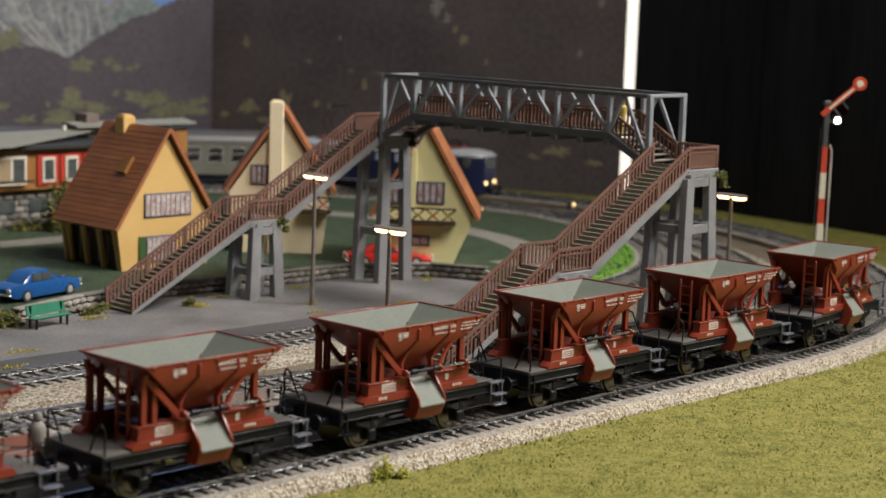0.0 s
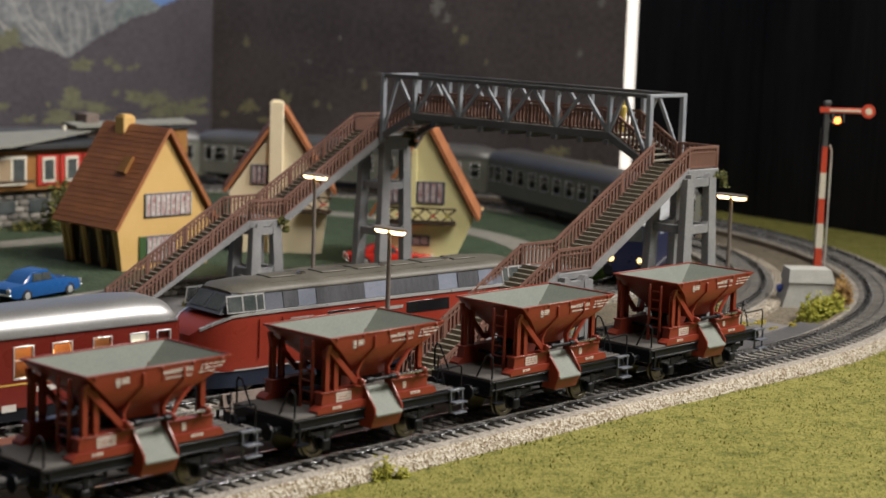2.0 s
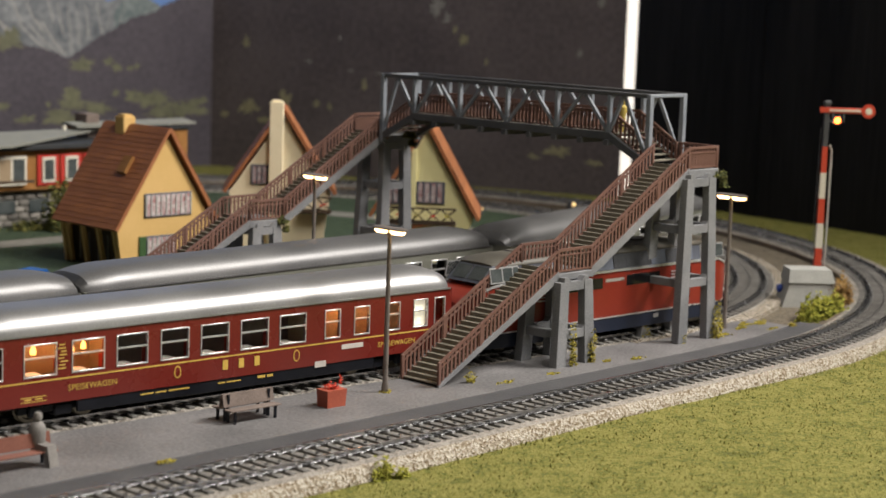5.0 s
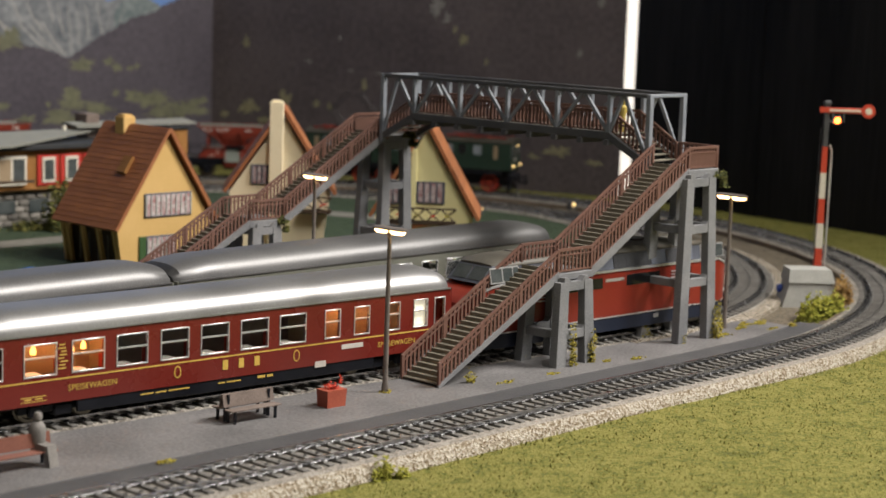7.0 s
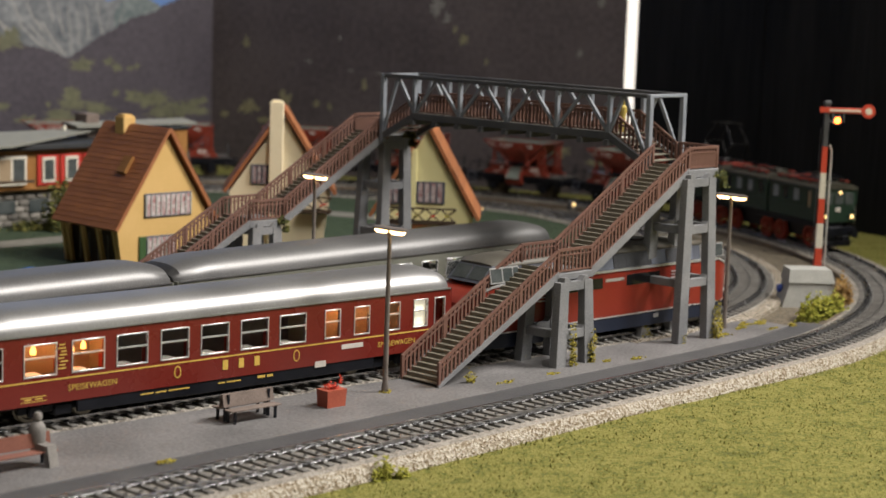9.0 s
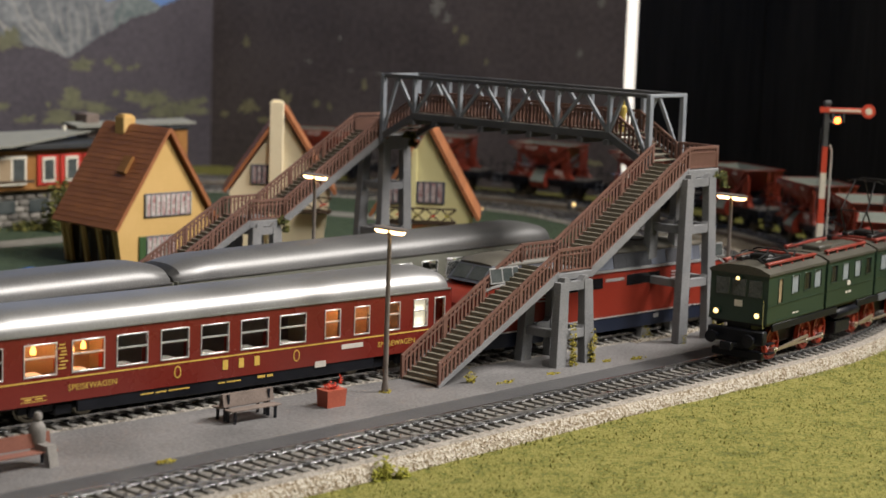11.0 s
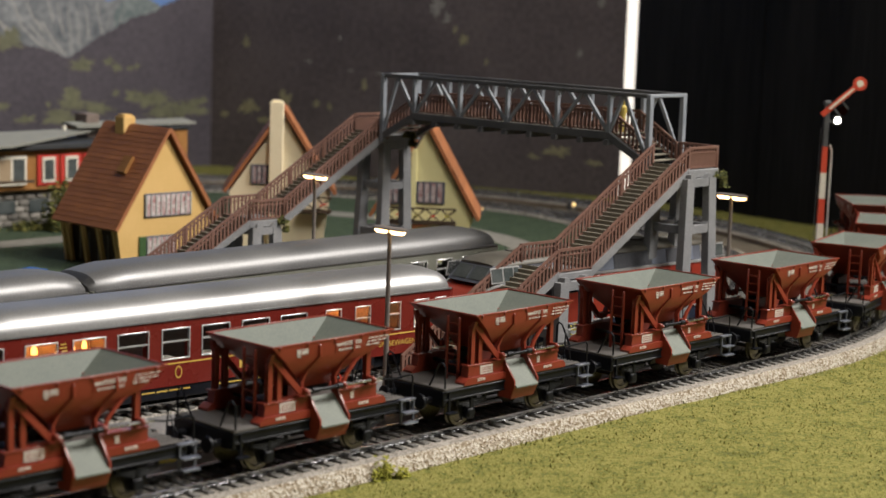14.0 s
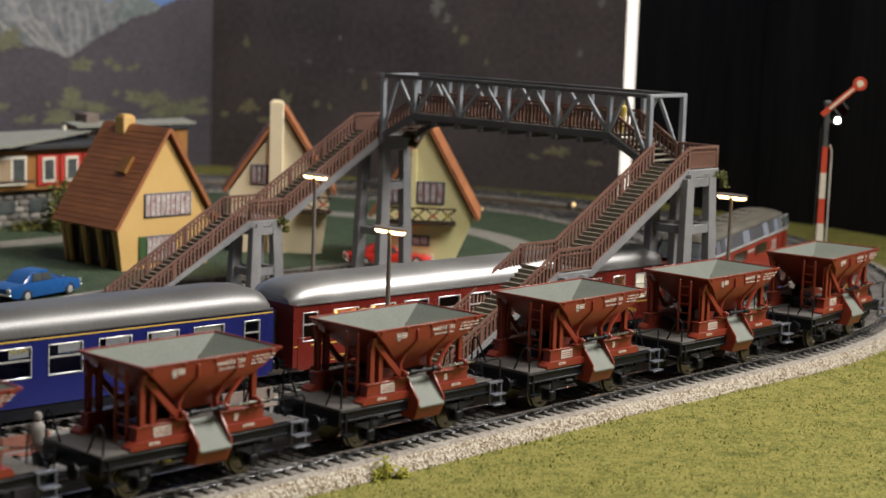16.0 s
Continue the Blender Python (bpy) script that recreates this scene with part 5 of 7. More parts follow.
        for x, y, r in ((-9.4, -0.5, 0.12), (-7.2, -0.6, 0.14), (-8.7, -0.4, 0.12), (-6.5, -0.4, 0.10), (6.7, -0.6, 0.17)):
            part("table_lamp", Shape().turn([(r, 0), (r * 1.05, 0.15), (r * 0.5, 0.3)], (x, y, 2.5), "z", 10), TABLE_LAMP, c, "glowing orange table lamp")
        for x0, x1 in ((-9.9, -6.2), (4.2, 9.2)):
            part("ceiling_light", Shape().box(x0, x1, -0.85, -0.55, ZG - 0.16, ZG - 0.10, 0.01), CABIN_LIGHT, c, "orange ceiling light")
        part("blind", Shape().box(9.65, 10.5, -W + 0.16, -W + 0.2, 1.9, 3.12), BLIND, c, "pale drawn blind, made to glow as if lit")
    return c


def diner():
    holes = [(-11.4, -10.7, 1.95, 3.1), (-9.74, -8.43, 1.95, 3.1), (-7.68, -6.33, 1.95, 3.1), (-5.70, -4.36, 1.95, 3.1), (-3.67, -2.42, 1.95, 3.1), (-1.75, -0.46, 1.95, 3.1), (0.23, 1.55, 1.95, 3.1),
             (2.23, 3.53, 1.95, 3.1), (4.64, 5.40, 1.95, 3.1), (6.27, 7.05, 1.95, 3.1), (8.05, 8.80, 1.95, 3.1), (9.70, 10.45, 1.95, 3.1), (10.95, 11.50, 1.95, 3.1)]
    c = coach("dining_car", "dark red dining car with silver roof and lit windows", 23.9, COACH_RED, SILVER, holes, GOLD_PRINT, lit=True, z_sill=1.70)
    for x in (-7.9, 7.6):
        letters("lettering", "SPEISEWAGEN", 0.33, GOLD_PRINT, c, at(x, -1.612, 1.22) @ FRONT, 1.05)
    for k in range(3):
        part("emblem_bar", Shape().box(-0.70 + 0.8 * k, -0.44 + 0.8 * k, -1.615, -1.6, 1.18, 1.58), GOLD_PRINT, c, "golden lettering")
    for x in (-2.9, 3.1):
        part("emblem", Shape().prism([(x + 0.17 * math.cos(a * math.tau / 12), 1.36 + 0.26 * math.sin(a * math.tau / 12)) for a in range(12)], "y", -1.615, -1.6), GOLD_PRINT, c, "golden oval emblem")
        part("emblem", Shape().prism([(x + 0.12 * math.cos(a * math.tau / 12), 1.36 + 0.20 * math.sin(a * math.tau / 12)) for a in range(12)], "y", -1.62, -1.612), COACH_RED, c)
    for k in range(8):
        writing_bars(c, -8.32 + 0.05 * (k % 3), 2.1 + 0.13 * k, -1.602, (0.32 - 0.07 * (k % 2),), 0.055, GOLD_PRINT)
    writing_bars(c, -9.9, 0.96, -1.602, (1.1,), 0.03, GOLD_PRINT, 0.7)
    writing_bars(c, -9.9, 1.14, -1.602, (1.1,), 0.03, GOLD_PRINT, 0.7)
    writing_bars(c, -9.75, 1.04, -1.602, (0.3, 0.3), 0.06, GOLD_PRINT, 0.15)
    writing_bars(c, -4.6, 0.62, -1.562, (0.6, 0.5, 1.0), 0.055, GOLD_PRINT, 0.1)
    writing_bars(c, -0.9, 0.62, -1.562, (0.35, 0.7), 0.055, GOLD_PRINT, 0.1)
    writing_bars(c, 1.1, 0.62, -1.562, (0.4, 0.3), 0.10, GOLD_PRINT, 0.1)
    part("sign_plate", Shape().box(4.1, 4.7, -1.62, -1.60, 0.72, 0.98), WHITE_PRINT, c, "white sign plate")
    part("sign_plate", Shape().box(5.55, 6.75, -1.62, -1.60, 1.36, 1.56), WHITE_PRINT, c, "white sign plate")
    return c


def express_loco():
    """Red diesel locomotive with rounded noses."""
    v = thing("diesel_locomotive", "red diesel locomotive with slate-grey window band and navy skirt", "locomotive")
    H = 10.0

    def section(x, w, z0, z1, top, nb=8):
        pts = [(x, -w, z0), (x, -w, z1)]
        for k in range(1, nb):
            a = math.pi * k / nb
            pts.append((x, -w * math.cos(a), z1 + (top - z1) * math.sin(a)))
        return pts + [(x, w, z1), (x, w, z0)]

    low = [(-H, 0.55, 2.55), (-H + 0.25, 0.95, 2.85), (-H + 0.8, 1.32, 3.15), (-H + 1.5, 1.50, 3.38), (-H + 2.3, 1.56, 3.42)]
    low = [(x, w, 3.4 - (3.42 - t)) for x, w, t in low]
    full = [(x, w, t) for x, w, t in low] + [(0, 1.56, 3.42)] + [(-x, w, t) for x, w, t in reversed(low)]
    part("body", Shape().loft([[(x, -w, 1.05), (x, -w, t - 0.25), (x, -w * 0.96, t), (x, w * 0.96, t), (x, w, t - 0.25), (x, w, 1.05)] for x, w, t in full]), LOCO_RED, v)
    skirt = [(-H + 0.1, 0.6), (-H + 0.7, 1.25), (-H + 1.6, 1.46), (-H + 2.4, 1.52), (H - 2.4, 1.52), (H - 1.6, 1.46), (H - 0.7, 1.25), (H - 0.1, 0.6)]
    part("skirt", Shape().loft([[(x, -w, 0.35), (x, -w, 1.05), (x, w, 1.05), (x, w, 0.35)] for x, w in skirt]), LOCO_NAVY, v, "navy blue skirt")
    for s in (-1, 1):
        part("skirt_line", Shape().loft([[(x, s * (w + 0.05), 1.03), (x, s * (w + 0.05), 1.10), (x, s * (w - 0.02), 1.10), (x, s * (w - 0.02), 1.03)] for x, w in skirt]), CHROME, v, "bright trim line")
        part("belt_line", Shape().loft([[(x, s * (w + 0.03), t - 0.10), (x, s * (w + 0.03), t + 0.02), (x, s * (w - 0.1), t + 0.02), (x, s * (w - 0.1), t - 0.10)] for x, w, t in full[1:-1]]), CHROME, v, "bright belt line")
    # window band: lower edge longer than the upper one, so the cab fronts lean back
    band = Shape()
    zb, zt = 3.40, 4.20
    band.loft([[(-H + 1.0, -1.2, zb), (-H + 1.75, -1.52, zb), (H - 1.75, -1.52, zb), (H - 1.0, -1.2, zb), (H - 1.0, 1.2, zb), (H - 1.75, 1.52, zb), (-H + 1.75, 1.52, zb), (-H + 1.0, 1.2, zb)],
               [(-H + 1.75, -1.05, zt), (-H + 2.2, -1.36, zt), (H - 2.2, -1.36, zt), (H - 1.75, -1.05, zt), (H - 1.75, 1.05, zt), (H - 2.2, 1.36, zt), (-H + 2.2, 1.36, zt), (-H + 1.75, 1.05, zt)]])
    part("window_band", band, LOCO_SLATE, v, "slate-grey window band")
    rings = []
    for x, w, top in ((-H + 1.7, 1.0, 4.28), (-H + 2.1, 1.34, 4.50), (-H + 3.2, 1.40, 4.58), (H - 3.2, 1.40, 4.58), (H - 2.1, 1.34, 4.50), (H - 1.7, 1.0, 4.28)):
        rings.append(section(x, w, 4.17, 4.22, top))
    part("roof", Shape().loft(rings), LOCO_ROOF, v, "dusty grey-brown roof")

    def on_band(x0, x1, z0, z1, s, d=0.02):
        """A panel on the leaning window band."""
        def y(z, e):
            return s * (1.52 - (z - zb) / (zt - zb) * 0.16 + e)
        return [[(x0, y(z0, 0), z0), (x1, y(z0, 0), z0), (x1, y(z0, d), z0), (x0, y(z0, d), z0)], [(x0, y(z1, 0), z1), (x1, y(z1, 0), z1), (x1, y(z1, d), z1), (x0, y(z1, d), z1)]]

    for s in (-1, 1):
        for x0, x1 in ((-5.1, -4.18), (-1.47, -0.1), (2.88, 4.0), (5.39, 6.25)):
            part("side_panel", Shape().loft(on_band(x0, x1, 3.46, 4.14, s)), DIESEL_PANEL, v, "blue-grey side panel")
        for x0, x1 in ((-5.91, -5.13), (-4.14, -1.51), (-0.05, 2.83), (4.06, 5.33)):
            part("ventilation_grille", Shape().loft(on_band(x0, x1, 3.48, 4.12, s, 0.03)), DIESEL_GRILLE, v, "dark slate grille")
        for e in (-1, 1):
            for x0, x1 in ((8.05, 8.75), (7.35, 7.95), (6.95, 7.25)):
                a, b = (x0, x1) if e > 0 else (-x1, -x0)
                f = part("cab_window", Shape().loft(on_band(a - 0.06, b + 0.06, 3.45, 4.17, s, 0.035)), CHROME, v, "chrome-framed cab window")
                part("pane", Shape().loft(on_band(a, b, 3.51, 4.11, s, 0.05)), CAR_GLASS, f)
            for x in (6.0, 7.2):
                part("grab_rail", Shape().tube([(e * x, s * 1.6, 1.5), (e * x, s * 1.6, 3.1)], 0.03, 5), LOCO_RED, v)
            f = part("louvre", Shape().box(min(e * 4.4, e * 5.6), max(e * 4.4, e * 5.6), min(s * 1.5, s * 1.575), max(s * 1.5, s * 1.575), 2.3, 3.05), LOCO_RED, v)
            for k in range(5):
                part("slat", Shape().box(min(e * 4.4, e * 5.6), max(e * 4.4, e * 5.6), min(s * 1.5, s * 1.61), max(s * 1.5, s * 1.61), 2.32 + 0.16 * k, 2.38 + 0.16 * k), CHROME, f)
        for x0, x1 in ((-3.6, -0.9), (0.9, 3.5)):
            part("side_window", Shape().box(x0, x1, min(s * 1.5, s * 1.575), max(s * 1.5, s * 1.575), 2.55, 3.10, 0.02), DARK_PANE, v, "dark side window")
        part("sign_plate", Shape().box(-0.7, 0.7, min(s * 1.5, s * 1.575), max(s * 1.5, s * 1.575), 2.85, 3.0), CHROME, v, "small plate")
        for x in (-4.0, 3.4):
            part("tank_cover", Shape().box(x - 0.2, x + 0.2, min(s * 1.4, s * 1.54), max(s * 1.4, s * 1.54), 0.7, 0.9), CHROME, v)
    for e in (-1, 1):
        # cab front windows and lamps
        for y0, y1 in ((-1.0, -0.08), (0.08, 1.0)):
            def fx(z, d):
                return e * (H - 1.02 - (z - zb) / (zt - zb) * 0.73 + d)
            f = part("front_window", Shape().loft([[(fx(3.55, 0), y0, 3.55), (fx(3.55, 0), y1, 3.55), (fx(3.55, 0.06), y1, 3.55), (fx(3.55, 0.06), y0, 3.55)], [(fx(4.1, 0), y0, 4.1), (fx(4.1, 0), y1, 4.1), (fx(4.1, 0.06), y1, 4.1), (fx(4.1, 0.06), y0, 4.1)]]), CAR_GLASS, v)
        for y in (-0.95, 0.95):
            part("headlight", Shape().turn([(0.16, 0), (0.16, e * 0.25), (0.12, e * 0.3)], (e * (H - 0.55), y, 1.5), "x", 10), CHROME, v)
            part("buffer", Shape().turn([(0.12, 0), (0.12, e * 0.4), (0.28, e * 0.44), (0.28, e * 0.5)], (e * (H - 0.55), y, 0.8), "x", 10), FRAME_BLACK, v)
        part("coupling", Shape().box(min(e * (H - 0.2), e * (H + 0.45)), max(e * (H - 0.2), e * (H + 0.45)), -0.15, 0.15, 0.5, 0.7, 0.03), FRAME_BLACK, v)
        for dx in (4.6, 6.0, 7.4):
            for s in (-1, 1):
                part("wheel", HOPPER_WHEEL, None, v, m=at(e * dx, s * 0.8, 0.55, 0 if s < 0 else 180))
        part("bogie", Shape().box(min(e * 3.9, e * 8.1), max(e * 3.9, e * 8.1), -1.3, -1.12, 0.3, 0.62, 0.05).box(min(e * 3.9, e * 8.1), max(e * 3.9, e * 8.1), 1.12, 1.3, 0.3, 0.62, 0.05), FRAME_BLACK, v)
    for x in (-5.2, -2.4, -0.4, 1.6, 3.4, 5.4):
        part("roof_hatch", Shape().box(x - 0.7, x + 0.7, -0.5, 0.5, 4.55, 4.62, 0.03), LOCO_ROOF, v)
        part("roof_rib", Shape().box(x - 1.0, x + 0.9, -1.02, -0.96, 4.42, 4.48), LOCO_ROOF, v)
    for x in (-4.0, 0.6, 4.4):
        part("exhaust", Shape().turn([(0.2, 0), (0.2, 0.12), (0.14, 0.14)], (x, -0.2, 4.52), "z", 10), STEEL, v)
    return v


ROD_R = 0.33


def rod_loco():
    """Green three-part electric locomotive with side rods."""
    v = thing("electric_locomotive", "dark green three-part electric locomotive with red wheels and roof gear", "locomotive")
    W = 1.50
    spans = ((-9.05, -2.70), (-2.40, 3.45), (3.75, 9.55))
    wins = {0: [(-6.5, -5.75), (-5.12, -4.42), (-3.95, -3.2)], 1: [(-1.95, -1.25), (-0.55, 0.20), (0.95, 1.70), (2.35, 3.0)], 2: [(4.35, 5.15), (5.75, 6.45), (7.1, 7.9)]}
    for k, (a, b) in enumerate(spans):
        holes = [(p, q, 3.15, 3.97) for p, q in wins[k]]
        if k == 0:
            holes = [(-7.95, -7.55, 2.85, 3.97)] + holes
        if k == 2:
            holes = holes + [(8.35, 8.75, 2.85, 3.97)]
        for s in (-1, 1):
            y0, y1 = (-W, -W + 0.12) if s < 0 else (W - 0.12, W)
            pierced_wall("side_wall", v, a, b, 1.92, 4.22, y0, y1, holes, E_GREEN)
            for n, h in enumerate(holes):
                window(v, *h, -W, E_GREEN, (INTERIOR if h[3] - h[2] > 1.0 else E_BLIND if (k, n) in ((0, 1), (0, 3), (1, 1), (1, 2), (2, 0), (2, 2)) else DARK_PANE), frame=0.05, s=s)
            for z in (1.98, 2.75, 4.14):
                part("trim_strip", Shape().box(a, b, min(s * W, s * (W + 0.025)), max(s * W, s * (W + 0.025)), z, z + 0.04), E_GREEN, v)
        part("end_wall", Shape().box(a, a + 0.12, -W + 0.12, W - 0.12, 1.92, 4.22), E_GREEN, v)
        part("end_wall", Shape().box(b - 0.12, b, -W + 0.12, W - 0.12, 1.92, 4.22), E_GREEN, v)
        part("floor", Shape().box(a + 0.1, b - 0.1, -W + 0.1, W - 0.1, 1.8, 1.95), FRAME_BLACK, v)
        ov0, ov1 = (0.08 if k == 0 else 0.0), (0.08 if k == 2 else 0.0)
        prof = [(-W - 0.06, 4.20), (-W - 0.04, 4.32), (-1.05, 4.53), (-0.5, 4.62), (0.5, 4.62), (1.05, 4.53), (W + 0.04, 4.32), (W + 0.06, 4.20)]
        part("roof", Shape().prism(prof, "x", a - ov0, b + ov1), E_ROOF, v, "dusty dark green roof")
        for s in (-1, 1):
            part("roof_rail", Shape().box(a + 0.5, b - 0.5, min(s * 1.0, s * 1.2), max(s * 1.0, s * 1.2), 4.62, 4.74, 0.02), E_RED, v, "red conduit along the roof")
            for n in range(5):
                x = a + 0.7 + (b - a - 1.4) * n / 4
                part("isolator", Shape().turn([(0.07, 0), (0.10, 0.08), (0.07, 0.14), (0.10, 0.2)], (x, s * 1.1, 4.42), "z", 8), E_RED, v, "red isolator")
    for x in (-2.55, 3.6):
        part("bellows", Shape().box(x - 0.18, x + 0.18, -W + 0.2, W - 0.2, 1.75, 4.35), RUBBER, v)
    # cab fronts
    for e in (-1, 1):
        E = 9.05 if e < 0 else 9.55
        for y0, y1 in ((-1.2, -0.5), (-0.35, 0.35), (0.5, 1.2)):
            part("front_window", Shape().box(min(e * (E - 0.01), e * (E + 0.05)), max(e * (E - 0.01), e * (E + 0.05)), y0, y1, 3.15, 3.95, 0.02), CAR_GLASS, v)
        for y, z, r in ((-1.05, 2.33, 0.17), (1.05, 2.33, 0.17), (0, 4.0, 0.13)):
            part("lamp_housing", Shape().turn([(r, 0), (r, e * 0.16), (r * 0.8, e * 0.2)], (e * E, y, z), "x", 12), E_GREEN, v)
            part("headlight", Shape().turn([(r * 0.78, 0), (r * 0.6, e * 0.05)], (e * (E + 0.19), y, z), "x", 12), HEADLIGHT if e < 0 else CHROME, v, "glowing headlight" if e < 0 else "unlit headlight")
        part("sign_plate", Shape().box(min(e * E, e * (E + 0.03)), max(e * E, e * (E + 0.03)), -0.2, 0.2, 2.65, 2.95), WHITE_PRINT, v, "pale emblem plate")
        part("buffer_beam", Shape().box(min(e * (E - 0.25), e * (E + 0.2)), max(e * (E - 0.25), e * (E + 0.2)), -1.45, 1.45, 0.95, 1.6, 0.05), FRAME_BLACK, v)
        part("snow_guard", Shape().box(min(e * (E - 0.35), e * (E - 0.05)), max(e * (E - 0.35), e * (E - 0.05)), -1.3, 1.3, 0.2, 0.6, 0.05), FRAME_BLACK, v)
        buffers(v, e * (E + 0.15), e, 1.2)
        part("hand_rail", Shape().tube([(e * (E + 0.07), -1.35, 1.75), (e * (E + 0.13), -1.35, 2.0), (e * (E + 0.13), -1.35, 3.1)], 0.03, 5), STEEL, v)
        part("steps", Shape().box(min(e * 8.2, e * 8.9), max(e * 8.2, e * 8.9), -1.6, -1.35, 0.5, 0.56).box(min(e * 8.2, e * 8.9), max(e * 8.2, e * 8.9), -1.6, -1.35, 0.95, 1.0), FRAME_BLACK, v)
    part("emblem", Shape().box(0.05, 0.4, -W - 0.03, -W, 2.82, 3.05), WHITE_PRINT, v, "pale emblem plate")
    writing_bars(v, -0.1, 2.42, -W - 0.005, (0.25, 0.35), 0.10, WHITE_PRINT)
    writing_bars(v, -6.3, 2.15, -W - 0.005, (0.3, 0.25), 0.06, WHITE_PRINT)
    writing_bars(v, 6.6, 2.2, -W - 0.005, (0.3, 0.3), 0.08, WHITE_PRINT)
    part("main_frame", Shape().box(-8.9, 9.4, -0.62, 0.62, 0.55, 1.85, 0.05), FRAME_BLACK, v)
    for y in (-1.42, 1.42):
        part("side_frame", Shape().box(-8.3, -0.9, y - 0.06, y + 0.06, 1.5, 1.86, 0.03).box(1.6, 8.9, y - 0.06, y + 0.06, 1.5, 1.86, 0.03), FRAME_BLACK, v)
    part("air_tank", Shape().turn([(0.2, 0), (0.28, 0.1), (0.28, 2.6), (0.2, 2.7)], (-0.8, -1.25, 1.4), "x", 12), FRAME_BLACK, v)
    part("equipment_box", Shape().box(-0.6, 1.2, -1.3, -0.7, 0.35, 1.0, 0.05), FRAME_BLACK, v)
    part("louvre", Shape().box(4.3, 7.9, -1.52, -1.42, 1.5, 1.86, 0.02), LOCO_SLATE, v)
    red = surface("wheel_red", (0.30, 0.03, 0.015), (0.40, 0.05, 0.025), 0.4, bump=0.05)
    wm = wheel_mesh(0.74, red, 12)
    turning, rods = [], []
    for x in (-7.1, -3.5, -1.7, 2.5, 4.6, 7.9):
        axle = part("wheelset", AXLE, None, v, m=at(x, 0, 0.74))
        part("wheel", wm, None, axle, m=at(0, -0.86, 0))
        part("wheel", wm, None, axle, m=at(0, 0.86, 0, 180))
        part("crank_pin", Shape().turn([(0.09, -1.20), (0.09, -0.9)], (ROD_R, 0, 0), "y", 8), STEEL, axle)
        turning.append(axle)
    for a, b, c in ((-7.1, -3.5, -1.7), (2.5, 4.6, 7.9)):
        rod = Shape().box(0, c - a, -1.16, -1.06, -0.06, 0.06, 0.02)
        for x in (0, b - a, c - a):
            rod.turn([(0.16, -1.18), (0.16, -1.04)], (x, 0, 0), "y", 10)
        rod.hexa([(0.3, -1.22, 0.0), (0.3, -1.14, 0.0), (0.3, -1.14, 0.10), (0.3, -1.22, 0.10)], [(b - a, -1.22, 0.2), (b - a, -1.14, 0.2), (b - a, -1.14, 0.32), (b - a, -1.22, 0.32)])
        rods.append((part("side_rod", rod, BRASS_ROD, v, "worn bronze-coloured side rod", m=at(a, 0, 0.74)), a))
    # roof gear
    pantograph(v, -6.6, 0.75, 4.72, 0.35, WIRE, 1.7)
    pantograph(v, 5.8, 0.8, 4.76, 2.9, WIRE, 1.6)
    for x in (-4.2, 3.4, 4.6, 8.0):
        part("roof_frame", Shape().box(x - 0.08, x + 0.08, -0.9, 0.9, 4.58, 4.74, 0.02), E_RED, v)
    part("roof_box", Shape().box(-1.7, -0.3, -0.7, 0.3, 4.56, 4.86, 0.06), E_ROOF, v)
    part("walkway", Shape().box(0.2, 3.2, -0.35, 0.35, 4.60, 4.68, 0.02), E_ROOF, v)
    part("roof_wire", Shape().tube([(-3.0, 0.3, 4.95), (-1.0, 0.3, 5.05), (1.5, 0.2, 5.05), (3.0, 0.1, 4.9)], 0.03, 5), WIRE, v)
    return v, turning, rods


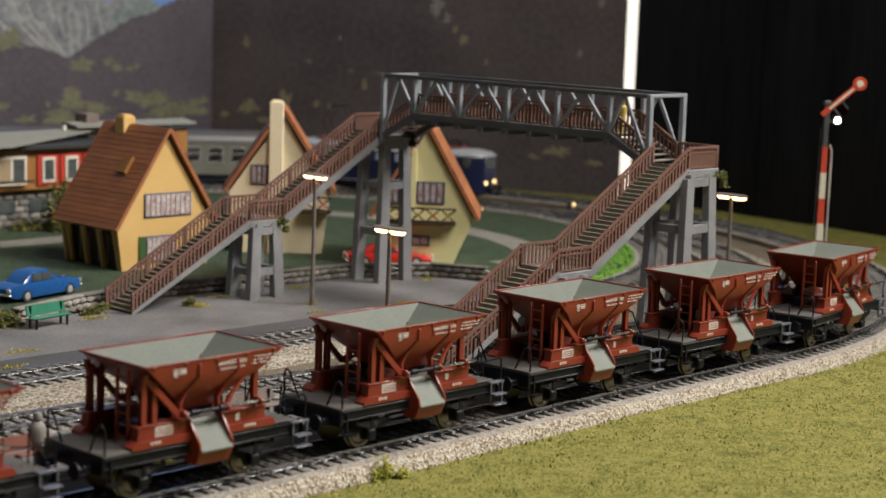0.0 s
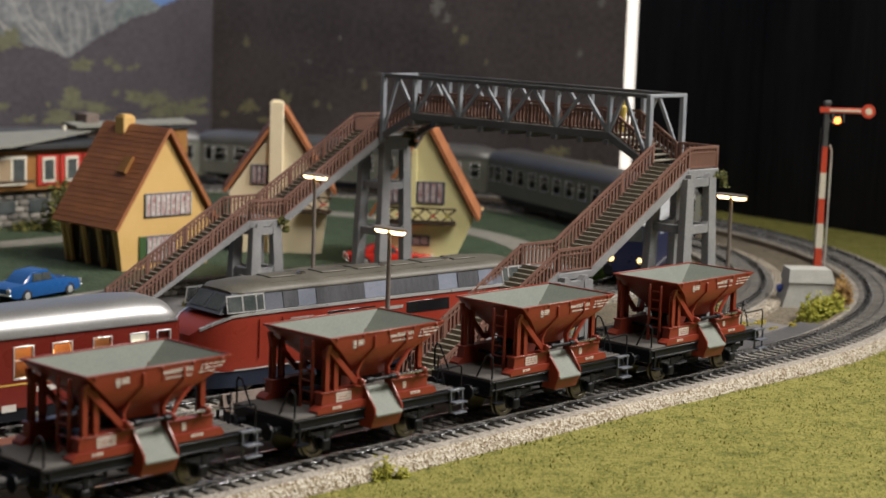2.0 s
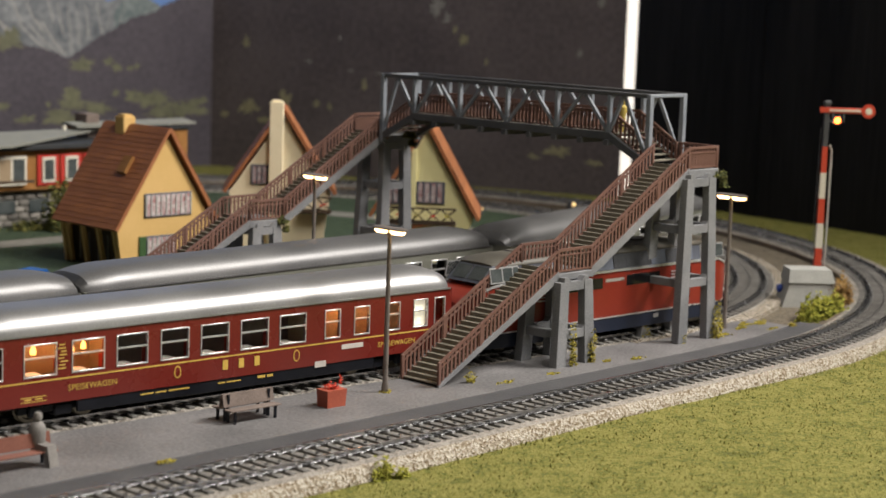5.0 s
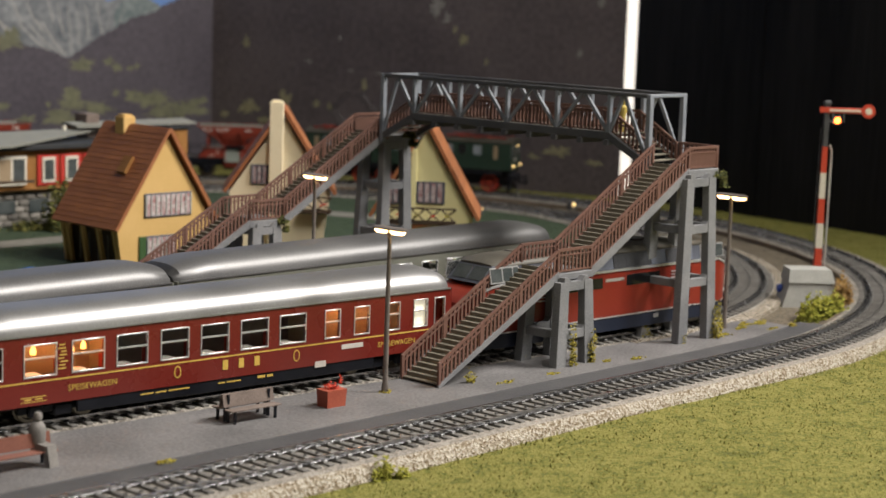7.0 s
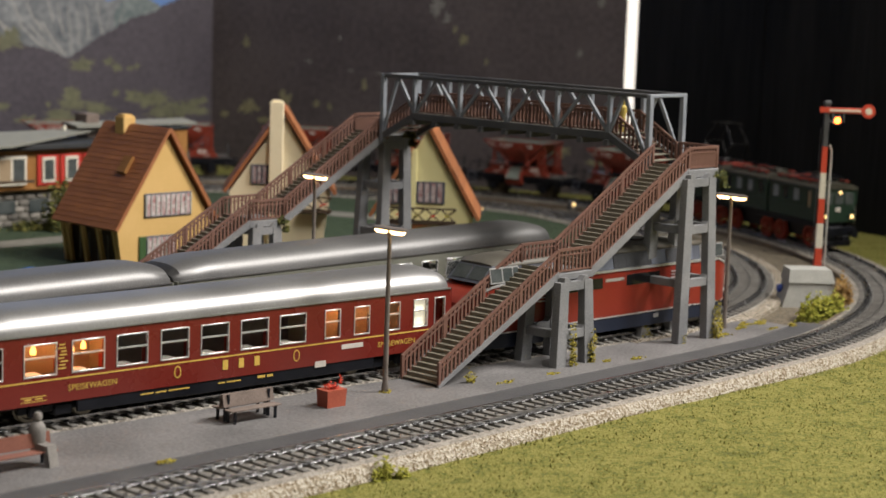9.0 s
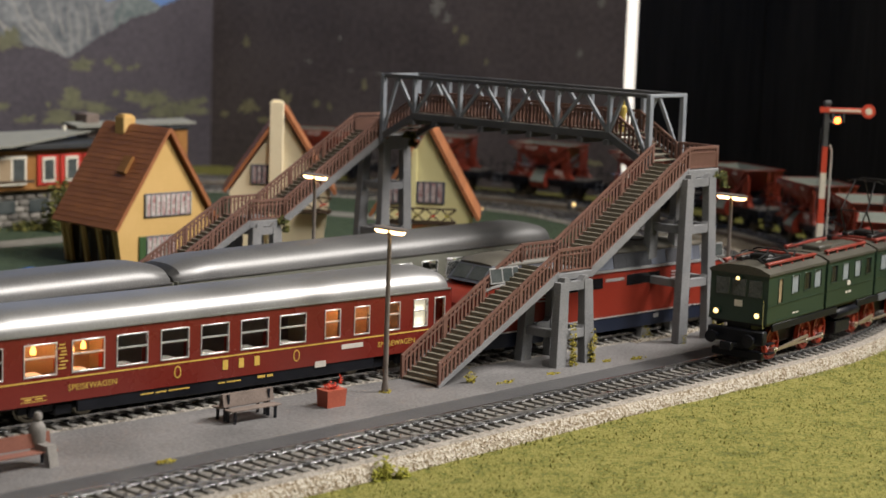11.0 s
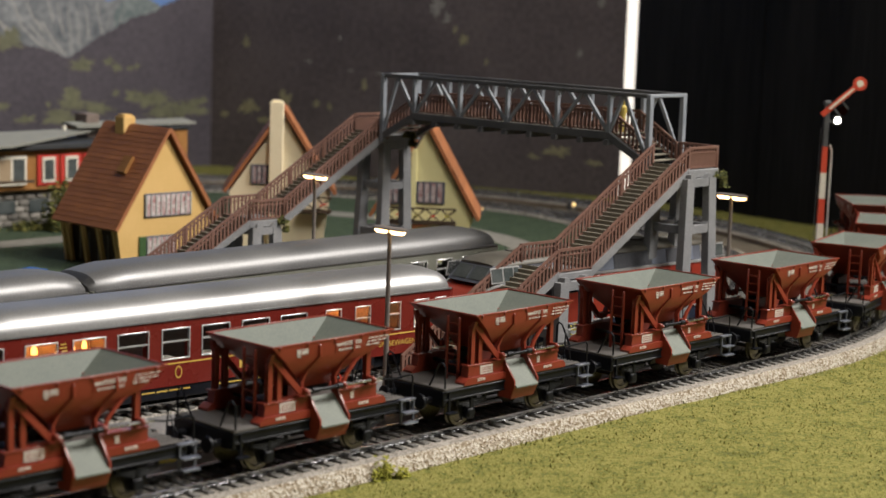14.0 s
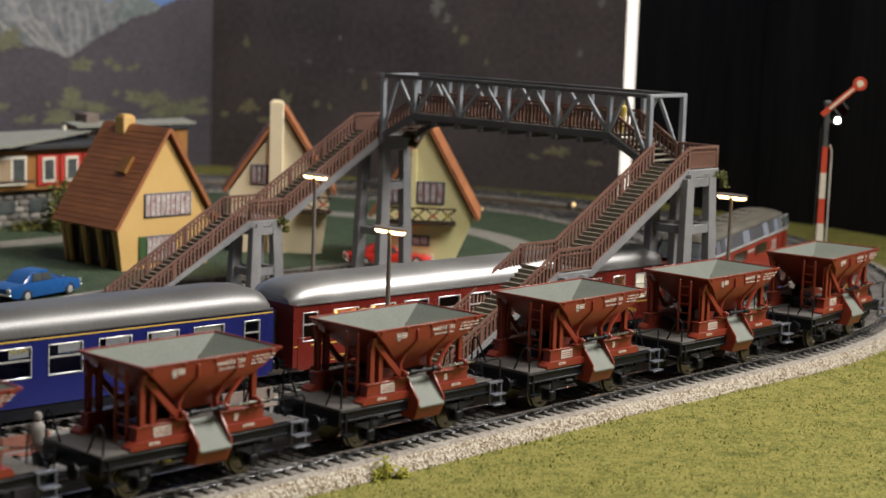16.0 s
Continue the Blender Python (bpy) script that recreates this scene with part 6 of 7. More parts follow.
def blue_loco():
    v = thing("electric_locomotive", "dark blue electric locomotive with silver roof and white window band", "locomotive")
    H = 9.0
    st = [(-H, 1.15), (-H + 0.35, 1.38), (-H + 1.2, 1.5), (H - 1.2, 1.5), (H - 0.35, 1.38), (H, 1.15)]
    part("body", Shape().loft([[(x, -w, 0.75), (x, -w, 3.7), (x, w, 3.7), (x, w, 0.75)] for x, w in st]), E_BLUE, v)
    part("skirt", Shape().box(-H + 0.8, H - 0.8, -1.4, 1.4, 0.3, 0.76, 0.1), FRAME_BLACK, v)
    rings = []
    for x, w, t in ((-H - 0.1, 1.0, 3.78), (-H + 0.3, 1.40, 4.0), (-H + 1.2, 1.54, 4.15), (H - 1.2, 1.54, 4.15), (H - 0.3, 1.40, 4.0), (H + 0.1, 1.0, 3.78)):
        rings.append([(x, -w, 3.55)] + [(x, -w * math.cos(math.pi * k / 10), 3.7 + (t - 3.7) * math.sin(math.pi * k / 10)) for k in range(11)] + [(x, w, 3.55)])
    part("roof", Shape().loft(rings), E_SILVER, v, "bright silver roof")
    part("roof_box", Shape().box(-1.6, 1.6, -0.7, 0.7, 4.05, 4.75, 0.25), SIGNAL_WHITE, v, "white roof cover")
    for s in (-1, 1):
        for x in (-6.0, -4.2, -2.4, -0.6, 1.2, 3.0, 4.8):
            part("side_window", Shape().box(x, x + 1.35, min(s * 1.48, s * 1.53), max(s * 1.48, s * 1.53), 2.75, 3.4, 0.02), LOCO_PALE, v, "pale side window")
        part("belt_line", Shape().box(-H + 1.2, H - 1.2, min(s * 1.5, s * 1.52), max(s * 1.5, s * 1.52), 0.95, 1.02), CHROME, v)
        for e in (-1, 1):
            part("cab_window", Shape().box(min(e * 7.2, e * 7.9), max(e * 7.2, e * 7.9), min(s * 1.48, s * 1.53), max(s * 1.48, s * 1.53), 2.7, 3.45, 0.02), CAR_GLASS, v)
    for e in (-1, 1):
        for y in (-0.55, 0.55):
            part("front_window", Shape().box(min(e * (H - 0.02), e * (H + 0.04)), max(e * (H - 0.02), e * (H + 0.04)), y - 0.42, y + 0.42, 2.6, 3.4, 0.02), CAR_GLASS, v)
        for y in (-0.85, 0.85):
            part("headlight", Shape().turn([(0.15, 0), (0.15, e * 0.1)], (e * H, y, 1.5), "x", 10), HEADLIGHT if e < 0 else CHROME, v)
        buffers(v, e * (H - 0.1), e, 0.95)
        for dx in (3.2, 6.4):
            for s in (-1, 1):
                part("wheel", HOPPER_WHEEL, None, v, m=at(e * dx, s * 0.8, 0.55, 0 if s < 0 else 180))
        part("roof_gear", Shape().box(min(e * 3.0, e * 6.6), max(e * 3.0, e * 6.6), -0.9, -0.75, 4.2, 4.35, 0.03).box(min(e * 3.0, e * 6.6), max(e * 3.0, e * 6.6), 0.75, 0.9, 4.2, 4.35, 0.03)
             .box(min(e * 3.0, e * 3.2), max(e * 3.0, e * 3.2), -0.9, 0.9, 4.2, 4.35, 0.03).box(min(e * 6.4, e * 6.6), max(e * 6.4, e * 6.6), -0.9, 0.9, 4.2, 4.35, 0.03), E_RED, v, "red roof gear")
    pantograph(v, -4.9, 0.75, 4.36, 0.4, WIRE, 1.6)
    pantograph(v, 4.9, 0.75, 4.36, 2.6, WIRE, 1.1)
    return v


FIRST_HOPPER, FIRST_WHEELS = hopper_wagon()
HOPPERS = [(FIRST_HOPPER, FIRST_WHEELS)]
for _ in range(7):
    c = copy_thing(FIRST_HOPPER, at(0, 0, 0))
    HOPPERS.append((c, [o for o in c.children if o.name.startswith("wheelset")]))
ROD_LOCO, ROD_WHEELS, RODS = rod_loco()
DIESEL = express_loco()
DINER = diner()
BLUE_HOLES = [(-11.2, -10.5, 1.95, 3.05)] + [(-9.6 + 2.2 * k, -8.2 + 2.2 * k, 1.95, 3.05) for k in range(9)] + [(10.5, 11.2, 1.95, 3.05)]
BLUE_COACH = coach("passenger_coach", "deep blue first-class coach with grey roof and yellow line", 23.9, COACH_BLUE, GREY_ROOF, BLUE_HOLES, GOLD_PRINT, z_sill=3.32)
part("blind", Shape().box(8.0, 9.4, -1.44, -1.40, 1.9, 3.1), CLOTH, BLUE_COACH, "white drawn blind")
part("sign_plate", Shape().box(4.9, 5.9, -1.62, -1.60, 1.25, 1.55), WHITE_PRINT, BLUE_COACH, "white sign plate")
part("sign_plate", Shape().box(8.7, 8.95, -1.62, -1.60, 1.42, 1.62), WHITE_PRINT, BLUE_COACH, "white sign plate")
OLIVE_HOLES = [(-12.2, -11.5, 1.95, 3.05)] + [(-10.6 + 1.9 * k, -9.5 + 1.9 * k, 1.95, 3.05) for k in range(12)] + [(11.6, 12.2, 1.95, 3.05)]
SILVER_COACH = coach("passenger_coach", "grey-green express coach with silver-grey roof", 26.2, COACH_OLIVE, GREY_ROOF, OLIVE_HOLES, group="express coaches", end_round=1.4)
SILVER_COACH_2 = copy_thing(SILVER_COACH, at(0, 0, 0))
SILVER_COACH_3 = copy_thing(SILVER_COACH, at(0, 0, 0))
BLUE_LOCO = blue_loco()


# ---- houses ----
def gable_house(label, y0, depth, xa, xl, xr, z_eave, z_ridge, wall_m, inset, windows, chimney=None, balcony=None, open_side=False, m=None):
    """A steep-roofed chalet whose gable faces -y. xa: ridge, xl and xr: eaves."""
    h = thing("house", label, "house", m or at(0, 0, 0), group="chalets")
    y1 = y0 + depth
    k = (z_ridge - z_eave) / (xa - xl)
    f = 0.22
    gable = [(xl + inset, 0), (xr - inset, 0), (xr - f, z_eave), (xa, z_ridge - 0.3), (xl + f, z_eave)]
    for y in (y0, y1 - 0.25):
        part("gable_wall", Shape().prism(gable, "y", y, y + 0.25), wall_m, h)
    for a, b in (((xl + inset, 0), (xl + f, z_eave)), ((xr - inset, 0), (xr - f, z_eave))):
        s = 1 if a[0] < xa else -1
        if not (open_side and s > 0):
            part("side_wall", Shape().prism([a, (a[0] + s * 0.25, 0), (b[0] + s * 0.25, z_eave), b], "y", y0 + 0.25, y1 - 0.25), wall_m, h)
        else:
            part("side_wall", Shape().prism([(a[0] + 0.5, 0), (a[0] + 0.7, 0), (b[0] + 0.9, z_eave), (b[0] + 0.7, z_eave)], "y", y0 + 0.25, y1 - 0.25), WOOD_DARK, h, "dark timber side wall")
            for n in range(4):
                y = y0 + 0.5 + (depth - 1.0) * n / 3
                part("timber_post", Shape().hexa([(a[0] + 0.1, y - 0.12, 0), (a[0] + 0.35, y - 0.12, 0), (a[0] + 0.35, y + 0.12, 0), (a[0] + 0.1, y + 0.12, 0)],
                                                 [(b[0], y - 0.12, z_eave), (b[0] + 0.25, y - 0.12, z_eave), (b[0] + 0.25, y + 0.12, z_eave), (b[0], y + 0.12, z_eave)]), RENDER_YELLOW, h)
            for n in range(5):
                y = y0 + 1.0 + (depth - 2.0) * n / 4
                part("window_bar", Shape().box(a[0] + 0.36, a[0] + 0.44, y - 0.05, y + 0.05, 0.2, z_eave - 0.2), PATH_GREY, h)
    # roof: one sheet on each side with rows of tiles on it
    for xe in (xl, xr):
        s = 1 if xe < xa else -1
        ax, az = xa, z_ridge
        ex, ez = xe, z_eave - 0.05
        d = Vector((ax - ex, 0, az - ez))
        L = d.length
        d.normalize()
        nrm = Vector((-s * d.z * s, 0, d.x * s)) if s > 0 else Vector((d.z, 0, -d.x))
        if nrm.z < 0:
            nrm = -nrm
        sh = Shape().hexa([(ex, y0 - 0.35, ez), (ax, y0 - 0.35, az), (ax, y1 + 0.35, az), (ex, y1 + 0.35, ez)],
                          [(ex + nrm.x * 0.2, y0 - 0.35, ez + nrm.z * 0.2), (ax + nrm.x * 0.02, y0 - 0.35, az + 0.24), (ax + nrm.x * 0.02, y1 + 0.35, az + 0.24), (ex + nrm.x * 0.2, y1 + 0.35, ez + nrm.z * 0.2)])
        roof = part("roof", sh, ROOF_TILE, h, "brown tiled roof")
        rows = int(L / 0.34)
        for i in range(rows):
            p = Vector((ex, 0, ez)) + d * (L * i / rows)
            q = Vector((ex, 0, ez)) + d * (L * (i + 1.15) / rows)
            a0, a1 = p + nrm * 0.235, q + nrm * 0.21
            part("roof_course", Shape().hexa([(p.x + nrm.x * 0.15, y0 - 0.36, p.z + nrm.z * 0.15), (a0.x, y0 - 0.36, a0.z), (a0.x, y1 + 0.36, a0.z), (p.x + nrm.x * 0.15, y1 + 0.36, p.z + nrm.z * 0.15)],
                                          [(q.x + nrm.x * 0.15, y0 - 0.36, q.z + nrm.z * 0.15), (a1.x, y0 - 0.36, a1.z), (a1.x, y1 + 0.36, a1.z), (q.x + nrm.x * 0.15, y1 + 0.36, q.z + nrm.z * 0.15)]), ROOF_TILE, roof)
    for x0, x1, z0, z1, bars, shutters in windows:
        w = part("window", Shape().box(x0 - 0.1, x1 + 0.1, y0 - 0.08, y0 + 0.05, z0 - 0.1, z1 + 0.1, 0.02), LOCO_SLATE, h, "dark framed window")
        part("pane", Shape().box(x0, x1, y0 - 0.10, y0 - 0.07, z0, z1), CURTAIN, w)
        for n in range(bars + 1):
            x = x0 + (x1 - x0) * n / bars
            part("window_bar", Shape().box(x - 0.05, x + 0.05, y0 - 0.15, y0 - 0.06, z0, z1), HUT if bars > 5 else LOCO_SLATE, w)
        if shutters:
            part("shutter", Shape().box(x0 - 0.62, x0 - 0.12, y0 - 0.12, y0, z0 - 0.1, z1 + 0.1, 0.02), SHUTTER, h, "green shutter")
    if chimney:
        cx0, cx1, cy0, cy1, cz0, cz1 = chimney
        part("chimney", Shape().box(cx0, cx1, cy0, cy1, cz0, cz1, 0.05).box(cx0 + 0.15, cx1 - 0.15, cy0 + 0.15, cy1 - 0.15, cz1 - 0.05, cz1 + 0.12), wall_m, h)
    if balcony:
        bx0, bx1, bz = balcony
        part("balcony_floor", Shape().box(bx0, bx1, y0 - 0.9, y0, bz - 0.18, bz, 0.03), WOOD_DARK, h)
        for z in (bz + 0.9, bz + 0.1):
            part("balcony_rail", Shape().box(bx0, bx1, y0 - 0.9, y0 - 0.78, z - 0.1, z), WOOD_DARK, h)
        n = int((bx1 - bx0) / 0.9)
        for i in range(n):
            xa_, xb_ = bx0 + (bx1 - bx0) * i / n, bx0 + (bx1 - bx0) * (i + 1) / n
            for p, q in (((xa_, bz), (xb_, bz + 0.85)), ((xb_, bz), (xa_, bz + 0.85))):
                part("balcony_lattice", Shape().tube([(p[0], y0 - 0.84, p[1]), (q[0], y0 - 0.84, q[1])], 0.05, 4), WOOD_DARK, h)
            part("flower_box", Shape().clump((xa_ + 0.4, y0 - 0.95, bz + 0.35), (0.35, 0.1, 0.3), 12, 0.08, rnd), FLOWER if i % 2 else MOSS, h, "small balcony flowers")
    return h


gable_house("ochre chalet with steep brown roof and open timber side", 37.7, 5.7, 14.5, 10.7, 18.3, 2.5, 8.2, RENDER_YELLOW, 0.6,
            [(12.95, 16.3, 3.2, 4.45, 9, False), (13.1, 15.2, 0.5, 1.9, 6, True)], (13.95, 14.85, 41.2, 42.1, 7.0, 8.85), None, True)
gable_house("cream chalet with a broad chimney on its gable", 0, 6.0, 0, -3.55, 3.35, 3.9, 9.1, RENDER_CREAM, 0.7,
            [(-1.9, -0.95, 4.5, 5.6, 3, False)], (-0.85, 0.05, -0.4, 0.4, 0.0, 9.75), (1.2, 3.2, 2.9), m=at(24.3, 38.3, 0, -42))
gable_house("lemon yellow chalet with a lattice balcony", 0, 5.5, 0, -3.3, 3.3, 3.0, 8.75, RENDER_LEMON, 1.45,
            [(-0.45, 1.15, 4.0, 5.2, 4, False), (-2.3, -1.3, 3.9, 4.9, 3, False), (-0.7, 0.3, 1.35, 1.8, 2, False)], None, (-2.7, 2.0, 2.85), m=at(28.3, 29.4, 0, -49))
part("pilaster", Shape().box(-0.9, -0.55, -0.14, 0.0, 2.9, 7.3, 0.03), RENDER_LEMON, [o for o in bpy.data.objects if o.name.startswith("house")][-1])
part("dormer_window", Shape().hexa([(12.55, 39.0, 5.62), (13.15, 39.0, 6.55), (13.15, 39.8, 6.55), (12.55, 39.8, 5.62)], [(12.35, 39.0, 5.75), (12.95, 39.0, 6.68), (12.95, 39.8, 6.68), (12.35, 39.8, 5.75)]), WOOD_ORANGE,
     [o for o in bpy.data.objects if o.name == "house"][0], "small orange roof window")


def station():
    b = thing("station_building", "flat-roofed timber building with red panels on a stone base", "building", at(0, 0, 0))
    part("stone_base", Shape().box(6, 25.5, 57.2, 66, 0, 2.6, 0.05), STONE, b, "grey rubble stone base")
    r = random.Random(4)
    st = Shape().box(-0.4, 0.4, -0.1, 0.1, -0.18, 0.18, 0.08).mesh("stone", STONE)
    for i in range(22):
        for j in range(5):
            part("stone", st, None, b, m=at(6.6 + 0.88 * i + 0.4 * (j % 2), 57.15, 0.3 + 0.46 * j, r.uniform(-4, 4)))
    part("timber_wall", Shape().box(6, 26.5, 56.6, 66, 2.6, 5.4, 0.05), WOOD_ORANGE, b, "orange-brown timber wall")
    for k in range(4):
        x = 18.2 + 1.9 * k
        part("red_panel", Shape().box(x, x + 1.75, 56.45, 56.6, 2.9, 5.0, 0.02), PANEL_RED, b, "bright red wall panel")
        w = part("window", Shape().box(x + 0.35, x + 1.4, 56.35, 56.5, 3.1, 4.85, 0.02), SIGNAL_WHITE, b, "white framed window")
        part("pane", Shape().box(x + 0.52, x + 1.23, 56.31, 56.36, 3.3, 4.65), CAR_GLASS, w)
    for k in range(3):
        x = 9.5 + 2.7 * k
        w = part("window", Shape().box(x, x + 2.4, 56.4, 56.58, 3.0, 5.0, 0.02), SIGNAL_WHITE, b, "wide white framed window")
        part("pane", Shape().box(x + 0.2, x + 1.1, 56.36, 56.41, 3.2, 4.8), INTERIOR, w)
        part("pane", Shape().box(x + 1.3, x + 2.2, 56.36, 56.41, 3.2, 4.8), CAR_GLASS, w)
        part("basement_window", Shape().box(x + 3.0, x + 4.6, 57.0, 57.1, 1.0, 1.9, 0.02), CAR_GLASS, b)
    part("balcony_rail", Shape().box(7, 17.6, 55.9, 56.0, 3.2, 3.4, 0.02), WOOD_DARK, b)
    part("dark_roof", Shape().box(5.5, 27, 56.0, 66.6, 5.4, 5.75, 0.05), BITUMEN, b, "dark bitumen roof edge")
    part("canopy", Shape().hexa([(3.0, 54.8, 5.75), (15.0, 54.8, 5.75), (27.0, 60, 6.35), (3.0, 60, 6.0)], [(3.0, 54.8, 5.9), (15.0, 54.8, 5.9), (27.0, 60, 6.45), (3.0, 60, 6.15)]), FLAT_ROOF, b, "pale grey flat canopy")
    part("canopy", Shape().hexa([(23.0, 58.6, 6.55), (33.8, 58.6, 6.55), (33.8, 60.2, 6.75), (23.0, 60.2, 6.75)], [(23.0, 58.6, 6.68), (33.8, 58.6, 6.68), (33.8, 60.2, 6.88), (23.0, 60.2, 6.88)]), FLAT_ROOF, b, "pale grey flat canopy")
    for x in (22.5, 29.5, 32.0):
        part("canopy_post", Shape().box(x - 0.12, x + 0.12, 59.4, 59.65, 5.0, 6.7), SIGNAL_WHITE, b)
    part("timber_wall", Shape().box(26.5, 33.0, 58.6, 65, 0.0, 6.2, 0.05), WOOD_ORANGE, b, "orange-brown timber wall")
    part("chimney", Shape().box(24.45, 25.58, 59.5, 61.0, 5.4, 7.45, 0.05), BENCH_WOOD, b, "brown weathered chimney")
    part("roof_edge", Shape().box(26.3, 33.2, 58.4, 65.2, 6.2, 6.4, 0.05), BITUMEN, b)


station()


# ---- low stone wall, signal, hut ----
def stone_wall():
    w = thing("stone_wall", "low retaining wall of grey rubble stones", "stone wall", at(0, 0, 0))
    pts = [(-3, 27.3), (2.0, 28.9), (8.2, 29.6), (14.5, 29.0), (20.8, 28.7), (25.5, 26.1), (27.2, 23.0)]
    r = random.Random(11)
    shapes = []
    for k in range(5):
        sh = Shape()
        n = 9
        a = [(0.30 * (1 + r.uniform(-.2, .25)) * math.cos(math.tau * i / n), 0.17 * (1 + r.uniform(-.2, .2)) * math.sin(math.tau * i / n)) for i in range(n)]
        sh.loft([[(p[0], -0.12, p[1]) for p in a], [(p[0], -0.22, p[1] * 0.9) for p in a], [(p[0] * 0.7, -0.27, p[1] * 0.6) for p in a]])
        shapes.append(sh.mesh("stone", STONE))
    for (xa, ya), (xb, yb) in zip(pts, pts[1:]):
        L = math.hypot(xb - xa, yb - ya)
        rz = math.degrees(math.atan2(yb - ya, xb - xa))
        part("wall_core", Shape().box(0, L, -0.15, 0.25, 0, 0.72), EARTH, w, m=at(xa, ya, 0, rz))
        part("coping", Shape().box(-0.05, L, -0.28, 0.28, 0.72, 0.84, 0.03), STONE, w, m=at(xa, ya, 0, rz))
        c, s = math.cos(radians(rz)), math.sin(radians(rz))
        n = int(L / 0.56)
        for i in range(n):
            for j in range(2):
                d = (i + 0.5 + 0.4 * (j % 2)) * L / n
                part("stone", shapes[(i * 3 + j) % 5], None, w, m=at(xa + c * d, ya + s * d, 0.19 + 0.35 * j, rz))


stone_wall()


def signal():
    s = thing("semaphore_signal", "red and white banded semaphore signal with a round-ended arm", "railway signal", at(40.75, 8.62, 0.0, -47) @ Matrix.Diagonal((1.03, 1.03, 1.03, 1)))
    part("foot", Shape().box(-0.6, 0.6, -0.6, 0.6, -0.32, 0.5, 0.06), HUT, s)
    z = 0.5
    for k, top in enumerate((2.6, 4.05, 5.5, 7.0, 8.5)):
        a, b = 0.22 - 0.009 * z, 0.22 - 0.009 * top
        part("mast_band", Shape().loft([[(-a, -a, z), (a, -a, z), (a, a, z), (-a, a, z)], [(-b, -b, top), (b, -b, top), (b, b, top), (-b, b, top)]]), SIGNAL_RED if k % 2 == 0 else SIGNAL_WHITE, s,
             "red band" if k % 2 == 0 else "white band")
        z = top
    part("mast_head", Shape().box(-0.14, 0.14, -0.14, 0.14, 8.5, 11.0, 0.03).box(-0.2, 0.2, -0.2, 0.2, 10.9, 11.15, 0.05), SHADED_GIRDER_DARK_METAL, s)
    part("back_mast", Shape().tube([(0.42, 0.05, 0.4), (0.42, 0.05, 8.3), (0.25, 0, 8.6)], 0.06, 6), HUT, s)
    part("wire", Shape().tube([(-0.38, 0, 0.4), (-0.28, 0, 9.6)], 0.02, 4), SHADED_GIRDER_DARK_METAL, s)
    part("lamp_case", Shape().box(0.42, 0.86, 0.02, 0.35, 9.75, 10.3, 0.06), SHADED_GIRDER_DARK_METAL, s)
    part("lamp_bracket", Shape().box(0.0, 0.5, 0.05, 0.15, 9.9, 10.0), SHADED_GIRDER_DARK_METAL, s)
    part("bulb", Shape().turn([(0.02, -0.10), (0.15, -0.07), (0.19, 0.0), (0.19, 0.03)], (0.64, 0, 10.03), "y", 14), BULB, s, "glowing signal lamp")
    arm = part("signal_arm", Shape().box(-0.45, 2.1, -0.20, -0.14, -0.16, 0.16, 0.02).turn([(0.40, -0.21), (0.40, -0.13)], (2.35, 0, 0), "y", 18), SIGNAL_RED, s, "red arm with a round end", m=at(0, 0, 10.62))
    part("arm_stripe", Shape().box(0.1, 1.9, -0.225, -0.20, -0.06, 0.06).turn([(0.20, -0.225), (0.20, -0.21)], (2.35, 0, 0), "y", 14), SIGNAL_WHITE, arm)
    part("red_lens", Shape().turn([(0.26, -0.165), (0.26, -0.145)], (0.64, 0, -0.59), "y", 14), RED_GLASS, arm, "red glass lens")
    part("lens_ring", Shape().box(0.28, 0.38, -0.2, -0.15, -0.6, -0.1).box(0.90, 0.98, -0.2, -0.15, -0.7, -0.1), SHADED_GIRDER_DARK_METAL, arm)
    return s, arm


SIGNAL, ARM = signal()
hut = thing("equipment_hut", "pale grey concrete equipment hut with a flat lid", "hut", at(38.0, 7.5, -0.35, -44))
part("body", Shape().hexa([(-1.75, -1.15, 0), (1.5, -1.15, 0), (1.5, 1.0, 0), (-1.75, 1.0, 0)], [(-1.25, -0.95, 1.5), (1.2, -0.95, 1.5), (1.2, 0.9, 1.5), (-1.25, 0.9, 1.5)]), HUT, hut)
part("lid", Shape().hexa([(-1.4, -1.05, 1.45), (1.35, -1.05, 1.45), (1.35, 0.95, 1.45), (-1.4, 0.95, 1.45)], [(-1.3, -0.85, 2.2), (1.15, -0.85, 2.2), (1.15, 0.85, 2.2), (-1.3, 0.85, 2.2)]), HUT, hut)
part("coil", Shape().turn([(0.2, 0), (0.24, 0.1), (0.2, 0.5)], (-1.7, 0.4, 0.9), "x", 10), BLUE_PLASTIC, hut, "blue plastic coil")


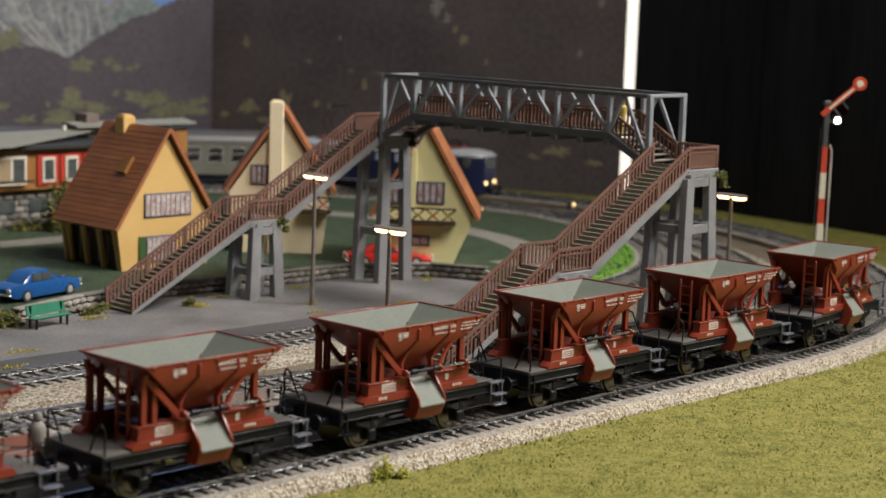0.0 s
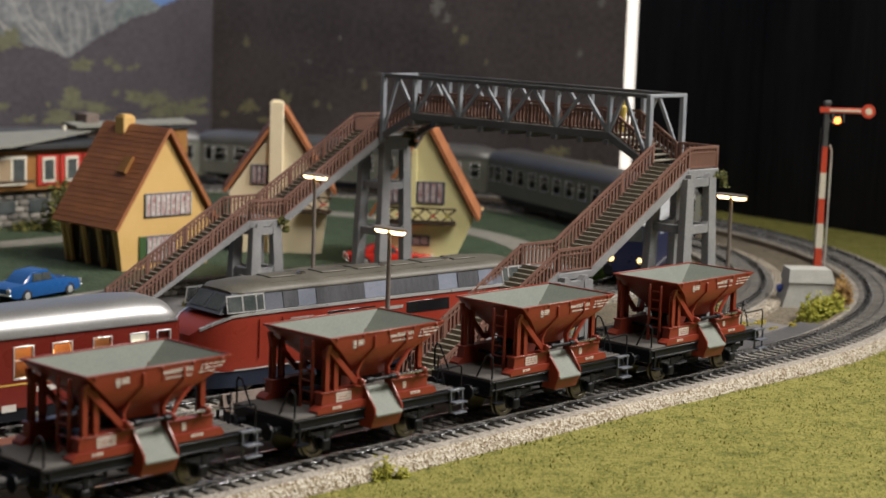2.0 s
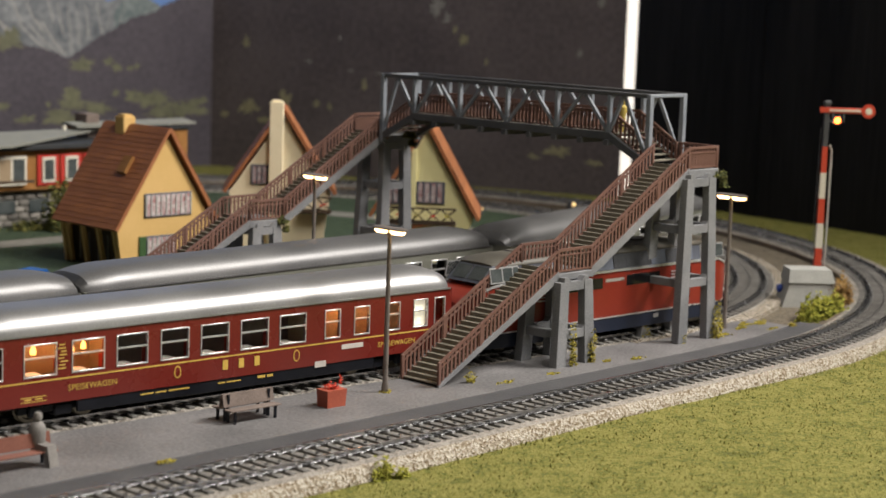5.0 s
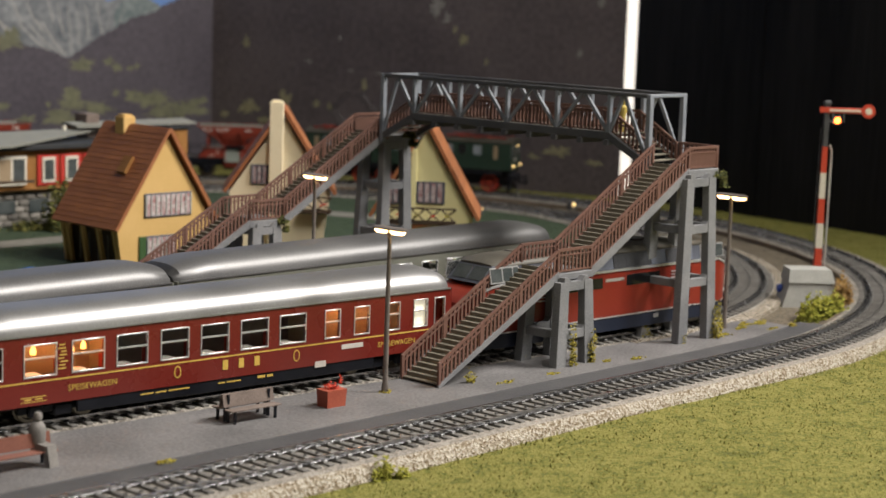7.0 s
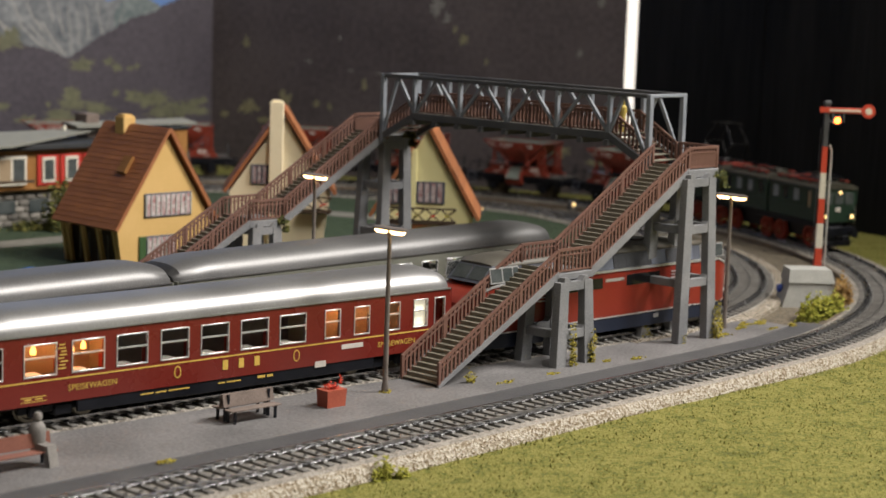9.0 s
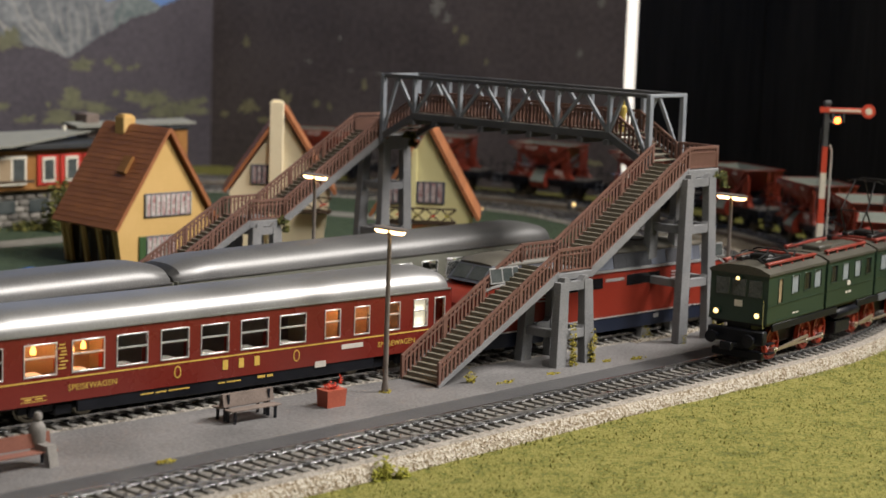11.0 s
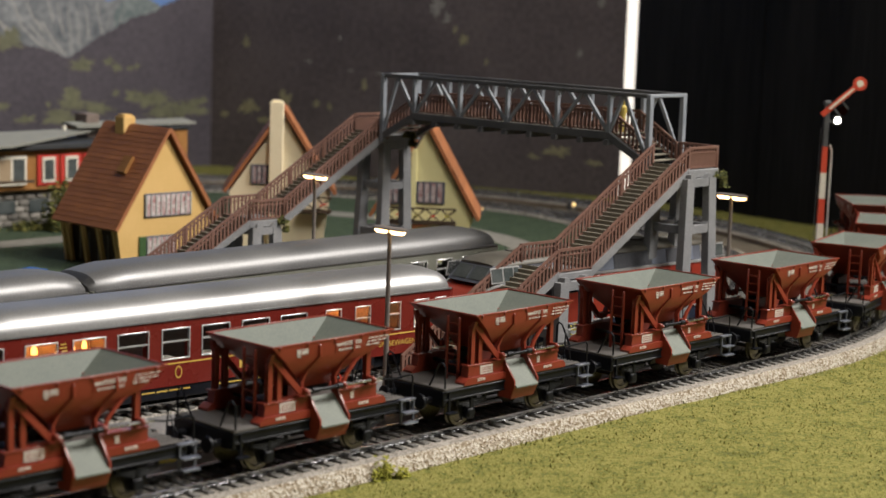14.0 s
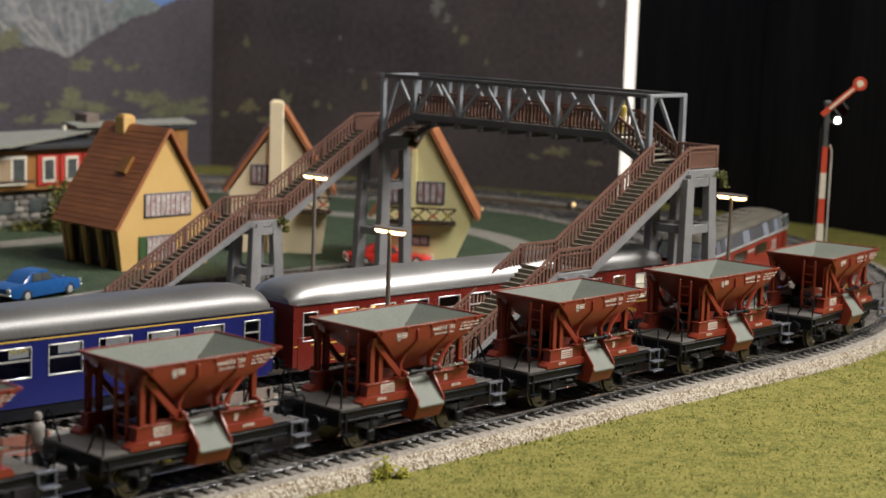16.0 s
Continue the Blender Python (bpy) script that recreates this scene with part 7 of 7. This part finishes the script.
# ---- benches, planter, figures, cars ----
def bench(label, x, y, rz, length, m, double=False):
    b = thing("bench", label, "bench", at(x, y, 0.02, rz))
    h = length / 2
    for s in ((-1, 1) if double else (-1,)):
        for k in range(3):
            part("seat_plank", Shape().box(-h, h, min(s * (0.16 + 0.17 * k), s * (0.31 + 0.17 * k)), max(s * (0.16 + 0.17 * k), s * (0.31 + 0.17 * k)), 0.50, 0.56, 0.015), m, b)
        part("backrest", Shape().hexa([(-h, s * 0.10, 0.62), (h, s * 0.10, 0.62), (h, s * 0.16, 0.62), (-h, s * 0.16, 0.62)], [(-h, s * 0.0, 1.12), (h, s * 0.0, 1.12), (h, s * 0.06, 1.12), (-h, s * 0.06, 1.12)]), m, b)
        for x_ in (-h * 0.8, h * 0.8):
            part("leg", Shape().box(x_ - 0.05, x_ + 0.05, min(s * 0.52, s * 0.6), max(s * 0.52, s * 0.6), 0, 0.5).box(x_ - 0.05, x_ + 0.05, min(s * 0.06, s * 0.14), max(s * 0.06, s * 0.14), 0, 1.1), FRAME_BLACK, b)
    return b


bench("weathered grey-brown double bench on the platform", -6.9, 5.35, -3, 2.5, BENCH_WOOD, True)
bench("red-brown bench with a seated figure", -18.2, 4.9, -3, 3.2, BENCH_RED)
bench("green park bench by the bushes", -2.0, 26.3, 8, 2.5, BENCH_GREEN)


def figurine(label, x, y, z, rz, m, seated=False):
    sh = Shape()
    if seated:
        sh.turn([(0.22, 0), (0.30, 0.25), (0.32, 0.7), (0.2, 0.95), (0.1, 1.0)], (0, 0, 0.55), "z", 12)
        sh.turn([(0.05, 0), (0.15, 0.08), (0.17, 0.2), (0.12, 0.34), (0.02, 0.38)], (0, -0.02, 1.5), "z", 12)
        sh.hexa([(-0.25, -0.7, 0.5), (0.25, -0.7, 0.5), (0.25, 0.1, 0.5), (-0.25, 0.1, 0.5)], [(-0.22, -0.7, 0.75), (0.22, -0.7, 0.75), (0.22, 0.1, 0.8), (-0.22, 0.1, 0.8)])
        sh.hexa([(-0.22, -0.85, 0.0), (0.22, -0.85, 0.0), (0.22, -0.6, 0.0), (-0.22, -0.6, 0.0)], [(-0.22, -0.72, 0.7), (0.22, -0.72, 0.7), (0.22, -0.5, 0.7), (-0.22, -0.5, 0.7)])
    else:
        sh.turn([(0.17, 0), (0.16, 0.8), (0.22, 1.05), (0.2, 1.3), (0.08, 1.42), (0.12, 1.5), (0.13, 1.62), (0.04, 1.72)], (0, 0, 0), "z", 12)
    return thing("figurine", label, "figurine", at(x, y, z, rz), shape=sh, material=m)


figurine("plain grey seated model figure on the bench", -17.05, 4.85, 0.02, 10, FIGURE, True)
figurine("plain yellow standing model figure on the bridge", 22.2, 9.6, 10.15, 0, FIGURE_YELLOW)

planter = thing("planter", "terracotta planter box with red flowers", "planter", at(-2.75, 4.85, 0.02, -3))
part("box", Shape().hexa([(-0.48, -0.32, 0), (0.48, -0.32, 0), (0.48, 0.32, 0), (-0.48, 0.32, 0)], [(-0.52, -0.36, 0.72), (0.52, -0.36, 0.72), (0.52, 0.36, 0.72), (-0.52, 0.36, 0.72)]), PLANTER_RED, planter)
part("flowers", Shape().clump((0, 0, 0.68), (0.5, 0.34, 0.35), 160, 0.07, rnd), FLOWER, planter, "dense red flowers")
part("stalk", Shape().clump((0.45, 0, 0.9), (0.08, 0.08, 0.5), 30, 0.07, rnd), FLOWER, planter)


def car(label, x, y, rz, m, length, low=False):
    c = thing("car", label, "car", at(x, y, 0.02, rz))
    h, w = length / 2, 0.92
    k = 0.86 if low else 1.0

    def ring(x_, hw, z0, z1):
        return [(x_, -hw * 0.92, z0), (x_, -hw, (z0 + z1) / 2), (x_, -hw * 0.86, z1), (x_, hw * 0.86, z1), (x_, hw, (z0 + z1) / 2), (x_, hw * 0.92, z0)]

    part("body", Shape().loft([ring(-h, w * 0.75, 0.35, 0.75 * k), ring(-h + 0.3, w * 0.95, 0.25, 0.92 * k), ring(-h * 0.5, w, 0.22, 1.0 * k), ring(h * 0.2, w, 0.22, 1.0 * k), ring(h * 0.6, w, 0.22, 0.95 * k), ring(h - 0.25, w * 0.93, 0.25, 0.82 * k), ring(h, w * 0.72, 0.33, 0.7 * k)]), m, c)
    cab = part("cabin", Shape().loft([ring(-h * 0.62, w * 0.80, 0.9 * k, 0.98 * k), ring(-h * 0.38, w * 0.76, 0.9 * k, 1.5 * k), ring(h * 0.05, w * 0.76, 0.9 * k, 1.56 * k), ring(h * 0.3, w * 0.80, 0.9 * k, 1.0 * k)]), m, c)
    for s in (-1, 1):
        for a, b in ((-h * 0.36, -h * 0.14), (-h * 0.10, h * 0.10)):
            part("side_window", Shape().hexa([(a - 0.1, s * w * 0.80, 1.02 * k), (b + 0.12, s * w * 0.80, 1.02 * k), (b + 0.12, s * w * 0.74, 1.02 * k), (a - 0.1, s * w * 0.74, 1.02 * k)],
                                             [(a, s * w * 0.77, 1.42 * k), (b, s * w * 0.77, 1.42 * k), (b, s * w * 0.7, 1.42 * k), (a, s * w * 0.7, 1.42 * k)]), CAR_GLASS, cab)
    for x_ in (-h * 0.6, h * 0.6):
        for s in (-1, 1):
            t = part("wheel", Shape().turn([(0.2, -0.1), (0.34, -0.1), (0.36, 0), (0.34, 0.1), (0.2, 0.1)], (x_, s * w * 0.88, 0.34), "y", 14), RUBBER, c)
            part("hub_cap", Shape().turn([(0.2, -0.12 * 1), (0.12, -0.14)] if s < 0 else [(0.2, 0.12), (0.12, 0.14)], (x_, s * w * 0.88, 0.34), "y", 12), CHROME, t)
    for e in (-1, 1):
        part("bumper", Shape().box(min(e * (h - 0.1), e * (h + 0.08)), max(e * (h - 0.1), e * (h + 0.08)), -w * 0.85, w * 0.85, 0.38, 0.5, 0.05), CHROME, c)
        for s in (-1, 1):
            part("headlight", Shape().turn([(0.14, 0), (0.14, e * 0.08), (0.08, e * 0.12)], (e * (h - 0.06), s * w * 0.62, 0.66), "x", 10), CHROME, c)
    return c


car("glossy blue saloon car on the grass", 2.4, 33.4, 12, CAR_BLUE, 5.4)
car("flat bright red car before the yellow chalet", 26.4, 30.6, -34, CAR_RED, 5.4, True)
white_car = car("small white car cut off by the picture", -2.2, 38.0, 30, SIGNAL_WHITE, 5.0)


# ---- bushes, moss, vines ----
def bush(label, spots, m, leaf=0.12):
    sh = Shape()
    for x, y, z, a, b, c, n in spots:
        sh.clump((x, y, z), (a, b, c), n, leaf, rnd)
    return thing("bush", label, "bush", at(0, 0, 0), shape=sh, material=m)


bush("bright yellow-green foam bush by the hut", [(34.4, 4.5, -0.33, 1.5, 0.9, 2.0, 1300), (33.0, 4.4, -0.33, 1.0, 0.7, 1.3, 600), (35.6, 4.3, -0.33, 1.2, 0.8, 1.7, 700)], LEAF)
bush("rust-brown foam bush behind the yellow one", [(38.6, 5.6, -0.33, 1.0, 0.9, 2.4, 900)], LEAF_RUST)
bush("olive tuft at the edge of the embankment", [(-7.5, -3.0, -0.62, 0.7, 0.4, 1.0, 620), (-6.9, -3.3, -0.62, 0.45, 0.3, 0.6, 220)], LEAF, 0.07)
bush("grey-green hedge by the bench", [(-5.0, 27.5, 0, 1.7, 1.0, 1.5, 700), (-3.6, 27.0, 0, 1.0, 0.7, 1.1, 350), (-7.6, 27.5, 0, 1.7, 1.2, 1.6, 700)], LEAF_DARK, 0.12)
bush("dry olive weeds beside the stone wall", [(1.6, 27.4, 0, 0.9, 0.5, 0.6, 260), (3.0, 28.2, 0, 0.7, 0.4, 0.5, 200), (7.2, 26.4, 0, 0.5, 0.4, 0.7, 200)], LEAF_DARK, 0.10)
bush("dark olive tree-like shrub by the station", [(18.6, 54.2, 0, 1.5, 1.2, 4.2, 1000), (20.4, 54.4, 0, 1.2, 1.0, 2.8, 500)], LEAF_DARK, 0.2)
bush("low shrubs before the station wall", [(17.0, 55.5, 0, 1.8, 0.8, 0.9, 400), (13.0, 55.5, 0, 1.8, 0.8, 0.8, 400)], LEAF_DARK, 0.16)
for x, y, z in ((23.5, 4.2, 8.2), (22.2, 25.0, 8.6), (13.3, 26.0, 4.1)):
    sh = Shape().clump((x, y, z), (0.55, 0.5, 0.5), 160, 0.11, rnd).clump((x + 0.3, y, z - 0.5), (0.35, 0.3, 0.6), 110, 0.10, rnd)
    thing("vine", "olive vine hanging from the bridge landing", "vine", at(0, 0, 0), shape=sh, material=LEAF_DARK)
moss = Shape()
for x, y, a, b, h, n in ((11.6, 3.74, 0.34, 0.16, 2.6, 260), (13.1, 3.75, 0.25, 0.2, 2.0, 200), (12.95, 3.9, 0.3, 0.25, 1.3, 110), (10.9, 6.2, 0.35, 0.3, 0.8, 70), (20.4, 6.1, 0.4, 0.3, 0.9, 90), (23.2, 3.7, 0.45, 0.35, 2.4, 380), (20.5, 3.9, 0.3, 0.25, 0.6, 60),
                         (5.2, 4.3, 0.5, 0.25, 0.7, 110), (0.85, 5.25, 0.45, 0.35, 0.16, 70), (12.9, 22.9, 0.4, 0.3, 0.2, 60), (6.4, 3.3, 0.9, 0.3, 0.08, 50), (9.5, 3.2, 0.5, 0.3, 0.1, 40), (13.8, 3.4, 0.5, 0.25, 0.12, 50),
                         (15.5, 2.9, 0.7, 0.3, 0.18, 70), (24.2, 3.9, 0.8, 0.4, 0.1, 70), (26.5, 4.4, 0.7, 0.3, 0.16, 70), (27.6, 4.9, 0.8, 0.4, 0.2, 90), (28.6, 4.6, 0.8, 0.4, 0.25, 100), (29.6, 3.2, 0.4, 0.3, 0.3, 60), (27.9, 3.3, 0.6, 0.25, 0.12, 60),
                         (7.6, 26.0, 0.7, 0.5, 0.35, 110), (10.5, 27.6, 1.6, 0.4, 0.12, 90), (16.0, 27.5, 1.4, 0.6, 0.12, 90), (21.6, 26.0, 0.4, 0.3, 1.2, 110), (24.6, 25.4, 0.9, 0.6, 0.12, 80), (-9.0, 18.9, 1.4, 0.5, 0.16, 80),
                         (-6.5, 21.5, 1.6, 0.6, 0.14, 80), (1.0, 26.3, 1.4, 0.4, 0.25, 100), (11.5, 21.0, 1.0, 0.5, 0.10, 70), (17.5, 20.5, 1.0, 0.5, 0.10, 60), (-13.5, 2.1, 0.6, 0.3, 0.12, 60)):
    moss.clump((x, y, 0.02), (a, b, h), n, 0.07, rnd)
thing("moss", "yellow-green moss and weeds on the platforms", "moss", kind="stuff", shape=moss, material=MOSS)
for x, y in ((50.8, 44.9), (60.0, 43.1)):
    g = thing("ground_signal", "tiny lit ground signal by the rear tracks", "railway signal", at(x, y, 0), group="ground signals")
    part("case", Shape().box(-0.35, 0.35, -0.25, 0.25, 0, 0.75, 0.08), SHADED_GIRDER_DARK_METAL, g)
    part("lens", Shape().turn([(0.13, 0), (0.09, -0.08)], (-0.1, -0.25, 0.5), "y", 10), HEADLIGHT, g, "glowing lens")

# ---- tracks ----
track(LINE_A, -25.7, 160.0, "model railway track with dark sleepers on pale ballast", 290)
track(LINE_B, -60.0, 150.0, "model railway track along the platform and round the curve", 0, 0.68)
track(LINE_C, -126.0, 68.0, "model railway track beside the rear platform", 0, 0.68)


# ---- what moves ----
def glide(rows, t):
    """Smooth, never overshooting value at t between rows of (seconds, value)."""
    if t <= rows[0][0]:
        return rows[0][1]
    if t >= rows[-1][0]:
        return rows[-1][1]
    n = len(rows)
    d = [(rows[i + 1][1] - rows[i][1]) / (rows[i + 1][0] - rows[i][0]) for i in range(n - 1)]
    m = [d[0]] + [0 if d[i - 1] * d[i] <= 0 else 2 * d[i - 1] * d[i] / (d[i - 1] + d[i]) for i in range(1, n - 1)] + [d[-1]]
    for i in range(n - 1):
        if t <= rows[i + 1][0]:
            h = rows[i + 1][0] - rows[i][0]
            u = (t - rows[i][0]) / h
            return ((2 * u ** 3 - 3 * u ** 2 + 1) * rows[i][1] + (u ** 3 - 2 * u ** 2 + u) * h * m[i] + (3 * u ** 2 - 2 * u ** 3) * rows[i + 1][1] + (u ** 3 - u ** 2) * h * m[i + 1])


# place of the first hopper wagon along the outer loop, of the diesel's nose, and of the blue locomotive's front
FREIGHT = [(0, -46.2), (0.75, -46.25), (1, -46.8), (1.5, -51.9), (2, -58.9), (2.5, -66.9), (3, -75.0), (3.5, -83.1), (4, -92.0), (4.2, -95.4), (5.0, -126), (6.2, -200), (7.0, -219.7), (7.4, -225.9), (7.8, -233.2), (8.6, -249.4),
           (9.0, -256.7), (9.2, -260.8), (11.3, -307.4), (11.5, -311.7), (12, -322.9), (12.5, -333.9), (13, -344.5), (13.5, -354.6), (14, -364.0), (14.5, -372.8), (15, -380.2), (15.4, -385.7), (15.5, -387.1), (15.6, -388.5), (15.7, -389.75), (15.8, -390.22), (15.9, -390.26), (16, -390.26)]
EXPRESS = [(0, -18.2), (0.6, -9.1), (1, -3.07), (1.5, 5.27), (2, 13.1), (2.5, 20.8), (2.8, 25.3), (3.05, 27.5), (3.3, 27.9), (13.9, 27.9), (14.5, 29.0), (15, 32.1), (15.5, 36.5), (16, 42.75)]
MAIL = [(0, 76), (0.5, 66), (1, 55), (1.5, 43.5), (2, 31.3), (2.5, 17.5), (3, 1.6), (3.2, -3.2), (3.5, -11), (4, -25), (4.2, -30.3), (4.7, -44.0), (5.3, -60.0), (5.8, -70.3), (6.2, -73.7), (13.5, -73.7), (13.8, -75.4), (14.1, -80.0), (14.4, -85.0), (15, -96.9), (15.3, -103.2), (16, -117.4)]
STEPS = [i / 10 for i in range(161)]
FRAMES = [i / 30 for i in range(481)]


def rolled():
    """How far the freight train's wheels have rolled at each thirtieth of a second."""
    d, out = 0.0, []
    for i, t in enumerate(FRAMES):
        if i:
            d += max(-0.72, min(0.72, glide(FREIGHT, t) - glide(FREIGHT, FRAMES[i - 1])))
        out.append(d)
    return out


def motions():
    for i, (w, wheels) in enumerate(HOPPERS):
        walk(w, [(t, on_line(LINE_A, glide(FREIGHT, t) + 10.4 * i, 2.45)) for t in STEPS])
    walk(ROD_LOCO, [(t, on_line(LINE_A, glide(FREIGHT, t) - 16.5, 5.0)) for t in STEPS])
    way = rolled()
    for w, wheels in HOPPERS:
        for axle in wheels:
            x = axle.matrix_basis.translation.x / CM
            walk(axle, [(t, at(x, 0, 0.60, 0, 0, math.degrees(d / 0.60))) for t, d in zip(FRAMES, way)])
    for axle in ROD_WHEELS:
        x = axle.matrix_basis.translation.x / CM
        walk(axle, [(t, at(x, 0, 0.74, 0, 0, math.degrees(d / 0.74))) for t, d in zip(FRAMES, way)])
    for rod, a in RODS:
        walk(rod, [(t, at(a + ROD_R * math.cos(d / 0.74), 0, 0.74 - ROD_R * math.sin(d / 0.74))) for t, d in zip(FRAMES, way)])
    walk(DIESEL, [(t, on_line(LINE_B, glide(EXPRESS, t) - 10.0, 5.5)) for t in STEPS])
    walk(DINER, [(t, on_line(LINE_B, glide(EXPRESS, t) - 33.15, 8.0)) for t in STEPS])
    walk(BLUE_COACH, [(t, on_line(LINE_B, glide(EXPRESS, t) - 58.1, 8.0)) for t in STEPS])
    walk(BLUE_LOCO, [(t, on_line(LINE_C, glide(MAIL, t) + 9.0, 4.8)) for t in STEPS])
    walk(SILVER_COACH, [(t, on_line(LINE_C, glide(MAIL, t) + 31.2, 9.0)) for t in STEPS])
    walk(SILVER_COACH_2, [(t, on_line(LINE_C, glide(MAIL, t) + 57.6, 9.0)) for t in STEPS])
    walk(SILVER_COACH_3, [(t, on_line(LINE_C, glide(MAIL, t) + 84.0, 9.0)) for t in STEPS])
    up, flat = at(0, 0, 10.62, 0, 0, -42), at(0, 0, 10.62)
    walk(ARM, [(0, up), (0.5, up), (0.7, flat), (13.05, flat), (13.25, up), (16, up)])


motions()
